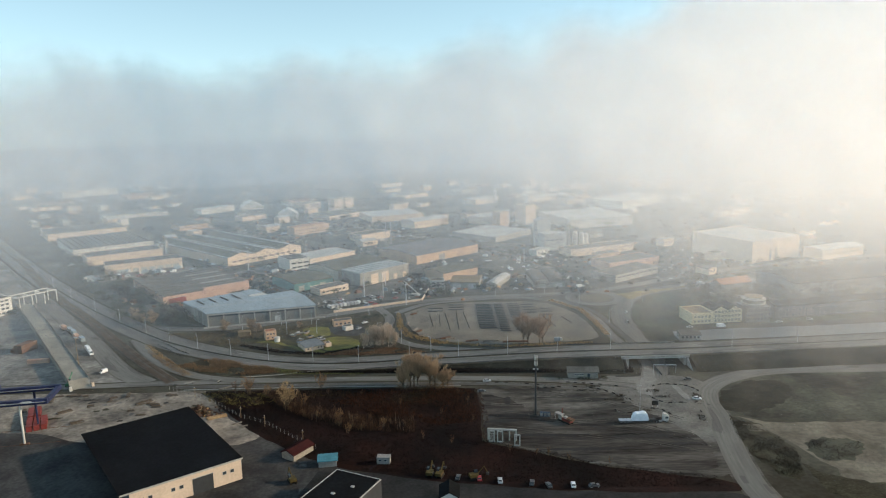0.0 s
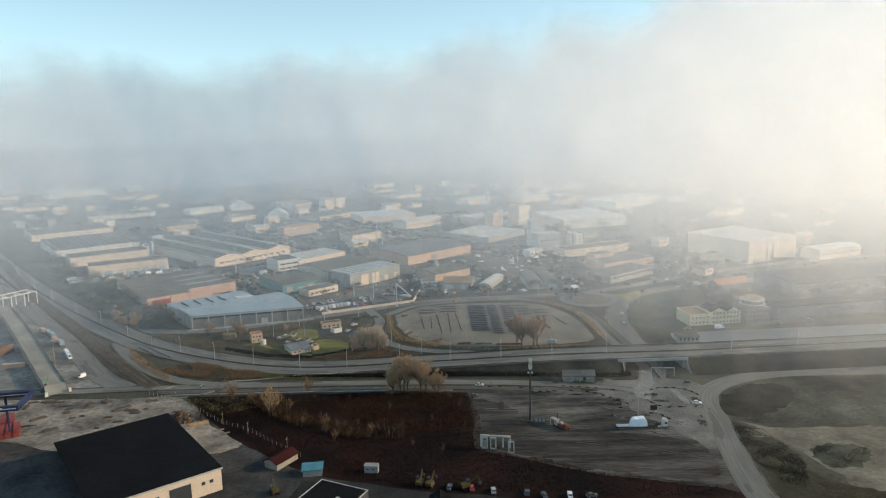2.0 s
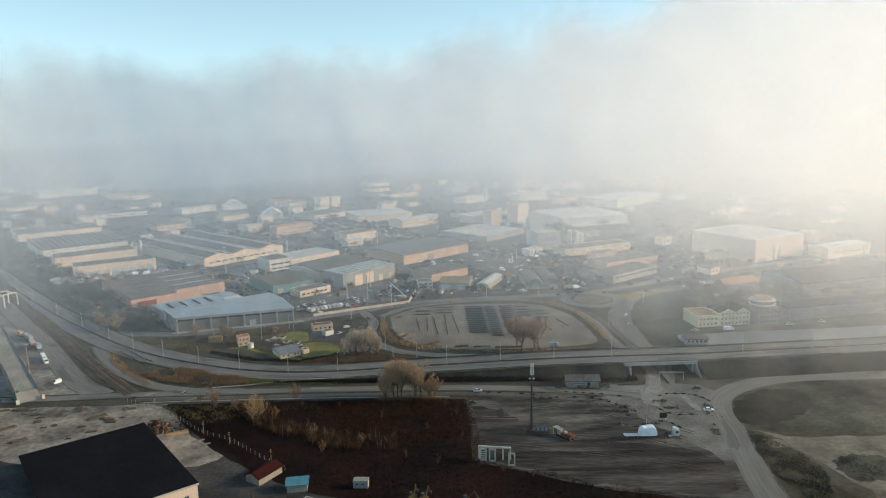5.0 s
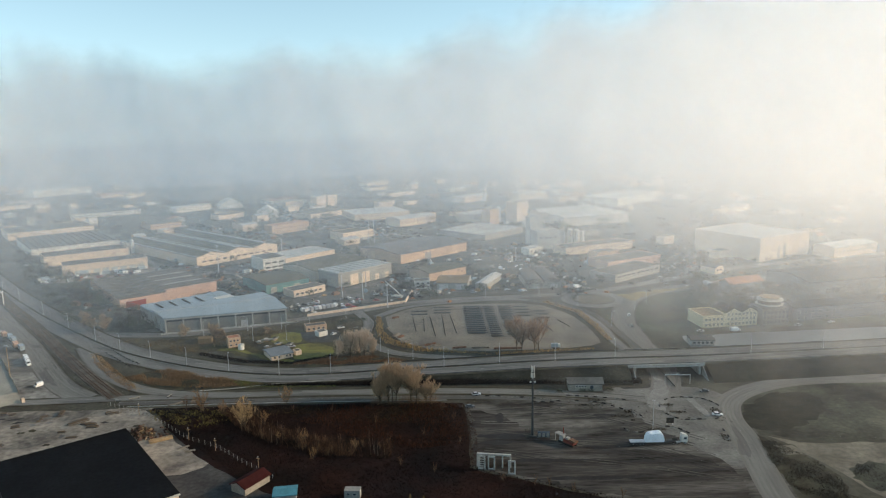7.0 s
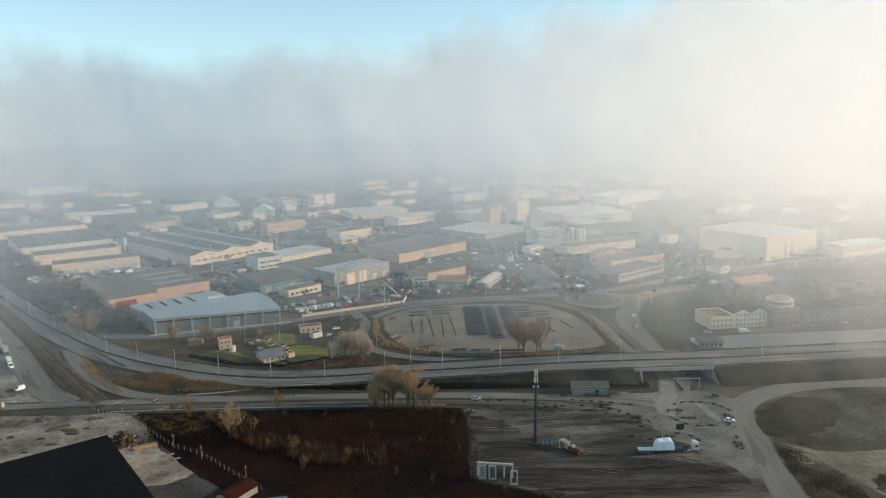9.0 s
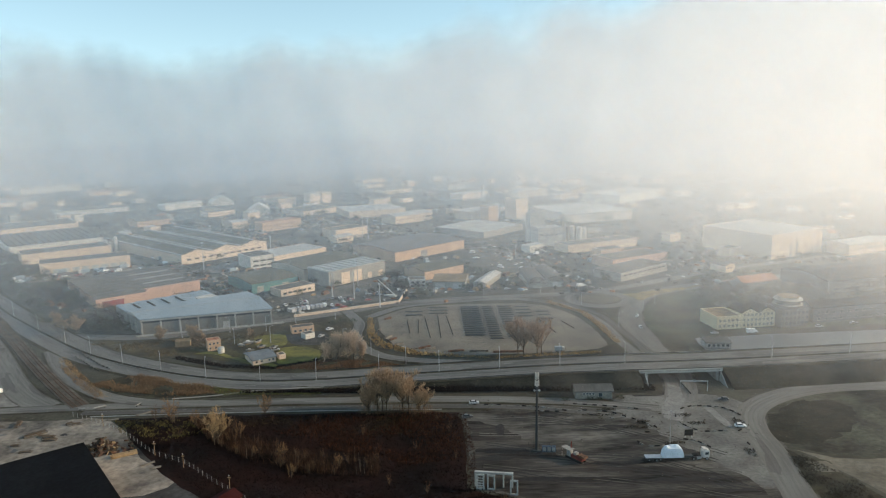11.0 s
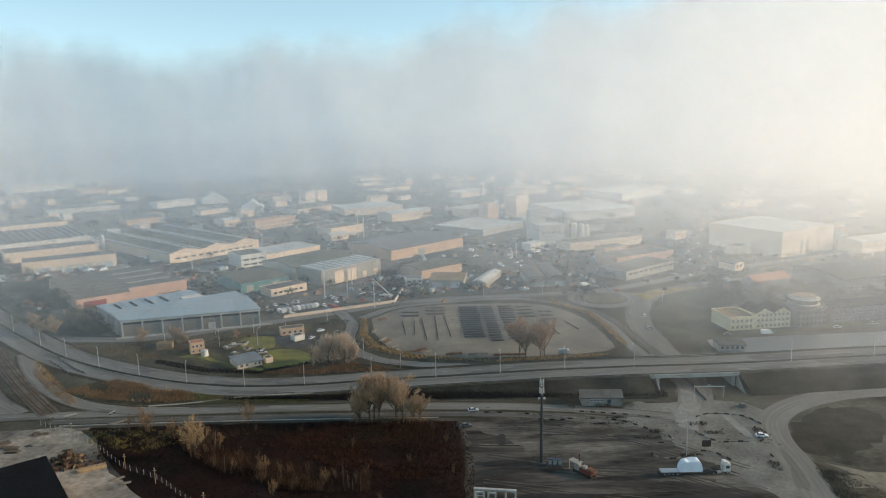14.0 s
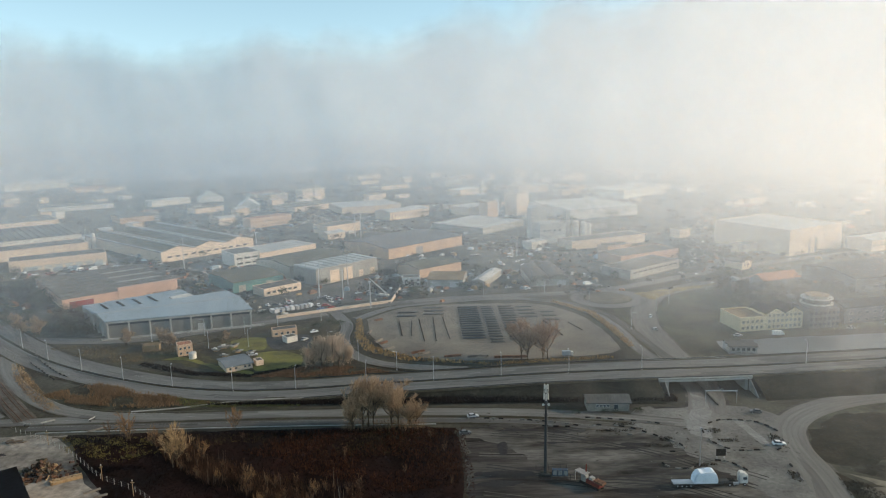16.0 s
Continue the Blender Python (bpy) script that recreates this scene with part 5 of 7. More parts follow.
scatter("loop_reeds", ((-46, 452), (-43, 452), (-38, 416), (-30, 399), (-12, 384), (24, 373), (84, 378), (84, 375), (24, 370), (-16, 379), (-35, 394), (-43, 414)), 4200, (0.5, 1.6), material("golden_reeds", (0.42, 0.27, 0.11), vary=0.3, scale=0.2, island=0.4), "golden dry reeds along the slip road", 59, z=0.05)
scatter("ring_reeds", ((70, 480), (73, 482), (92, 454), (96, 424), (98, 392), (95, 392), (92, 424), (88, 452)), 2400, (0.5, 1.8), M_TWIGPALE, "tawny reeds round the car park", 60)
scatter("east_scrub", ((126.7, 264.6), (131, 258), (140, 240), (141, 227), (136, 212), (131.4, 203.4), (125, 208.9), (122, 222), (121.5, 238), (124, 252)), 2400, (0.15, 0.7), M_DUN, "dark scrub on the verge", 61, clump=0.3, z=0.05)
scatter("lawn_edge", ((-140, 384), (-110, 369), (-84, 364.5), (-64, 376), (-64, 372), (-84, 361), (-112, 365), (-142, 380)), 2600, (0.4, 1.2), M_TWIGDARK, "dark hedge along the lawn", 62)
scatter("edge_weeds", ((6, 303), (10, 303), (12, 270), (12, 244), (9, 243), (8, 270)), 500, (0.2, 0.7), material("rust_edge", (0.06, 0.028, 0.018), vary=0.3, scale=0.2, island=0.4), "rusty weeds at the edge of the lot", 63)


# ---------------------------------------------------------------- street furniture of the main road
def street_lamp(m, tall=9.5):
    t = thing("street_lamp", m, "slim grey street lamp with a single arm", "street lamp", "street lamps")
    bm = bmesh.new()
    rod(bm, (0, 0, 0), (0, 0, tall), 0.14, 0.09, 8)
    part("pole", bm, M_STEEL, t)
    bm = bmesh.new()
    tube(bm, [(0, 0, tall - 0.05), (0.9, 0, tall + 0.35), (1.9, 0, tall + 0.45)], [0.06, 0.05, 0.05], 6)
    part("arm", bm, M_STEEL, t)
    part("lamp_head", boxed(1.6, 2.5, -0.18, 0.18, tall + 0.38, tall + 0.55), M_STEEL, t)
    part("base", boxed(-0.3, 0.3, -0.3, 0.3, 0, 0.25), M_CONCRETE, t)
    return t


def height_on_main(x, y):
    return min(MAIN, key=lambda p: (p.x - x) ** 2 + (p.y - y) ** 2).z


lamp = street_lamp(pose(-115, 351, height_on_main(-115, 351), rz=100))
for x, y, rz in ((-87, 345, 95), (-60, 344.5, 90), (-141, 361.5, 120), (-166, 374.5, 125), (-190, 390, 130), (-214, 410, 130), (-30, 346.5, 90), (-1, 346.5, 90), (28, 346.2, 90), (57, 345.8, 90), (88, 345, 90), (160, 348, 90), (200, 352, 90), (-245, 438, 130), (-280, 472, 130), (-320, 512, 130), (-360, 557, 130), (-400, 601, 130)):
    copy_thing(lamp, pose(x, y, height_on_main(x, y), rz=rz))
for x, y in ((-54, 398), (-37, 380), (-18, 366), (-66, 450), (-104, 428), (-125, 426), (-88, 437), (-150, 417), (92, 470), (104, 420), (-116, 404), (-96, 405), (128, 455), (140, 470), (30, 498), (70, 503)):
    copy_thing(lamp, pose(x, y, 0, rz=x * 7)).scale = (0.95, 0.95, 0.95)


def guardrail(line, off, label, every=6):
    t = thing("guardrail", Matrix.Identity(4), label, "guardrail", "guardrails")
    bm = bmesh.new()
    ribbon(bm, line, off - 0.06, off + 0.06, 0.75, 0.32)
    # dark grey instead of bare steel: the rails' shadow side put into colour
    part("rail", bm, M_MASTGREY, t)
    me = finish(boxed(-0.07, 0.07, -0.07, 0.07, -0.1, 0.7), "post", M_MASTGREY)
    for i in range(0, len(line) - 1):
        d = line[i + 1] - line[i]
        n = max(1, int(d.length / every))
        for k in range(n):
            p = line[i] + d * (k / n)
            s = Vector((d.y, -d.x, 0)).normalized()
            share("post", me, t, Matrix.Translation(p + s * (off + 0.14)))
    return t


NEAR = [p for p in MAIN if -320 < p.x < 210]
guardrail(NEAR, -0.5, "low steel guardrail along the median")
guardrail([p for p in MAIN if -60 < p.x < 210], -11.2, "low steel guardrail at the road edge")
guardrail([p for p in MAIN if -60 < p.x < 210], 11.2, "low steel guardrail at the road edge")

# black and white kerb blocks
ME_KERB_W = finish(boxed(-0.9, 0.9, -0.2, 0.2, 0, 0.42), "kerb_stone", material("kerb_white", (0.25, 0.245, 0.23), vary=0.5, scale=0.6))
ME_KERB_B = finish(boxed(-0.9, 0.9, -0.2, 0.2, 0, 0.42), "kerb_stone", material("kerb_black", (0.03, 0.03, 0.03), vary=0.4))


def kerb(points, label, closed=False, gap=1.9, skip=0.0, z=0.08, seed=3):
    t = thing("kerb", Matrix.Identity(4), label, "kerb", "kerbs")
    q = random.Random(seed)
    line = spline([*points, points[0]] if closed else points, gap)
    for k, (a, b) in enumerate(zip(line, line[1:])):
        if q.random() < skip:
            continue
        d = b - a
        m = Matrix.Translation(Vector((a.x, a.y, z))) @ Matrix.Rotation(math.atan2(d.y, d.x) + q.gauss(0, 0.05), 4, "Z")
        share("kerb_stone", ME_KERB_W if k % 2 else ME_KERB_B, t, m)
    return t


kerb([(97.6, 299.8), (95.8, 292.8), (96.9, 286.1), (101.4, 280.6), (108.9, 280.2), (116.6, 280.4), (121, 287), (122.4, 295.1), (118.5, 302), (113.4, 304), (105.2, 304.4)], "black and white kerb blocks round a traffic island", True, skip=0.35)
kerb([(36, 303.5), (52, 301.7), (60.3, 302.7), (70.2, 300.3), (76.8, 294.7), (82.8, 288.1), (85.7, 283.2), (80.3, 280.5), (72.8, 280.9)], "broken black and white kerb blocks beside the lot", skip=0.35, seed=4)
kerb([(57.5, 309.4), (67.8, 307.3), (79.6, 304.2), (85.9, 300.9)], "black and white kerb blocks beside the lot", skip=0.4, seed=5)
kerb([(74.8, 272), (76.5, 269.2), (82.8, 268.8), (86.6, 271.5), (93.1, 273.6), (97.5, 270.9), (101.5, 263.3)], "black and white kerb blocks beside the lot", skip=0.2, seed=6)
kerb([(115, 269), (114.6, 263.4), (113.6, 258.2)], "short row of kerb blocks", skip=0.1, seed=7)
patch("ground_strip", [(110.8, 302.5), (113.6, 304), (115.4, 285.4), (112.4, 285.2)], 0.085, M_CONCRETE_OLD, "pale concrete strip across the traffic island", "paving", step=2.0, ragged=0.3)
patch("ground_fan", [(104.5, 331), (108, 326), (106, 312), (101, 300), (97, 290), (91, 296), (96, 308), (102, 322)], 0.125, M_CONCRETE_OLD, "pale dusty fan of concrete where the underpass road comes out", "paving", step=2.0, ragged=0.7)
for k, (x, y, a, b) in enumerate(((100, 296, 3, 2), (102, 288, 4, 1.5), (119, 289, 2, 3), (78, 285, 7, 1.2), (81, 290, 3, 2), (64, 298, 6, 1.2), (88, 271, 4, 1.0), (113, 262, 1.6, 4), (70, 303, 5, 1))):
    scatter("kerb_weeds", [(x + a * math.cos(t), y + b * math.sin(t)) for t in [2 * math.pi * i / 8 for i in range(8)]], 60, (0.2, 0.7), M_DUN, "dark weeds growing along broken kerbs", 90 + k, z=0.08)
kerb([(-202, 400), (-190, 386), (-176, 372), (-168, 366)], "black and white kerb blocks at the fork", skip=0.1, gap=1.9, seed=8, z=0.2)
kerb([(-196, 386), (-186, 376), (-172, 362)], "black and white kerb blocks at the fork", skip=0.2, gap=1.9, seed=9, z=0.2)
kerb([(14, 311.5), (30, 309.5), (46, 305.5), (60, 299), (72, 293)], "broken row of kerb blocks along the lot", skip=0.45, gap=2.6, seed=10)

# ---------------------------------------------------------------- bridge over the underpass
DECK = [p for p in MAIN if 90 < p.x < 133]
br = thing("bridge", Matrix.Identity(4), "concrete road bridge over an underpass with pale wing walls", "bridge", kind="structure")
bm = bmesh.new()
ribbon(bm, DECK, -11.9, 11.9, -0.14, 1.2)
ribbon(bm, DECK, -11.9, 11.9, -1.34)
bmesh.ops.remove_doubles(bm, verts=bm.verts, dist=0.001)
part("deck", bm, M_CONCRETE, br)
for off in (-12.1, 12.1):
    bm = bmesh.new()
    ribbon(bm, DECK, off - 0.2, off + 0.2, 0.45, 1.3)
    part("edge_beam", bm, M_CONCRETE, br)
for x, s in ((95.4, 1), (128.2, -1)):
    part("abutment", boxed(x - 0.6, x + 0.6, 333.5, 358, -0.1, 4.2), M_GREY, br)
    bm = bmesh.new()
    prism(bm, [(333.6, -0.1), (333.6, 4.7), (332.6, 4.7), (324.4, 0.1), (324.4, -0.1)], x - 0.22 - s * 1.2, x + 0.22 - s * 1.2, "x")
    part("wing_wall", bm, M_GREY, br)
for x in (110.5,):
    part("median_barrier", boxed(x - 0.15, x + 0.15, 318, 360, 0.1, 0.7), M_MASTGREY, br)
gate = thing("height_gate", pose(107, 322, 0, rz=-4), "white steel height-limit gate before the underpass", "gate")
for x in (0, 12):
    bm = bmesh.new()
    rod(bm, (x, 0, 0), (x, 0, 4.6), 0.14, 0.12, 8)
    part("post", bm, M_STEEL, gate)
part("crossbar", boxed(-0.2, 12.2, -0.15, 0.15, 4.5, 4.9), M_STEEL, gate)
part("sign", boxed(5.5, 6.6, -0.2, -0.15, 4.9, 5.6), M_PAINT, gate)

# ---------------------------------------------------------------- gravel lot: mast, hut, lorry, drilling rig
mast = thing("radio_mast", pose(35.3, 267.7, 0), "tall grey radio mast with white panel antennas", "mast")
bm = bmesh.new()
tube(bm, [(0, 0, 0), (0, 0, 10), (0, 0, 10.1), (0, 0, 20), (0, 0, 20.1), (0, 0, 29)], [0.62, 0.52, 0.48, 0.42, 0.38, 0.3], 10)
part("pole", bm, M_MASTGREY, mast)
for z in (10, 20, 24.5, 28.5):
    bm = bmesh.new()
    rod(bm, (0, 0, z - 0.12), (0, 0, z + 0.12), 0.62, 0.62, 10)
    part("collar", bm, M_MASTGREY, mast)
for k in range(3):
    a = math.radians(120 * k + 20)
    bm = boxed(0.55, 0.85, -0.22, 0.22, 25.2, 27.4)
    bmesh.ops.rotate(bm, verts=bm.verts, cent=(0, 0, 0), matrix=Matrix.Rotation(a, 3, "Z"))
    part("panel_antenna", bm, M_WHITE, mast)
    bm = boxed(0.45, 0.75, -0.2, 0.2, 27.8, 30.3)
    bmesh.ops.rotate(bm, verts=bm.verts, cent=(0, 0, 0), matrix=Matrix.Rotation(a, 3, "Z"))
    part("panel_antenna", bm, M_WHITE, mast)
for dx in (-0.9, 0.9):
    bm = bmesh.new()
    rod(bm, (dx, -0.15, 23.5), (dx, 0.15, 23.5), 0.4, 0.4, 10)
    part("dish", bm, M_WHITE, mast)
part("dish_bracket", boxed(-0.9, 0.9, -0.06, 0.06, 23.42, 23.58), M_STEEL, mast)
part("plinth", boxed(-1.4, 1.4, -1.4, 1.4, -0.05, 0.4), M_LOT, mast)
cab = thing("equipment_cabin", pose(37.2, 266, 0, rz=-6), "small blue equipment cabinets at the mast's foot", "cabin")
for k in range(3):
    c = part("cabinet", boxed(k * 1.7, k * 1.7 + 1.5, 0, 1.2, 0.15, 2.2), material("blue_cabinet", (0.06, 0.09, 0.13), vary=0.2), cab)
    part("cabinet_door", boxed(k * 1.7 + 0.15, k * 1.7 + 1.35, -0.05, 0.0, 0.35, 2.0), M_GREY, c)
part("slab", boxed(-0.4, 5.6, -0.5, 1.8, -0.05, 0.15), M_LOT, cab)
fen = thing("mast_fence", pose(32.5, 263.2, 0), "dark wire fence round the mast's foot", "fence")
mp = finish(boxed(-0.05, 0.05, -0.05, 0.05, 0, 1.9), "post", M_MASTGREY)
for k in range(6):
    for y in (0, 7):
        share("post", mp, fen, pose(k * 2, y, 0))
for y in (0, 7):
    for z in (0.4, 1.1, 1.8):
        part("wire", boxed(0, 10, y - 0.02, y + 0.02, z - 0.02, z + 0.02), M_MASTGREY, fen)

hut = building("signal_house", (58.8, 315.2), -2, 16, 8, 3.7, M_BRICKGREY, M_ROOFGREY, "low weathered brick house with a dull grey pitched roof", "house", style="gable", along="x", rise=1.8, eave=0.7,
               windows=((3.2, 1.35, 4, 1.9, 1.0, 0.9), (10, 1.6, 1, 0.9, 1.8, 2.0)))

for k in range(4):
    for z in (1.82, 2.84):
        part("window_frame", boxed(3.1 + 1.35 * k, 4.3 + 1.35 * k, -0.1, 0.0, z, z + 0.12), M_WHITE, hut)
    part("window_frame", boxed(3.1 + 1.35 * k, 3.22 + 1.35 * k, -0.1, 0.0, 1.94, 2.84), M_WHITE, hut)


def wheel(parent, x, y, r=0.5, w=0.3, m=None):
    bm = bmesh.new()
    rod(bm, (x, y - w / 2, r), (x, y + w / 2, r), r, r, 12)
    o = part("wheel", bm, M_TYRE, parent)
    bm = bmesh.new()
    rod(bm, (x, y - w / 2 - 0.02, r), (x, y + w / 2 + 0.02, r), r * 0.55, r * 0.55, 8)
    part("rim", bm, M_STEEL, o)


WRAP = material("white_wrap", (0.80, 0.84, 0.88), rough=0.4, vary=0.12, scale=0.4, fine=1.5, bump=0.4)
lorry = thing("low_loader", pose(73, 258.3, 0.05, rz=0), "white-cabbed lorry with a low loader carrying a wrapped white load", "lorry")
part("trailer_bed", boxed(0, 15.5, -1.3, 1.3, 0.75, 1.1), M_MASTGREY, lorry)
for k in range(4):
    for y in (-1.1, 1.1):
        wheel(lorry, 1.2 + 1.4 * k, y, 0.42, 0.3)
part("trailer_deck", boxed(0, 6.2, -1.3, 1.3, 1.1, 1.35), M_STEEL, lorry)
part("gooseneck", boxed(13.6, 17.2, -0.9, 0.9, 1.1, 1.5), M_MASTGREY, lorry)
part("tractor_chassis", boxed(16.2, 22.2, -1.0, 1.0, 0.7, 1.05), M_MASTGREY, lorry)
bm = boxed(20.4, 22.9, -1.25, 1.25, 0.8, 3.7)
bmesh.ops.bevel(bm, geom=bm.edges[:], offset=0.18, segments=2, affect="EDGES")
cabn = part("cab", bm, M_WHITE, lorry)
part("fifth_wheel", boxed(17.2, 19.0, -0.8, 0.8, 1.5, 1.75), M_TYRE, lorry)
part("exhaust_stack", boxed(20.0, 20.35, -1.1, -0.75, 1.0, 3.4), M_STEEL, lorry)
part("windscreen", boxed(22.86, 22.95, -1.05, 1.05, 2.1, 3.2), M_GLASS, cabn)
for y in (-1.28, 1.2):
    part("side_window", boxed(21.3, 22.5, y, y + 0.08, 2.1, 3.0), M_GLASS, cabn)
part("air_deflector", boxed(20.6, 21.9, -1.0, 1.0, 3.68, 4.2), M_WHITE, cabn)
part("fuel_tank", boxed(18.4, 20.0, -1.3, -0.7, 0.6, 1.2), M_STEEL, lorry)
for x in (17.3, 18.7, 21.9):
    for y in (-1.1, 1.1):
        wheel(lorry, x, y, 0.52, 0.32)
bm = bmesh.new()
prism(bm, [(6.0, 1.12), (13.8, 1.12), (13.5, 2.6), (12.9, 4.6), (11.6, 5.3), (9.6, 4.5), (7.6, 4.9), (6.4, 3.4)], -1.7, 1.7, "y")
bmesh.ops.bevel(bm, geom=bm.edges[:], offset=0.35, segments=2, affect="EDGES")
load = new("wrapped_load", finish(bm, "wrapped_load", WRAP))
load.matrix_basis = lorry.matrix_basis.copy()
tagged(load, "bulky load in white shrink wrap on the low loader", "cargo")

M_RIGRED = material("dull_red_paint", (0.17, 0.04, 0.03), rough=0.6, vary=0.35, scale=0.6)
rig = thing("drilling_rig", pose(46, 262.5, 0.05, rz=-52), "red and white tracked drilling rig on the lot", "drilling rig")
part("track", boxed(0, 7.5, -1.3, -0.7, 0, 0.8), M_TYRE, rig)
part("track", boxed(0, 7.5, 0.7, 1.3, 0, 0.8), M_TYRE, rig)
part("engine_body", boxed(2.5, 7.6, -1.2, 1.2, 0.85, 2.1), M_RIGRED, rig)
part("cab", boxed(0.4, 2.3, -1.1, 0.3, 0.85, 3.0), M_GREY, rig)
part("white_canopy", boxed(-2.2, 2.0, -1.2, 1.2, 3.02, 3.25), M_GREY, rig)
bm = bmesh.new()
rod(bm, (0.9, 0.8, 0.9), (0.9, 0.8, 5.8), 0.28, 0.22, 6)
part("drill_mast", bm, M_RIGRED, rig)
part("hopper", boxed(5.5, 8.6, -1.0, 1.0, 2.1, 2.8), M_RUST, rig)
part("hose_reel", boxed(3.2, 4.6, -0.7, 0.7, 2.1, 2.9), M_GREY, rig)
for x in (-1.9, 1.7):
    part("canopy_leg", boxed(x, x + 0.12, -1.1, -0.98, 0.85 if x > 0 else 0.0, 3.02), M_STEEL, rig)

fr = thing("steel_frames", pose(10.5, 240, 0, rz=-9), "white steel frames standing at the edge of the scrub", "frames")
for x0, x1, y0, y1, z0, z1 in ((0, 13, 2.2, 3.2, 4.8, 5.4), (0, 0.5, 2.4, 3, 0, 4.8), (12.5, 13, 2.4, 3, 0, 4.8), (9.5, 10, 2.4, 3, 0, 4.8)):
    part("beam", boxed(x0, x1, y0, y1, z0, z1), M_CONCRETE, fr)
for x in (0.8, 4.4, 12.2):
    yy = 0.4 if x < 10 else -2.2
    for q in ((x, x + 0.5, 0, 5.4), (x + 2.2, x + 2.7, 0, 5.4), (x + 0.5, x + 2.2, 0, 0.5), (x + 0.5, x + 2.2, 4.9, 5.4)):
        part("panel_frame", boxed(q[0], q[1], yy, yy + 0.4, q[2], q[3]), M_CONCRETE, fr)
for z in (1.2, 2.1, 3.0, 3.9):
    part("rung", boxed(1.3, 3.0, 0.5, 0.7, z, z + 0.25), M_CONCRETE, fr)

sign = thing("notice_board", pose(93, 275, 0), "black notice board on posts beside the lot", "sign")
part("board", boxed(0, 3.2, 0, 0.15, 1.0, 3.4), M_TYRE, sign)
for x in (0.3, 2.7):
    part("post", boxed(x, x + 0.15, 0.16, 0.3, 0, 3.2), M_STEEL, sign)
pole = thing("lamp_pole", pose(86, 270.5, 0), "thin grey lighting pole beside the lot", "pole")
bm = bmesh.new()
rod(bm, (0, 0, 0), (0, 0, 13), 0.13, 0.07, 6)
part("shaft", bm, M_STEEL, pole)
part("lamp_head", boxed(-0.5, 0.5, -0.15, 0.15, 13.0, 13.2), M_STEEL, pole)
for x, y in ((-93.5, 259.5), (-108, 270), (-140, 297), (-72, 243)):
    ob = thing("utility_pole", pose(x, y, 0), "short wooden pole with a white insulator beside the fence", "pole", "fence poles")
    bm = bmesh.new()
    rod(bm, (0, 0, 0), (0, 0, 5.2), 0.13, 0.1, 6)
    part("shaft", bm, M_TIMBER, ob)
    part("crossarm", boxed(-0.6, 0.6, -0.07, 0.07, 4.6, 4.75), M_TIMBER, ob)
    part("insulator", boxed(-0.12, 0.12, -0.12, 0.12, 5.2, 5.6), M_WHITE, ob)


# ---------------------------------------------------------------- vehicles
PAINTS = {"white": (0.75, 0.75, 0.74), "silver": (0.4, 0.41, 0.42), "dark grey": (0.06, 0.065, 0.07), "red": (0.35, 0.03, 0.03), "blue": (0.05, 0.11, 0.25)}


def car(m, colour):
    t = thing("car", m, f"{colour} parked car with dark windows", "car", "parked cars")
    paint = material("car_paint_" + colour.replace(" ", "_"), PAINTS[colour], rough=0.35, vary=0.1, spec=0.5)
    bm = bmesh.new()
    prism(bm, [(0, 0.3), (4.3, 0.3), (4.3, 0.75), (3.3, 0.95), (0.15, 1.0), (0, 0.8)], -0.88, 0.88, "y")
    bmesh.ops.bevel(bm, geom=bm.edges[:], offset=0.06, segments=1, affect="EDGES")
    part("body", bm, paint, t)
    bm = bmesh.new()
    prism(bm, [(0.35, 0.96), (3.2, 0.9), (2.5, 1.42), (0.8, 1.45)], -0.74, 0.74, "y")
    c = part("cabin", bm, M_GLASS, t)
    part("car_roof", boxed(0.85, 2.45, -0.7, 0.7, 1.44, 1.5), paint, c)
    for x in (0.85, 3.45):
        for y in (-0.8, 0.8):
            wheel(t, x, y, 0.32, 0.22)
    return t


def van(m, colour, length=6.0):
    t = thing("van", m, f"{colour} panel van parked in a yard", "van", "parked vans")
    paint = material("van_paint_" + colour.replace(" ", "_"), PAINTS[colour], rough=0.4, vary=0.1)
    bm = bmesh.new()
    prism(bm, [(0, 0.4), (length, 0.4), (length, 1.2), (length - 0.9, 1.4), (length - 1.5, 2.5), (0, 2.55)], -1.0, 1.0, "y")
    bmesh.ops.bevel(bm, geom=bm.edges[:], offset=0.07, segments=1, affect="EDGES")
    part("body", bm, paint, t)
    bm = bmesh.new()
    prism(bm, [(length - 0.85, 1.42), (length - 0.8, 1.47), (length - 1.38, 2.42), (length - 1.43, 2.37)], -0.85, 0.85, "y")
    part("windscreen", bm, M_GLASS, t)
    for x in (1.1, length - 1.1):
        for y in (-0.92, 0.92):
            wheel(t, x, y, 0.36, 0.24)
    return t


def lorry_box(m, colour, cargo):
    t = thing("box_lorry", m, f"lorry with a {colour} box body", "lorry", "parked lorries")
    part("chassis", boxed(0, 8.6, -0.9, 0.9, 0.7, 1.0), M_MASTGREY, t)
    part("box_body", boxed(0, 6.2, -1.25, 1.25, 1.0, 3.6), cargo, t)
    bm = boxed(6.6, 8.6, -1.2, 1.2, 0.75, 3.1)
    bmesh.ops.bevel(bm, geom=bm.edges[:], offset=0.15, segments=1, affect="EDGES")
    c = part("cab", bm, M_WHITE, t)
    part("windscreen", boxed(8.56, 8.66, -1.0, 1.0, 1.8, 2.8), M_GLASS, c)
    for x in (1.2, 2.6, 7.5):
        for y in (-1.05, 1.05):
            wheel(t, x, y, 0.48, 0.3)
    return t


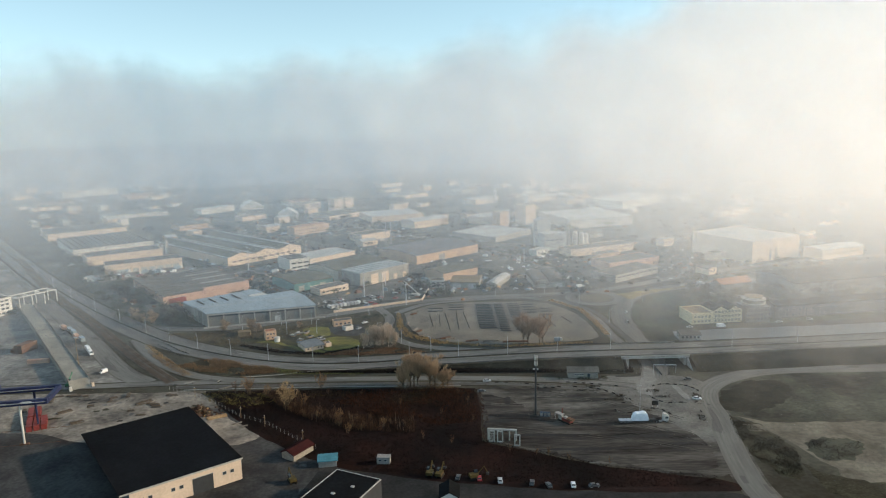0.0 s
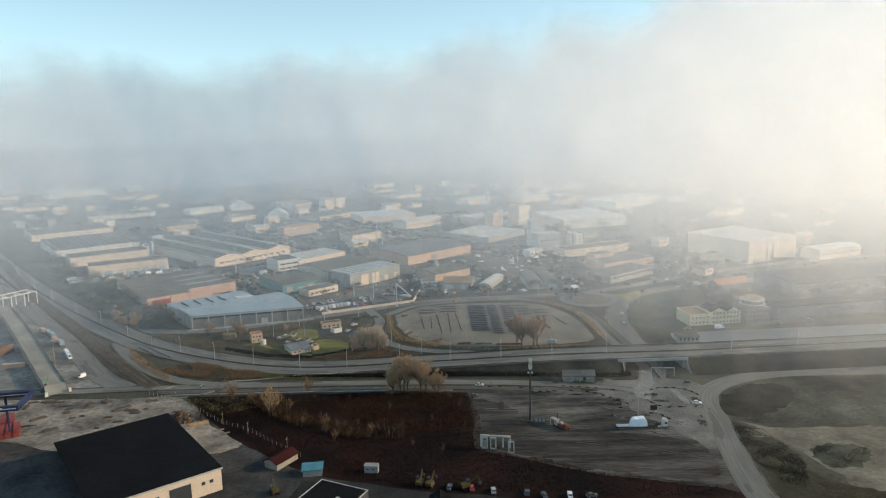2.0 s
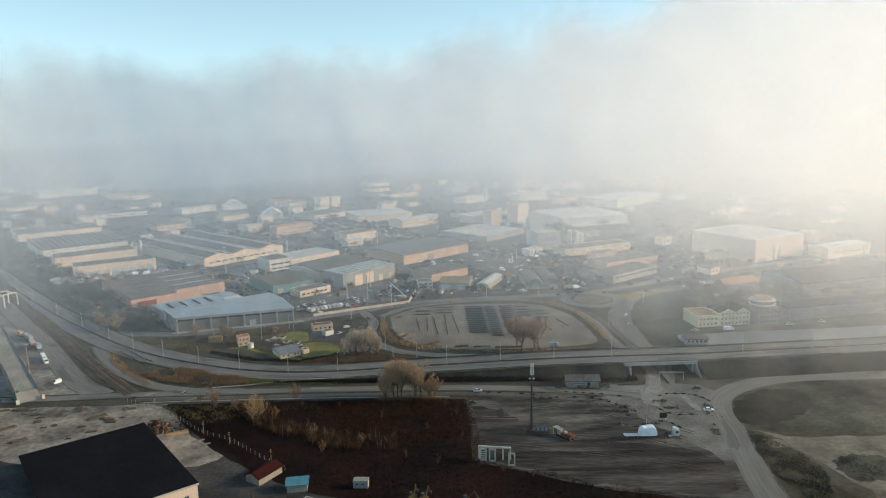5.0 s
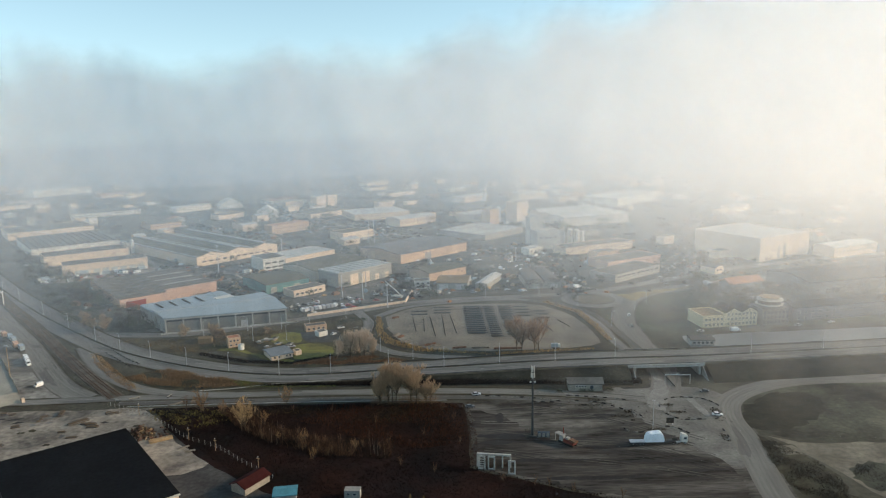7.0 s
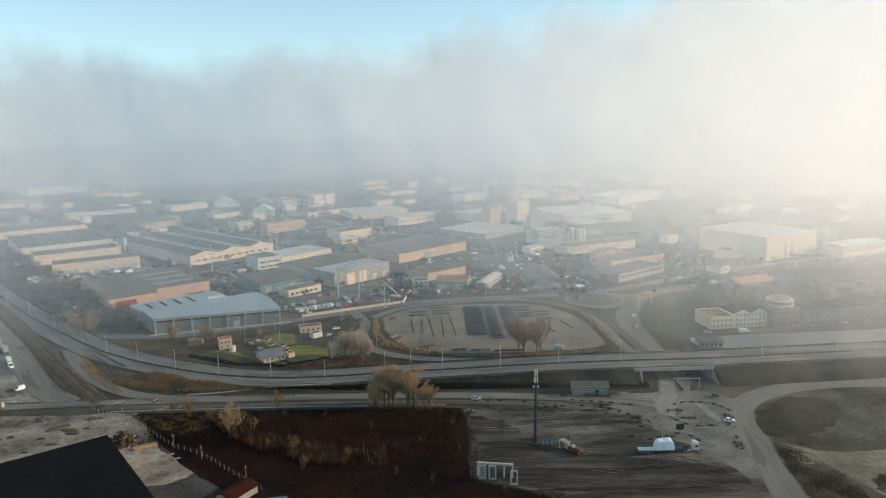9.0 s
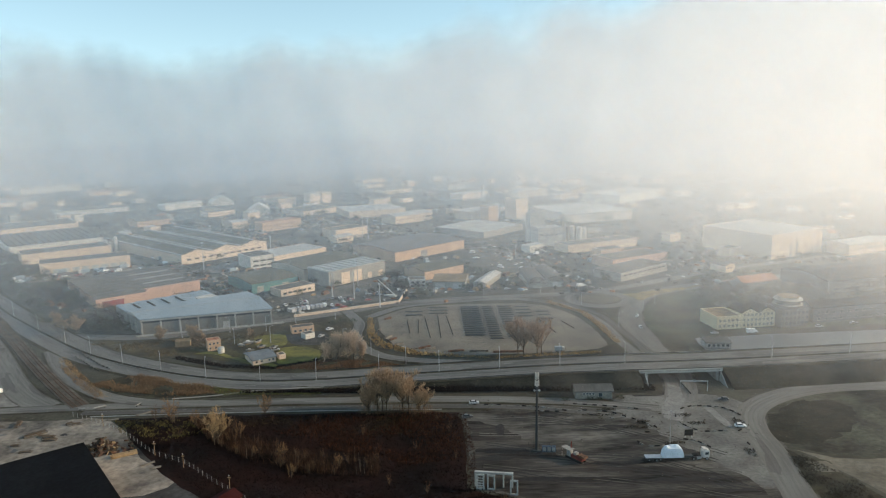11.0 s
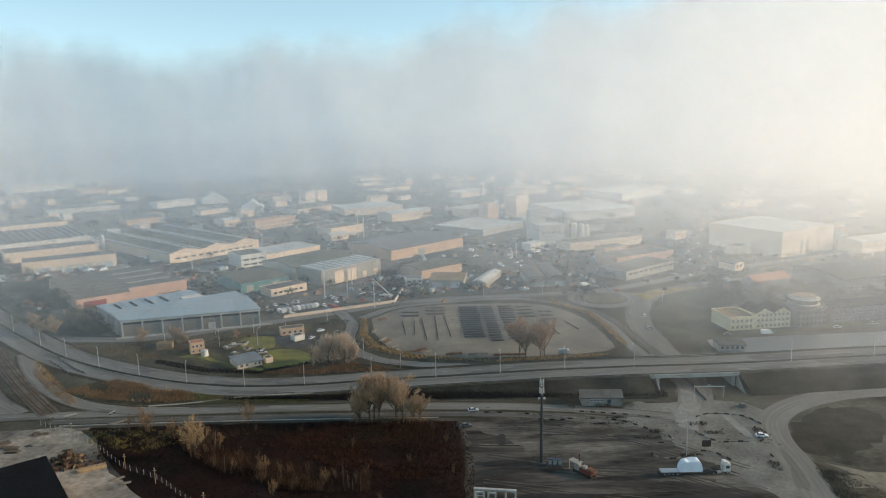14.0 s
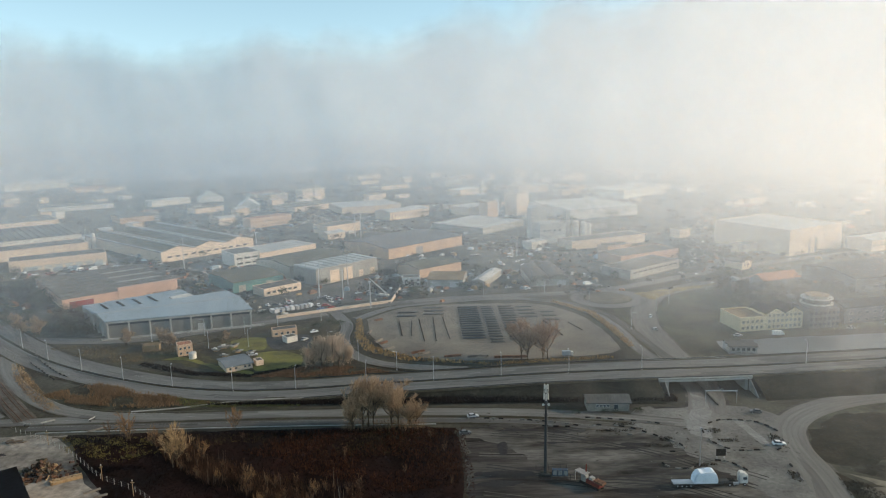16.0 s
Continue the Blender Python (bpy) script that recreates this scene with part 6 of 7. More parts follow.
CARS = [car(pose(98, 286, 0.1, rz=20), "white"), car(pose(12, 312, 0.14, rz=6), "silver"), car(pose(-60, 478, 0.02, rz=30), "dark grey"), car(pose(-66, 476, 0.02, rz=40), "red"), car(pose(-72, 473, 0.02, rz=35), "blue")]
CARS[0].matrix_basis = pose(116, 284, 0.12, rz=-8)
copy_thing(CARS[2], pose(8.5, 297.5, 0.08, rz=10))
copy_thing(CARS[2], pose(124, 310, 0.12, rz=170))
VANS = [van(pose(-237, 376, 0.1, rz=-50), "white"), van(pose(-97, 466, 0.02, rz=60), "silver")]
copy_thing(VANS[0], pose(-240, 380, 0.1, rz=-48))
copy_thing(VANS[0], pose(-233.5, 371, 0.1, rz=-50))
copy_thing(VANS[0], pose(-206, 337, 0.1, rz=-120)).scale = (0.7, 0.8, 0.9)
LORRIES = [lorry_box(pose(-262, 408, 0.05, rz=130), "blue-grey", M_ROOFBLUE), lorry_box(pose(-255, 398, 0.05, rz=130), "salmon", M_PINK)]
for k, (x, y, rz) in enumerate(((-268, 414, 128), (-275, 420, 135), (-248, 392, 130))):
    copy_thing(LORRIES[k % 2], pose(x, y, 0.05, rz=rz))
r = random.Random(17)
# dealer's yard: rows of cars and vans behind a wall
for k in range(44):
    u = r.random()
    x, y = -97 + u * 66, 463 + u * 36
    off = r.uniform(3, 24)
    x, y = x - off * 0.45, y + off * 0.85
    proto = r.choice((CARS[0], CARS[1], CARS[2], CARS[2], CARS[3], CARS[4], CARS[1]))
    copy_thing(proto, pose(x, y, 0.02, rz=r.choice((25, 115, 118, 30)) + r.gauss(0, 6)))
for k in range(9):
    copy_thing(VANS[1] if k % 4 else VANS[0], pose(-97 + k * 2.6, 467 + k * 1.4, 0.02, rz=118 + r.gauss(0, 4)))
# vehicles in the streets and yards of the estate
for k in range(90):
    u, v = r.uniform(-0.05, 1), r.uniform(-1, 1)
    x, y = -310 + u * 420 + v * 30, 590 + u * 20 + v * 60 + r.uniform(-10, 60)
    if r.random() < 0.4:
        x = r.uniform(-340, -250)
        y = 580 + (x + 340) * 0.55 + r.uniform(-10, 6)
    proto = r.choice((CARS[0], CARS[0], CARS[1], CARS[2], CARS[3], VANS[0], VANS[0], LORRIES[0]))
    copy_thing(proto, pose(x, y, 0.02, rz=r.choice((45, 135, 225, 315)) + r.gauss(0, 8)))
for x, y, rz in ((58, 515, -10), (20, 512, 0), (-12, 519, 80), (-18, 516, 85), (46, 517, 20), (99, 520, 30), (152, 404, 5), (172, 404, 5), (215, 412, 10), (238, 417, 12), (120, 440, 70), (116, 416, 85), (-22, 512, 10), (-92, 390, 20), (-70, 412, 60), (-68, 426, 30)):
    copy_thing(r.choice((CARS[0], CARS[1], VANS[0])), pose(x, y, 0.13, rz=rz))

# ---------------------------------------------------------------- houses and clutter on the lawn
building("cottage", (-96, 367), 32, 12, 14, 2.9, M_CREAM, M_ROOFCOT, "small cream bungalow with a slate-grey roof on the lawn", "house", style="gable", along="x", rise=0.9, eave=0.7, windows=((1.2, 2.6, 2, 1, 1.2, 1.1), (8, 2, 2, 1, 1.1, 1.1)))
building("cottage", (-84.5, 375.5), 32, 3.5, 4.5, 2.4, M_CREAM, M_ROOFGREY, "small cream garden shed", "shed", rise=0.2)
building("cottage", (-127, 391.5), 26, 7, 6, 5.6, M_ORANGE, M_TILE, "small salmon two-storey house", "house", rise=0.3, windows=((0.8, 2, 3, 3.4, 1.1, 1.2), (0.8, 3, 2, 0.9, 1.1, 1.2)))
building("cottage", (-148, 400), 10, 8, 5, 3, M_ROOFBROWN, M_ROOFBROWN, "low rusty brown shed by the trees", "shed", rise=0.2)
building("cottage", (-87, 420), 20, 13, 6, 3.6, M_ORANGE, M_ROOFGREY, "long salmon bungalow with a flat roof", "house", rise=0.3, windows=((1.2, 3, 4, 1, 1.5, 1.3),))
building("cottage", (-77, 409), 40, 6, 5, 3, M_WHITE, M_ROOFGREY, "small white garage among parked cars", "garage", rise=0.2)
tank = thing("water_tank", pose(-119, 389, 0), "round white water tank beside the house", "tank")
bm = bmesh.new()
rod(bm, (0, 0, 0), (0, 0, 3), 1.8, 1.8, 16)
part("shell", bm, M_WHITE, tank)
bm = bmesh.new()
rod(bm, (0, 0, 3), (0, 0, 3.6), 1.85, 0.3, 16)
part("lid", bm, M_ROOFPALE, tank)
for k, (x, y, rz, s) in enumerate(((-108, 403, 20, 1.0), (-103, 405, 60, 0.9), (-111, 399, -20, 0.8), (-99, 396, 30, 0.8), (-104, 390, 10, 0.7), (-92, 394, 40, 0.8))):
    b = thing("boat", pose(x, y, 0.6, rz=rz), "small white boat laid up on the lawn", "boat", "laid-up boats")
    bm = bmesh.new()
    ring0, ring1 = [], []
    for i in range(14):
        a = 2 * math.pi * i / 14
        bow = 1.0 if math.cos(a) < 0.3 else 1.25
        ring0.append(bm.verts.new((3.2 * bow * math.cos(a), 1.1 * math.sin(a) * (1 if math.cos(a) < 0.5 else 0.7), 0.9)))
        ring1.append(bm.verts.new((2.6 * math.cos(a), 0.6 * math.sin(a), -0.1)))
    for i in range(14):
        j = (i + 1) % 14
        bm.faces.new((ring0[i], ring0[j], ring1[j], ring1[i]))
    bm.faces.new(ring1)
    bm.faces.new(ring0)
    part("hull", bm, M_GREY, b)
    part("cabin", boxed(-1.2, 1.0, -0.6, 0.6, 0.9, 1.6), M_GLASS if k % 2 else M_WHITE, b)
    part("cradle", boxed(-1.5, 1.5, -0.7, 0.7, -0.6, -0.1), M_TIMBER, b)
    b.scale = (s, s, s)
# wall and pavement in front of the hall and the dealer's yard
for a, b, h, mat, label in (((-178, 420), (-97, 443), 1.0, M_CONCRETE, "low pale concrete wall in front of the hall"), ((-93, 456), (-28, 487), 1.8, M_CREAM, "long cream wall along the estate road"), ((-28, 487), (-24, 520), 2.2, M_CREAM, "cream boundary wall of a yard")):
    d = Vector(b) - Vector(a)
    w = thing("boundary_wall", pose(a[0], a[1], 0, rz=math.degrees(math.atan2(d.y, d.x))), label, "wall", "boundary walls")
    part("wall_body", boxed(0, d.length, 0, 0.35, 0, h), mat, w)
    part("coping", boxed(-0.05, d.length + 0.05, -0.08, 0.43, h, h + 0.12), M_CONCRETE, w)
# white loader crane in the yard
crane = thing("mobile_crane", pose(-31, 501, 0, rz=150), "white mobile crane with its jib raised", "crane")
part("carrier", boxed(0, 9, -1.25, 1.25, 0.6, 1.8), M_WHITE, crane)
part("cab", boxed(7.2, 8.8, -1.2, 1.2, 1.8, 3.0), M_GLASS, crane)
bm = bmesh.new()
rod(bm, (1, 0, 2), (15, 0, 11.5), 0.55, 0.35, 4)
part("jib", bm, M_WHITE, crane)
for x in (1.2, 2.8, 6, 7.6):
    for y in (-1.1, 1.1):
        wheel(crane, x, y, 0.5, 0.35)

# ---------------------------------------------------------------- gravel car park: rows of dark panels
M_PANEL = material("dark_panels", (0.035, 0.04, 0.042), rough=0.5, vary=0.3, scale=0.3)
rowme = {}
for (x0, x1, y0, y1, n) in ((12.5, 24.5, 409, 470, 15), (26.5, 33.5, 402, 470, 16), (36.5, 45.5, 405, 470, 14), (47.5, 57, 446, 468, 4), (-23, -12, 453, 461, 2), (-8, 4, 456, 470, 3), (60, 68, 440, 456, 3)):
    for k in range(n):
        w = round(x1 - x0, 1)
        if w not in rowme:
            a = finish(boxed(0, w, 0, 2.3, 0.45, 0.6), "panel_top", M_PANEL)
            b = finish(boxed(0, 0.15, 0, 0.15, 0, 0.45), "leg", M_STEEL)
            rowme[w] = (a, b)
        y = y0 + (y1 - y0) * k / max(1, n - 1)
        t = thing("panel_row", pose(x0 + (470 - y) * 0.02 + r.gauss(0, 0.15), y, 0.05), "low dark row of panels on gravel", "panel row", "panel rows")
        share("panel_top", rowme[w][0], t, Matrix.Identity(4))
        for lx in (0.2, w - 0.4):
            for ly in (0.1, 2.0):
                share("leg", rowme[w][1], t, pose(lx, ly, 0))
for (x0, y0, x1, y1) in ((-21, 444, -18, 417), (-14, 444, -13, 417), (-10, 449, -6, 407), (-2, 452, 0, 407), (3.5, 451, 7, 411), (60, 440, 66, 412), (73, 436, 78, 420)):
    t = thing("wheel_stop_row", Matrix.Identity(4), "dark line of wheel stops dividing parking bays", "wheel stops", "wheel stop rows")
    d = Vector((x1 - x0, y1 - y0, 0))
    n = int(d.length / 2.4)
    for k in range(n):
        share("wheel_stop", ME_KERB_B, t, Matrix.Translation(Vector((x0, y0, 0.05)) + d * ((k + 0.5) / n)) @ Matrix.Rotation(math.atan2(d.y, d.x), 4, "Z"))
for k, (x, y, rz, l) in enumerate(((-30, 410, 60, 6), (-27, 406, 50, 5), (-12, 389, 20, 8), (-9, 390, 28, 7), (-6, 388, 24, 6), (8, 383, 10, 8), (20, 382, 4, 10), (32, 380, 3, 9), (-36, 425, 80, 6), (-33, 448, 40, 5), (-24, 397, 30, 6), (40, 380, 3, 7))):
    t = thing("timber_stack", pose(x, y, 0.05, rz=rz), "stack of pale planks beside the car park", "timber", "timber stacks")
    for j in range(4):
        part("plank_layer", boxed(-l / 2 + r.uniform(-0.3, 0.3), l / 2, -0.7 + 0.1 * j, 0.7, j * 0.22, j * 0.22 + 0.2), M_RUST if k % 2 else M_YARD, t)
copy_thing(LORRIES[0], pose(60, 379, 0.1, rz=5)).scale = (0.6, 0.8, 0.8)

# ---------------------------------------------------------------- container yard
def container(m, mat, label):
    t = thing("container", m, label, "container", "containers")
    bm = bmesh.new()
    box(bm, 0, 12.2, 0, 2.44, 0.1, 2.6)
    part("shell", bm, mat, t)
    me = finish(boxed(0, 0.3, -0.06, 0.0, 0.3, 2.4), "rib", mat)
    for k in range(20):
        share("rib", me, t, pose(0.2 + k * 0.6, 0, 0))
    for x in (0, 12.05):
        part("end_frame", boxed(x, x + 0.15, -0.05, 2.49, 0, 2.65), mat, t)
    for y in (0.1, 1.25):
        part("end_door", boxed(-0.05, 0.0, y, y + 1.1, 0.2, 2.5), mat, t)
    return t


c0 = container(pose(-203.5, 257.5, 0.03, rz=118), M_REDPAINT, "red shipping container standing in a row")
copy_thing(c0, pose(-200.8, 259, 0.03, rz=118))
copy_thing(c0, pose(-198.1, 260.5, 0.03, rz=118))
copy_thing(c0, pose(-210, 270, 0.03, rz=118))
copy_thing(c0, pose(-207.3, 271.4, 0.03, rz=118))
c1 = container(pose(-280, 372, 0.03, rz=75), M_RUST, "rust-brown shipping container in a stack")
for x, y, z in ((-277, 372, 0.03), (-280, 372, 2.68), (-283, 373, 0.03), (-277, 372, 2.68)):
    copy_thing(c1, pose(x, y, z, rz=75))
c2 = container(pose(-262, 352, 0.03, rz=10), M_PINK, "faded orange shipping container")
for k in range(9):
    copy_thing((c1, c2, c0)[k % 3], pose(-296 - (k % 3) * 3, 350 + 1.5 * (k % 3), 0.03 + 2.65 * (k // 3), rz=80))
# blue gantry crane with pale legs
gan = thing("gantry_crane", pose(-187, 246, 0, rz=11), "dark blue gantry crane with slim pale legs", "gantry crane")
for y in (0, 17):
    g2 = part("girder", boxed(-95, 0, y - 0.9, y + 0.9, 19, 21.4), M_BLUEPAINT, gan)
    part("walkway", boxed(-95, -1, y - 1.6, y - 0.95, 20.2, 20.35), M_STEEL, g2)
    for x in (-12, -70):
        bm = bmesh.new()
        rod(bm, (x, y, 0.6), (x, y, 19), 0.45, 0.6, 8)
        part("leg", bm, M_WHITE if y == 0 else M_BLUEPAINT, gan)
        part("bogie", boxed(x - 2, x + 2, y - 0.5, y + 0.5, 0.0, 0.8), M_RUST, gan)
part("end_beam", boxed(-1.6, 0.2, 0.9, 16.1, 19.2, 21.2), M_BLUEPAINT, gan)
part("end_beam", boxed(-60, -57, 0.9, 16.1, 19.2, 21.2), M_BLUEPAINT, gan)
part("trolley", boxed(-34, -26, -0.4, 17.4, 21.4, 23.4), M_BLUEPAINT, gan)
for x0, x1, m_ in ((-11, -6.5, M_WHITE), (-33, -17, M_WHITE)):
    part("lettering_bar", boxed(x0, x1, -0.96, -0.9, 19.9, 20.9 if x0 == -11 else 20.5), m_, gan)
for y in (0, 17):
    part("crane_rail", boxed(-90, 3, y - 0.1, y + 0.1, 0.02, 0.15), M_RUST, gan)
# raised concrete road on a wall
d = Vector((-318 + 207, 455 - 311, 0))
ramp = thing("raised_road", pose(-205, 314, 0, rz=math.degrees(math.atan2(d.y, d.x))), "long raised concrete ramp with low parapets", "ramp", kind="structure")
bm = bmesh.new()
prism(bm, [(0, 0.02), (6, 3.6), (150, 4.4), (230, 1.0), (230, 0.02)], -1, 9, "y")
part("ramp_body", bm, material("ramp_concrete", (0.30, 0.28, 0.235), vary=0.3, scale=0.08, second=(0.2, 0.19, 0.165)), ramp)
for y in (-1.3, 8.8):
    bm = bmesh.new()
    prism(bm, [(4, 2.6), (6, 4.4), (150, 5.1), (230, 1.7), (230, 1.0), (150, 4.3), (6, 3.5)], y, y + 0.35, "y")
    part("parapet", bm, M_YARD, ramp)
part("end_post", boxed(-1.2, 0.2, 8.4, 9.8, 0, 2.2), M_WHITE, ramp)
part("end_post", boxed(-1.2, 0.2, -2.6, -1.4, 0, 2.2), M_CREAM, ramp)
mst = thing("light_mast", pose(-224, 340, 0), "tall thin light mast on the ramp", "light mast")
bm = bmesh.new()
rod(bm, (0, 0, 0), (0, 0, 20), 0.25, 0.12, 6)
part("shaft", bm, M_TIMBER, mst)
part("head", boxed(-1, 1, -0.3, 0.3, 20, 20.6), M_STEEL, mst)
rs = thing("reach_stacker", pose(-216, 313, 0.02, rz=100), "green reach stacker at the ramp's foot", "reach stacker")
M_GREENP = material("green_machine_paint", (0.05, 0.2, 0.1), rough=0.5, vary=0.2)
part("chassis", boxed(0, 6, -1.5, 1.5, 0.8, 2.2), M_GREENP, rs)
part("cab", boxed(1.2, 2.8, -0.8, 0.8, 2.2, 4.0), M_GLASS, rs)
bm = bmesh.new()
rod(bm, (0.3, 0, 2.6), (8, 0, 6), 0.4, 0.3, 4)
part("boom", bm, M_GREENP, rs)
for x in (1, 5):
    for y in (-1.4, 1.4):
        wheel(rs, x, y, 0.8, 0.6)
# railway tracks beside the service road
RAIL = spline([(-160, 319, 0), (-178, 338, 0), (-209, 373, 0), (-274, 450, 0), (-348, 534, 0), (-470, 690, 0)], 5)
rl = thing("railway", Matrix.Identity(4), "pair of rusty railway tracks on dark ballast", "railway", kind="structure")
bm = bmesh.new()
ribbon(bm, RAIL, -4.5, 3.5, 0.16, 0.2)
part("ballast", bm, material("ballast", (0.135, 0.118, 0.096), vary=0.5, scale=0.12, fine=1.0, second=(0.06, 0.05, 0.04)), rl)
for off in (-3.3, -1.8, 0.6, 2.1):
    bm = bmesh.new()
    ribbon(bm, RAIL, off - 0.08, off + 0.08, 0.36, 0.18)
    part("rail", bm, M_RUST, rl)
bm = bmesh.new()
for a, b in zip(RAIL, RAIL[1:]):
    dd = b - a
    s = Vector((dd.y, -dd.x, 0)).normalized()
    for k in range(7):
        p = a + dd * (k / 7)
        for off in (-2.55, 1.35):
            q = p + s * off
            u = dd.normalized() * 0.13
            vs = [bm.verts.new((q + s * i * 1.3 + u * j) + Vector((0, 0, 0.27))) for i, j in ((-1, -1), (1, -1), (1, 1), (-1, 1))]
            bm.faces.new(vs)
tagged(part("sleepers", bm, M_BARK, rl), kind="stuff")

# bent sign panels and a barrier pole at the crossing of track and road
for x, y, rz, w, tilt in ((-150, 315.5, 35, 5.0, 20), (-134, 317.5, 70, 3.2, 40), (-157, 313.6, 12, 2.4, 30)):
    t = thing("barrier", pose(x, y, 0.1, rz=rz), "fallen white and grey barrier beside the road", "barrier", "fallen barriers")
    bm = boxed(-w / 2, w / 2, -0.1, 0.1, 0.5, 1.1)
    bmesh.ops.rotate(bm, verts=bm.verts, cent=(0, 0, 0.8), matrix=Matrix.Rotation(radians(tilt), 3, "X"))
    part("board", bm, M_CONCRETE, t)
    for q in (-w / 3, w / 3):
        part("foot", boxed(q - 0.1, q + 0.1, -0.4, 0.4, 0, 0.6), M_MASTGREY, t)
# fence, scrap heap and timber between the yard and the scrub
fc = thing("chain_fence", Matrix.Identity(4), "grey wire fence along the edge of the scrub", "fence")
pm = finish(boxed(-0.06, 0.06, -0.06, 0.06, 0, 2.0), "post", M_CONCRETE)
FL = spline([(-158, 308), (-142, 299), (-126, 287), (-109, 271), (-94, 262), (-80, 249), (-65, 236)], 3)
for p in FL:
    share("post", pm, fc, Matrix.Translation(p))
for z in (0.5, 1.2, 1.9):
    bm = bmesh.new()
    ribbon(bm, FL, -0.02, 0.02, z, 0.05)
    part("wire", bm, M_MASTGREY, fc)
M_SCRAP = material("dark_scrap", (0.09, 0.055, 0.042), vary=0.5, scale=0.8)
heap = thing("scrap_heap", pose(-130, 276, 0) @ Matrix.Diagonal((1.5, 1.35, 1.5, 1)), "heap of rusty scrap and broken timber", "scrap heap")
for k in range(150):
    a, q = r.uniform(0, 6.28), abs(r.gauss(0, 2.6))
    bm = boxed(-r.uniform(0.2, 1.2), r.uniform(0.2, 1.2), -r.uniform(0.1, 0.5), r.uniform(0.1, 0.5), -0.15, r.uniform(0.0, 0.3))
    bmesh.ops.rotate(bm, verts=bm.verts, cent=(0, 0, 0), matrix=Euler((r.gauss(0, 0.5), r.gauss(0, 0.5), r.uniform(0, 6))).to_matrix())
    bmesh.ops.translate(bm, verts=bm.verts, vec=(math.cos(a) * q * 1.5, math.sin(a) * q, max(0.3, 2.6 - q * 0.75) * r.uniform(0.3, 1)))
    part("scrap_piece", bm, (M_SCRAP, M_RUST, M_BARK, M_SCRAP, M_BARK, M_TIMBER, M_SCRAP)[k % 7], heap)
logs = thing("timber_stack", pose(-120, 271, 0, rz=32), "pile of pale sawn timber", "timber", "timber stacks")
for k in range(16):
    bm = boxed(-4.5 + r.uniform(-0.5, 0.5), 4.5, -0.2, 0.2, 0, 0.3)
    bmesh.ops.rotate(bm, verts=bm.verts, cent=(0, 0, 0), matrix=Matrix.Rotation(r.gauss(0, 0.06), 3, "Z"))
    bmesh.ops.translate(bm, verts=bm.verts, vec=(0, -1.6 + 0.55 * (k % 6), 0.32 * (k // 6)))
    part("beam", bm, M_TIMBER, logs)
for k, (x, y, rz, w) in enumerate(((-108, 263, 35, 5), (-152, 299, 30, 6), (-104, 260, 20, 4), (-139, 303, 10, 5), (-128, 309, 40, 7), (-120, 312, 60, 5))):
    t = thing("concrete_slab", pose(x, y, 0.1, rz=rz), "loose pale concrete slab on the ground", "slab", "concrete slabs")
    part("slab_body", boxed(-w / 2, w / 2, -0.5, 0.5, 0, 0.35), M_YARD, t)

# huts, machines and vehicles at the near edge of the scrub
# red roof tone lowered to carry the foreground's shade
building("kiosk", (-72, 224), 58, 12, 7, 3, M_BRICKGREY, material("shade_dark_red_tiles", (0.045, 0.010, 0.009), vary=0.3, scale=0.4), "small brick hut with a red roof darkened as shade", "hut", style="gable", along="x", rise=1.6, eave=0.5)
building("kiosk", (-60.5, 218.5), 8, 7.5, 6, 3, M_GREY, material("cyan_roof", (0.07, 0.23, 0.28), vary=0.25, scale=0.3), "small white hut with a cyan roof", "hut", style="gable", along="x", rise=0.8, eave=0.5)
building("kiosk", (-36.5, 221), -4, 5.5, 3, 2.9, M_GREY, M_GREY, "pale grey site cabin beside the scrub", "cabin", rise=0.15, windows=((0.8, 2.2, 2, 1.2, 1.2, 1.0),))
def excavator(m, paint, label):
    t = thing("excavator", m, label, "excavator", "machines")
    part("track", boxed(-2, 2, -1.4, -0.8, 0, 0.9), M_TYRE, t)
    part("track", boxed(-2, 2, 0.8, 1.4, 0, 0.9), M_TYRE, t)
    part("house", boxed(-2.2, 1.2, -1.3, 1.3, 1.0, 2.2), paint, t)
    part("cab", boxed(0, 1.5, 0.3, 1.3, 2.2, 3.2), M_GLASS, t)
    bm = bmesh.new()
    tube(bm, [(1.0, -0.2, 1.8), (4.0, -0.2, 4.6), (5.6, -0.2, 1.6)], [0.3, 0.22, 0.16], 4)
    part("arm", bm, paint, t)
    part("bucket", boxed(5.0, 6.0, -0.7, 0.3, 0.8, 1.7), M_MASTGREY, t)
    return t


# yellow paint dulled: foreground shade is put into the colour
ex = excavator(pose(-69, 207, 0.03, rz=120), material("shade_dull_yellow", (0.10, 0.075, 0.03), vary=0.3, scale=0.5), "yellow excavator parked in the yard")
for x, y, rz in ((-14, 211, 80), (-10, 210, 70), (4, 208, 20)):
    copy_thing(ex, pose(x, y, 0.05, rz=rz))
for k, (x, y, rz) in enumerate(((-3, 206, 80), (6, 205, 95), (14, 203, 90), (26, 201, 80), (33, 199, 100), (42, 199, 85), (48, 200, 10))):
    copy_thing((CARS[2], CARS[3], CARS[1], CARS[2], CARS[2], CARS[0], CARS[2])[k], pose(x, y, 0.05, rz=rz))
building("workshop", (-9.5, 186), 0, 7, 9, 4.6, M_WHITE, M_ROOFDARK, "small white gabled store in the vehicle depot", "store", style="gable", rise=2.2)

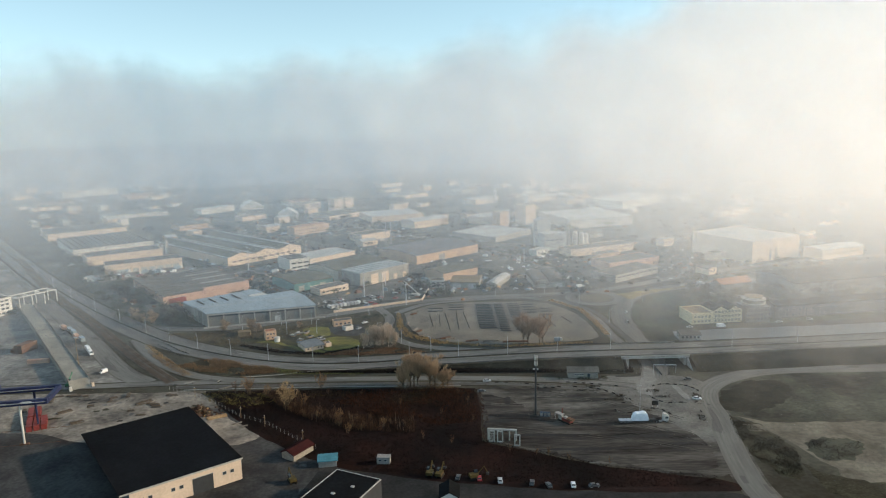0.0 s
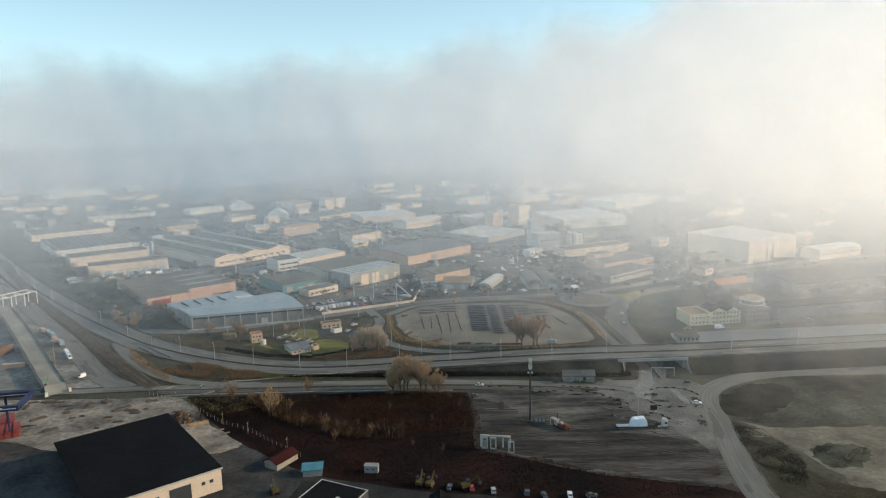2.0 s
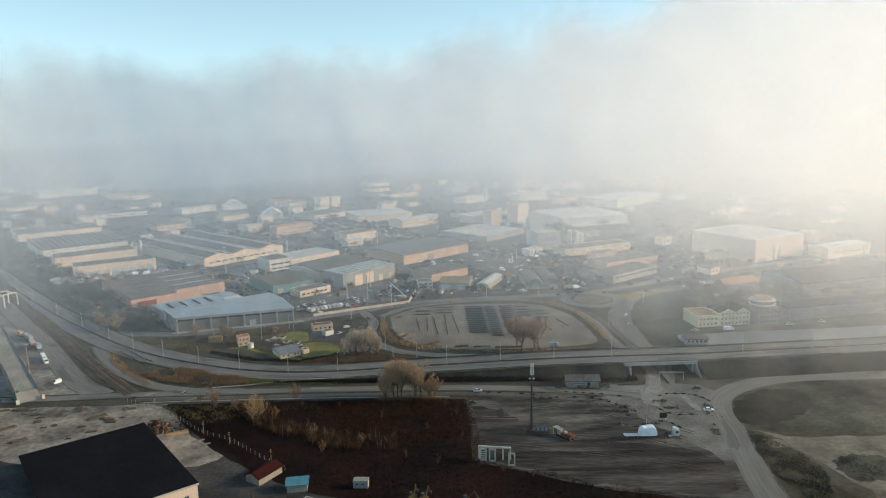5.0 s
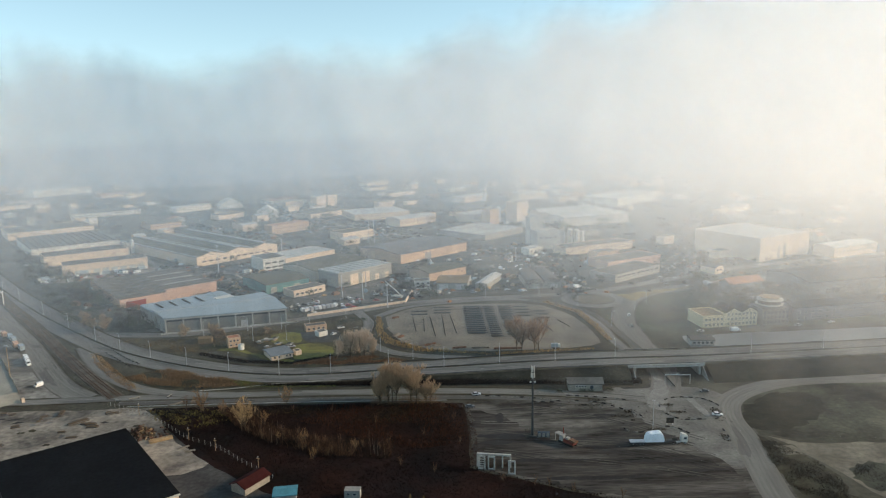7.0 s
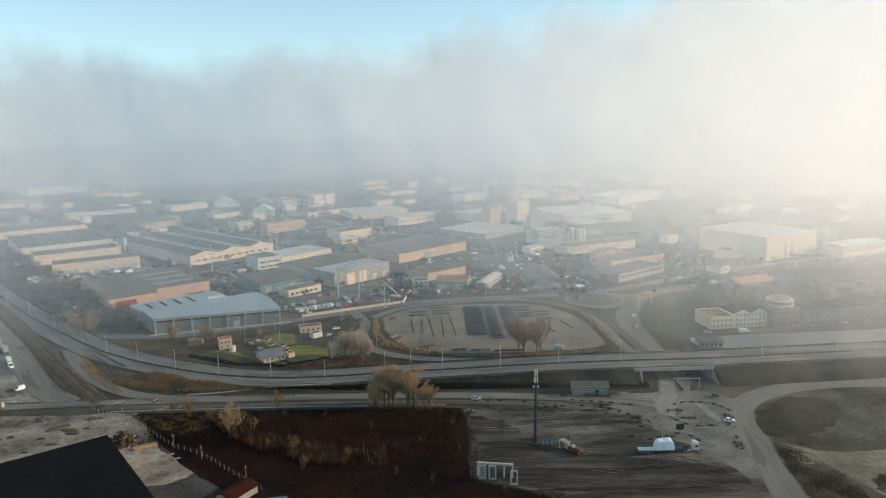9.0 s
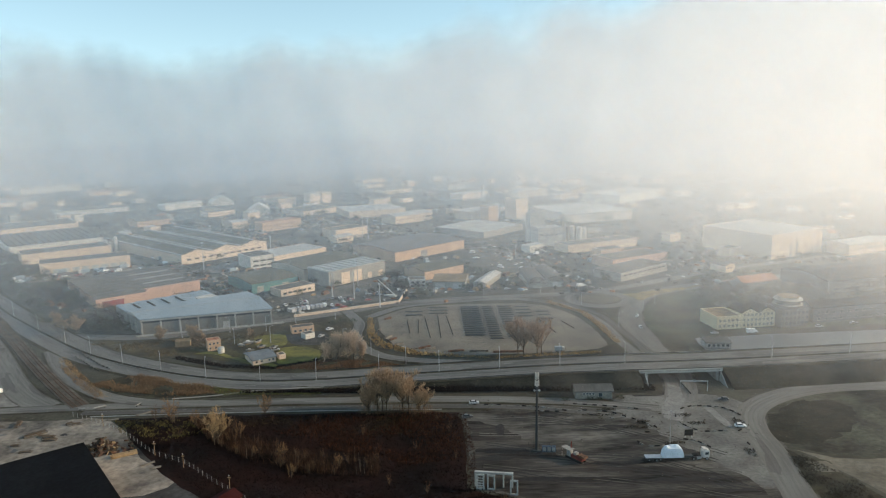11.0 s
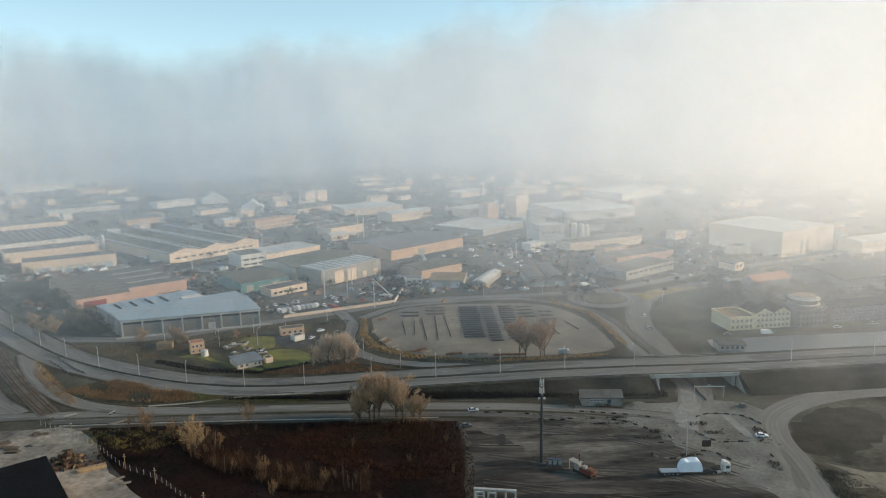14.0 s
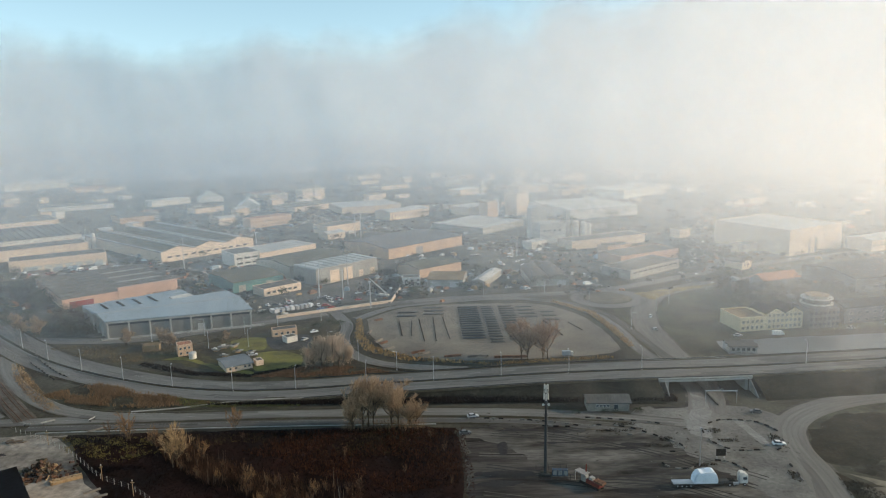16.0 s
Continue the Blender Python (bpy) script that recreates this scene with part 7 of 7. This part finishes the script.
# low stacks of boards and pallets on the near yard
def pallet_stack(m):
    t = thing("pallet_stack", m, "low stack of weathered boards on the yard", "pallets", "pallet stacks")
    for k in range(3):
        part("board_layer", boxed(-1.8 + 0.1 * k, 1.8 - 0.15 * k, -0.8, 0.8 - 0.12 * k, 0.05 + 0.32 * k, 0.32 + 0.32 * k), (M_BARK, M_SLATE, M_BARK)[k], t)
    for x in (-1.2, 1.0):
        part("bearer", boxed(x, x + 0.2, -0.7, 0.7, 0.0, 0.06), M_BARK, t)
    return t


q = random.Random(23)
first = pallet_stack(pose(-190, 286, 0.03, rz=20))
for k in range(26):
    x, y = q.uniform(-228, -146), q.uniform(266, 301)
    ob = copy_thing(first, pose(x, y, 0.03, rz=q.choice((12, 16, 102, 40)) + q.gauss(0, 6)))
    w = q.uniform(0.6, 1.5)
    ob.scale = (w * q.uniform(0.8, 1.8), w, q.uniform(0.4, 1.0))

# loose litter and stones on the lot
bits = [finish(boxed(-0.5, 0.5, -0.35, 0.35, 0, 0.35), "rubble_piece", M_LOT), finish(boxed(-0.8, 0.8, -0.3, 0.3, 0, 0.3), "rubble_piece", M_VERGE)]
rb = thing("rubble", Matrix.Identity(4), "scattered rubble and stones on the gravel lot", "rubble")
for k in range(150):
    x, y = r.uniform(12, 122), r.uniform(222, 312)
    if k < 110:
        u = r.random()
        x, y = 12 + u * 110, 309 - u * 30 + r.gauss(0, 6)
    s = r.uniform(0.2, 0.6)
    share("rubble_piece", bits[r.random() < 0.6], rb, pose(x, y, 0.04, rz=r.uniform(0, 180)) @ Matrix.Diagonal((s * 1.5, s, s * 0.8, 1)))
patch("ground_mudflat", [(11, 294), (22, 291), (30, 280), (38, 268), (46, 260), (60, 256), (84, 252), (100, 244), (106, 232), (100, 212), (60, 220), (24, 237), (12, 246)], 0.055, material("rutted_mud", (0.10, 0.09, 0.08), vary=0.6, scale=0.09, fine=0.9, bump=0.3, second=(0.012, 0.010, 0.009), warp=(0.2, 1.4, 1)), "dark rutted mud with pale dry streaks", "mud", step=3.0, ragged=1.6)
M_MUD = material("dark_mud", (0.028, 0.026, 0.025), vary=0.3, scale=0.1, fine=0.8, second=(0.018, 0.017, 0.016), rough=0.6)
for k, (x, y, a, b) in enumerate(((22, 268, 12, 2.6), (20, 262, 9, 2.0), (48, 299, 7, 2.4), (62, 256, 14, 1.4), (40, 246, 22, 1.3), (80, 244, 16, 1.2), (23, 286, 2.0, 6), (60, 284, 12, 1.0), (44, 289, 10, 0.8), (84, 265, 12, 1.3), (52, 232, 24, 1.6), (30, 300, 9, 0.9), (96, 236, 8, 1.2), (70, 287, 8, 1.1))):
    ring = [(x + a * math.cos(t) * r.uniform(0.7, 1.1), y + b * math.sin(t) * r.uniform(0.7, 1.1)) for t in [2 * math.pi * i / 9 for i in range(9)]]
    patch("ground_mud", ring, 0.07 + 0.003 * k, M_MUD, "dark muddy streak on the gravel lot", "mud", step=2.0, ragged=0.5, seed=k)


# ---------------------------------------------------------------- the rest of the estate, street after street
r = random.Random(99)
WALLS = (M_CREAM, M_CREAM, M_WHITE, M_GREY, M_ORANGE, M_CREAM, M_CREAM)
WNAME = {M_CREAM: "cream", M_WHITE: "white", M_GREY: "grey", M_ORANGE: "orange", M_PINK: "salmon"}
ROOFS = (M_ROOFGREY, M_ROOFGREY, M_ROOFOLIVE, M_ROOFPALE, M_TILE, M_ROOFGREY, M_ROOFPALE)
RNAME = {M_ROOFGREY: "grey sheet", M_ROOFOLIVE: "mossy brown", M_ROOFPALE: "pale sheet", M_TILE: "red tiled"}
for line in STREETS:
    PLACED += [(p.x, p.y, 5.0) for p in line[::2]]
made = 0
for _ in range(2500):
    y = 560 + 900 * r.random() ** 1.1
    x = r.uniform(-0.66, 0.62) * y
    if y > 1150 and x < -0.12 * y and x > -0.42 * y:
        continue
    big = r.random() < 0.4
    w, d, h = (r.uniform(30, 62), r.uniform(20, 40), r.uniform(6, 10)) if big else (r.uniform(10, 22), r.uniform(9, 18), r.uniform(4, 9))
    rad = math.hypot(w, d) / 2
    if any((x - a) ** 2 + (y - b) ** 2 < (rad * 0.95 + c * 0.95 + 3) ** 2 for a, b, c in PLACED):
        continue
    if min((p.x - x) ** 2 + (p.y - y) ** 2 for p in MAIN) < (rad + 26) ** 2:
        continue
    if x < -0.62 * (y - 130) and y < 800:
        continue
    yaw = r.choice((44, 46, 48, 40)) if x < 120 else r.choice((28, 32, 24))
    wall, roof = r.choice(WALLS), r.choice(ROOFS)
    c, s = math.cos(radians(yaw)), math.sin(radians(yaw))
    at = (x - c * w / 2 + s * d / 2, y - s * w / 2 - c * d / 2)
    n = max(2, int(w / 5))
    style = r.choice(("flat", "gable", "gable"))
    last = building("works" if big else "house", at, yaw, w, d, h, wall, roof, f"{WNAME[wall]} {'works' if big else 'house'} with a {RNAME[roof]} roof", "works" if big else "house", style=style, along=r.choice("xy"), rise=0.4 if style == "flat" else r.uniform(1.2, 2.6),
             windows=((2, (w - 3) / n, n, h * 0.45, 1.8, 1.5),) if y < 900 else (), group="estate buildings")
    if big and style == "flat":
        me = finish(boxed(-1.2, 1.2, -1.0, 1.0, 0, 1.1), "roof_vent", M_ROOFPALE)
        for q in range(3):
            share("roof_vent", me, last, pose(w * (0.2 + 0.3 * q), d * r.uniform(0.3, 0.7), h + 0.15))
    made += 1
    if made >= 120:
        break
# stacked goods, skips and trailers in the yards
def goods(m, mat, label):
    t = thing("crate_stack", m, label, "goods", "stacked goods")
    part("stack", boxed(-1.6, 1.6, -1.1, 1.1, 0.15, 2.0), mat, t)
    part("pallet", boxed(-1.7, 1.7, -1.2, 1.2, 0, 0.15), M_TIMBER, t)
    part("top_layer", boxed(-1.1, 0.9, -0.8, 0.9, 2.0, 2.9), mat, t)
    return t


STACKS = [goods(pose(-300, 612, 0.05), M_ROOFPALE, "pale wrapped goods stacked in a yard"), goods(pose(-150, 560, 0.05), M_RUST, "rusty scrap bins stacked in a yard"), goods(pose(-60, 520, 0.05), M_ROOFBLUE, "blue-grey crates stacked in a yard"), goods(pose(20, 540, 0.05), M_TIMBER, "timber crates stacked in a yard")]
spots = 0
for _ in range(900):
    a, b, c = r.choice(PLACED[:52])
    ang = r.uniform(0, 2 * math.pi)
    x, y = a + math.cos(ang) * (c + r.uniform(-4, 12)), b + math.sin(ang) * (c + r.uniform(-4, 12))
    if y < 470 or y > 900 or abs(x) > 0.62 * y:
        continue
    if any((x - p) ** 2 + (y - q) ** 2 < (w * 0.86) ** 2 for p, q, w in PLACED):
        continue
    s = r.uniform(0.6, 1.5)
    copy_thing(r.choice((STACKS[0], STACKS[1], STACKS[1], STACKS[2], STACKS[3])), pose(x, y, 0.06, rz=45 + r.choice((0, 90)) + r.gauss(0, 10))).scale = (s * r.uniform(0.8, 2.0), s, s * 0.7)
    spots += 1
    if spots > 150:
        break
# small clutter of the yards: bins, pallets, drums, parked trolleys
def clutter(name, count, mat, label, seed, size, near=14, low=455, high=1000):
    q = random.Random(seed)
    v, f = [], []
    tries = 0
    while len(f) < count * 6 and tries < count * 12:
        tries += 1
        a, b, c = q.choice(PLACED)
        ang = q.uniform(0, 2 * math.pi)
        d = c * 0.86 + abs(q.gauss(0, near))
        x, y = a + math.cos(ang) * d, b + math.sin(ang) * d
        if y < low or y > high or abs(x) > 0.64 * y or y < 455 + abs(x + 10) * 0.1:
            continue
        if any((x - p) ** 2 + (y - s) ** 2 < (w * 0.84) ** 2 for p, s, w in PLACED) or min((p.x - x) ** 2 + (p.y - y) ** 2 for p in MAIN) < 20**2:
            continue
        yaw = radians(45 + q.choice((0, 90)) + q.gauss(0, 12))
        hx, hy, h = q.uniform(0.3, 1) * size, q.uniform(0.3, 0.6) * size, q.uniform(0.3, 0.8) * size
        cs, sn = math.cos(yaw), math.sin(yaw)
        o = len(v)
        for z, k in ((0.03, 1.0), (h, q.uniform(0.6, 1.0))):
            for i, j in ((-1, -1), (1, -1), (1, 1), (-1, 1)):
                v.append((x + (i * hx * cs - j * hy * sn) * k, y + (i * hx * sn + j * hy * cs) * k, z))
        f += [(o, o + 3, o + 2, o + 1), (o + 4, o + 5, o + 6, o + 7)] + [(o + i, o + (i + 1) % 4, o + 4 + (i + 1) % 4, o + 4 + i) for i in range(4)]
    return tagged(new(name, mesh_of(name, np.array(v), np.array(f), mat)), label, "clutter", kind="stuff")


clutter("yard_clutter", 1200, material("mixed_goods", (0.22, 0.21, 0.19), vary=0.3, scale=0.4, island=0.75), "grey bins, pallets and goods scattered in the yards", 301, 2.0)
clutter("yard_clutter", 1100, material("dark_goods", (0.06, 0.06, 0.058), vary=0.3, scale=0.4, island=0.6), "dark scrap and machinery scattered in the yards", 302, 2.6)
clutter("yard_clutter", 420, material("rusty_goods", (0.30, 0.15, 0.09), vary=0.3, scale=0.4, island=0.5), "rusty skips and timber scattered in the yards", 303, 2.2)
clutter("yard_clutter", 260, material("pale_goods", (0.5, 0.5, 0.48), vary=0.2, scale=0.4, island=0.3), "pale tanks and vans' bodies lying in the yards", 304, 1.9)
# dark trees and hedges between the buildings
CLUMP = [bush("bush", pose(-150, 560, 0), 6, 5, 71, "dark bushy tree between the buildings", M_BUSH, 420, group="estate bushes"),
         bush("bush", pose(-20, 600, 0), 7, 4, 72, "brown leafless bushy tree between the buildings", M_TWIGDARK, 420, group="estate bushes")]
def bush_mass(name, label, spots, mat, seed, each=230):
    """Far woods and hedges: many ragged clumps of leaves and twigs in one mesh."""
    q = np.random.RandomState(seed)
    at, size = np.array([p[:2] for p in spots]), np.array([p[2] for p in spots])
    who = np.repeat(np.arange(len(spots)), each)
    n = len(who)
    d = q.normal(0, 1, (n, 3))
    d /= np.linalg.norm(d, axis=1)[:, None]
    rad = q.uniform(0.3, 1.0, n) * (1 + 0.3 * np.sin(5 * d[:, 0] + who) * np.cos(4 * d[:, 1] + 2 * who))
    base = d * rad[:, None] * (1.25, 1.05, 0.75) * size[who][:, None]
    base[:, 2] = np.clip(base[:, 2] + 0.65 * size[who], 0.1, None)
    base[:, :2] += at[who]
    tip = base + d * (0.6, 0.6, 0.4) * q.uniform(0.5, 1.4, n)[:, None] + (0, 0, 0.5)
    v, f = spikes(base, tip, q.uniform(0.35, 0.9, n), seed)
    return tagged(new(name, mesh_of(name, v, f, mat)), label, "trees", kind="stuff")


far = ([], [])
for k in range(420):
    y = 500 + 900 * r.random() ** 1.2
    x = r.uniform(-0.62, 0.6) * y
    if any((x - a) ** 2 + (y - b) ** 2 < (c * 0.8 + 2) ** 2 for a, b, c in PLACED) or min((p.x - x) ** 2 + (p.y - y) ** 2 for p in MAIN) < 22**2:
        continue
    q = r.uniform(2.4, 5.5) * (1 if y < 800 else 1.4)
    far[k % 2].append((x, y, q))
    for _ in range(r.randint(0, 3)):
        far[k % 2].append((x + r.gauss(0, 5), y + r.gauss(0, 5), q * r.uniform(0.5, 0.9)))
for k in range(60):
    far[k % 2].append((r.uniform(210, 420), r.uniform(445, 505), r.uniform(4, 8)))
# wooded shore beyond the works
for k in range(150):
    u = r.random()
    far[k % 2].append((-430 + 420 * u + r.gauss(0, 14), 1085 + 60 * math.sin(3 * u) + r.gauss(0, 14), r.uniform(5, 9)))
for k in range(420):
    a, b, c = r.choice(PLACED)
    t = r.uniform(0, 2 * math.pi)
    x, y = a + math.cos(t) * c * 0.98, b + math.sin(t) * c * 0.98
    if 455 < y < 1100 and not any((x - u) ** 2 + (y - v) ** 2 < (w * 0.82) ** 2 for u, v, w in PLACED) and min((p.x - x) ** 2 + (p.y - y) ** 2 for p in MAIN) > 24**2 and not (20 < x < 140 and y < 510):
        far[k % 3 == 0].append((x, y, r.uniform(1.6, 4.2)))
bush_mass("distant_trees", "dark evergreen trees between the works", far[0], M_BUSH, 81)
bush_mass("distant_trees", "brown bare trees between the works", far[1], M_TWIGDARK, 82)
for k in range(110):
    u = r.uniform(0, 1) ** 1.4
    x, y = -196 - u * 240, 438 + u * 270
    q = r.uniform(0.8, 1.5)
    copy_thing(CLUMP[k % 2], pose(x + r.gauss(0, 8), y + r.gauss(0, 5), 0, rz=r.uniform(0, 360))).scale = (q, q * 0.9, q * 0.85)
for k in range(60):
    x, y = r.uniform(172, 250), r.uniform(448, 490)
    q = r.uniform(0.9, 1.9)
    copy_thing(CLUMP[k % 2], pose(x, y, 0, rz=r.uniform(0, 360))).scale = (q, q, q * 0.9)

# skylight strips and vents on the larger roofs
SKY = material("dirty_skylight", (0.42, 0.43, 0.42), rough=0.35, vary=0.3, scale=0.2)
for ob in [o for o in scene.objects if o.parent is None and o.get("category") == "warehouse" and o is not wh]:
    me = finish(boxed(-0.7, 0.7, -0.5, 0.5, 0, 0.35), "skylight", SKY)
    for q in range(2):
        share("skylight", me, ob, pose(9 + 4 * q, 14 + 7 * q, 7.75))

# tyre tracks across the lot, and stains on the yard
tt = thing("tyre_tracks", Matrix.Identity(4), "dark tyre tracks sweeping over the gravel lot", "tracks", kind="structure")
r = random.Random(41)
for k in range(9):
    u = r.random()
    pts = [(12 + r.uniform(0, 12), 306 - 60 * u + r.uniform(-2, 2)), (45, 300 - 64 * u + r.uniform(-4, 4)), (75, 288 - 54 * u + r.uniform(-4, 4)), (100 + r.uniform(-8, 8), 262 - 40 * u)]
    line = spline(pts, 4)
    for off in (-1.0, 1.0):
        bm = bmesh.new()
        ribbon(bm, line, off - 0.28, off + 0.28, 0.073 + 0.002 * k)
        part("track_mark", bm, M_MUD if k % 4 else M_LOT, tt)
for k in range(18):
    x, y = r.uniform(-240, -130), r.uniform(266, 300)
    a, b = r.uniform(1, 3.2), r.uniform(0.6, 1.6)
    q = r.uniform(0.4, 0.7)
    ring = [(x + a * math.cos(t) * r.uniform(0.6, 1.2) - b * math.sin(t) * q, y + b * math.sin(t) * r.uniform(0.6, 1.2) + a * math.cos(t) * q * 0.5) for t in [2 * math.pi * i / 8 for i in range(8)]]
    patch("ground_stain", ring, 0.04 + 0.003 * k, (M_ASPHALT, M_MUD, M_VERGE)[k % 3], "dark stain on the pale concrete yard", "stain", step=1.5, ragged=0.35, seed=k)
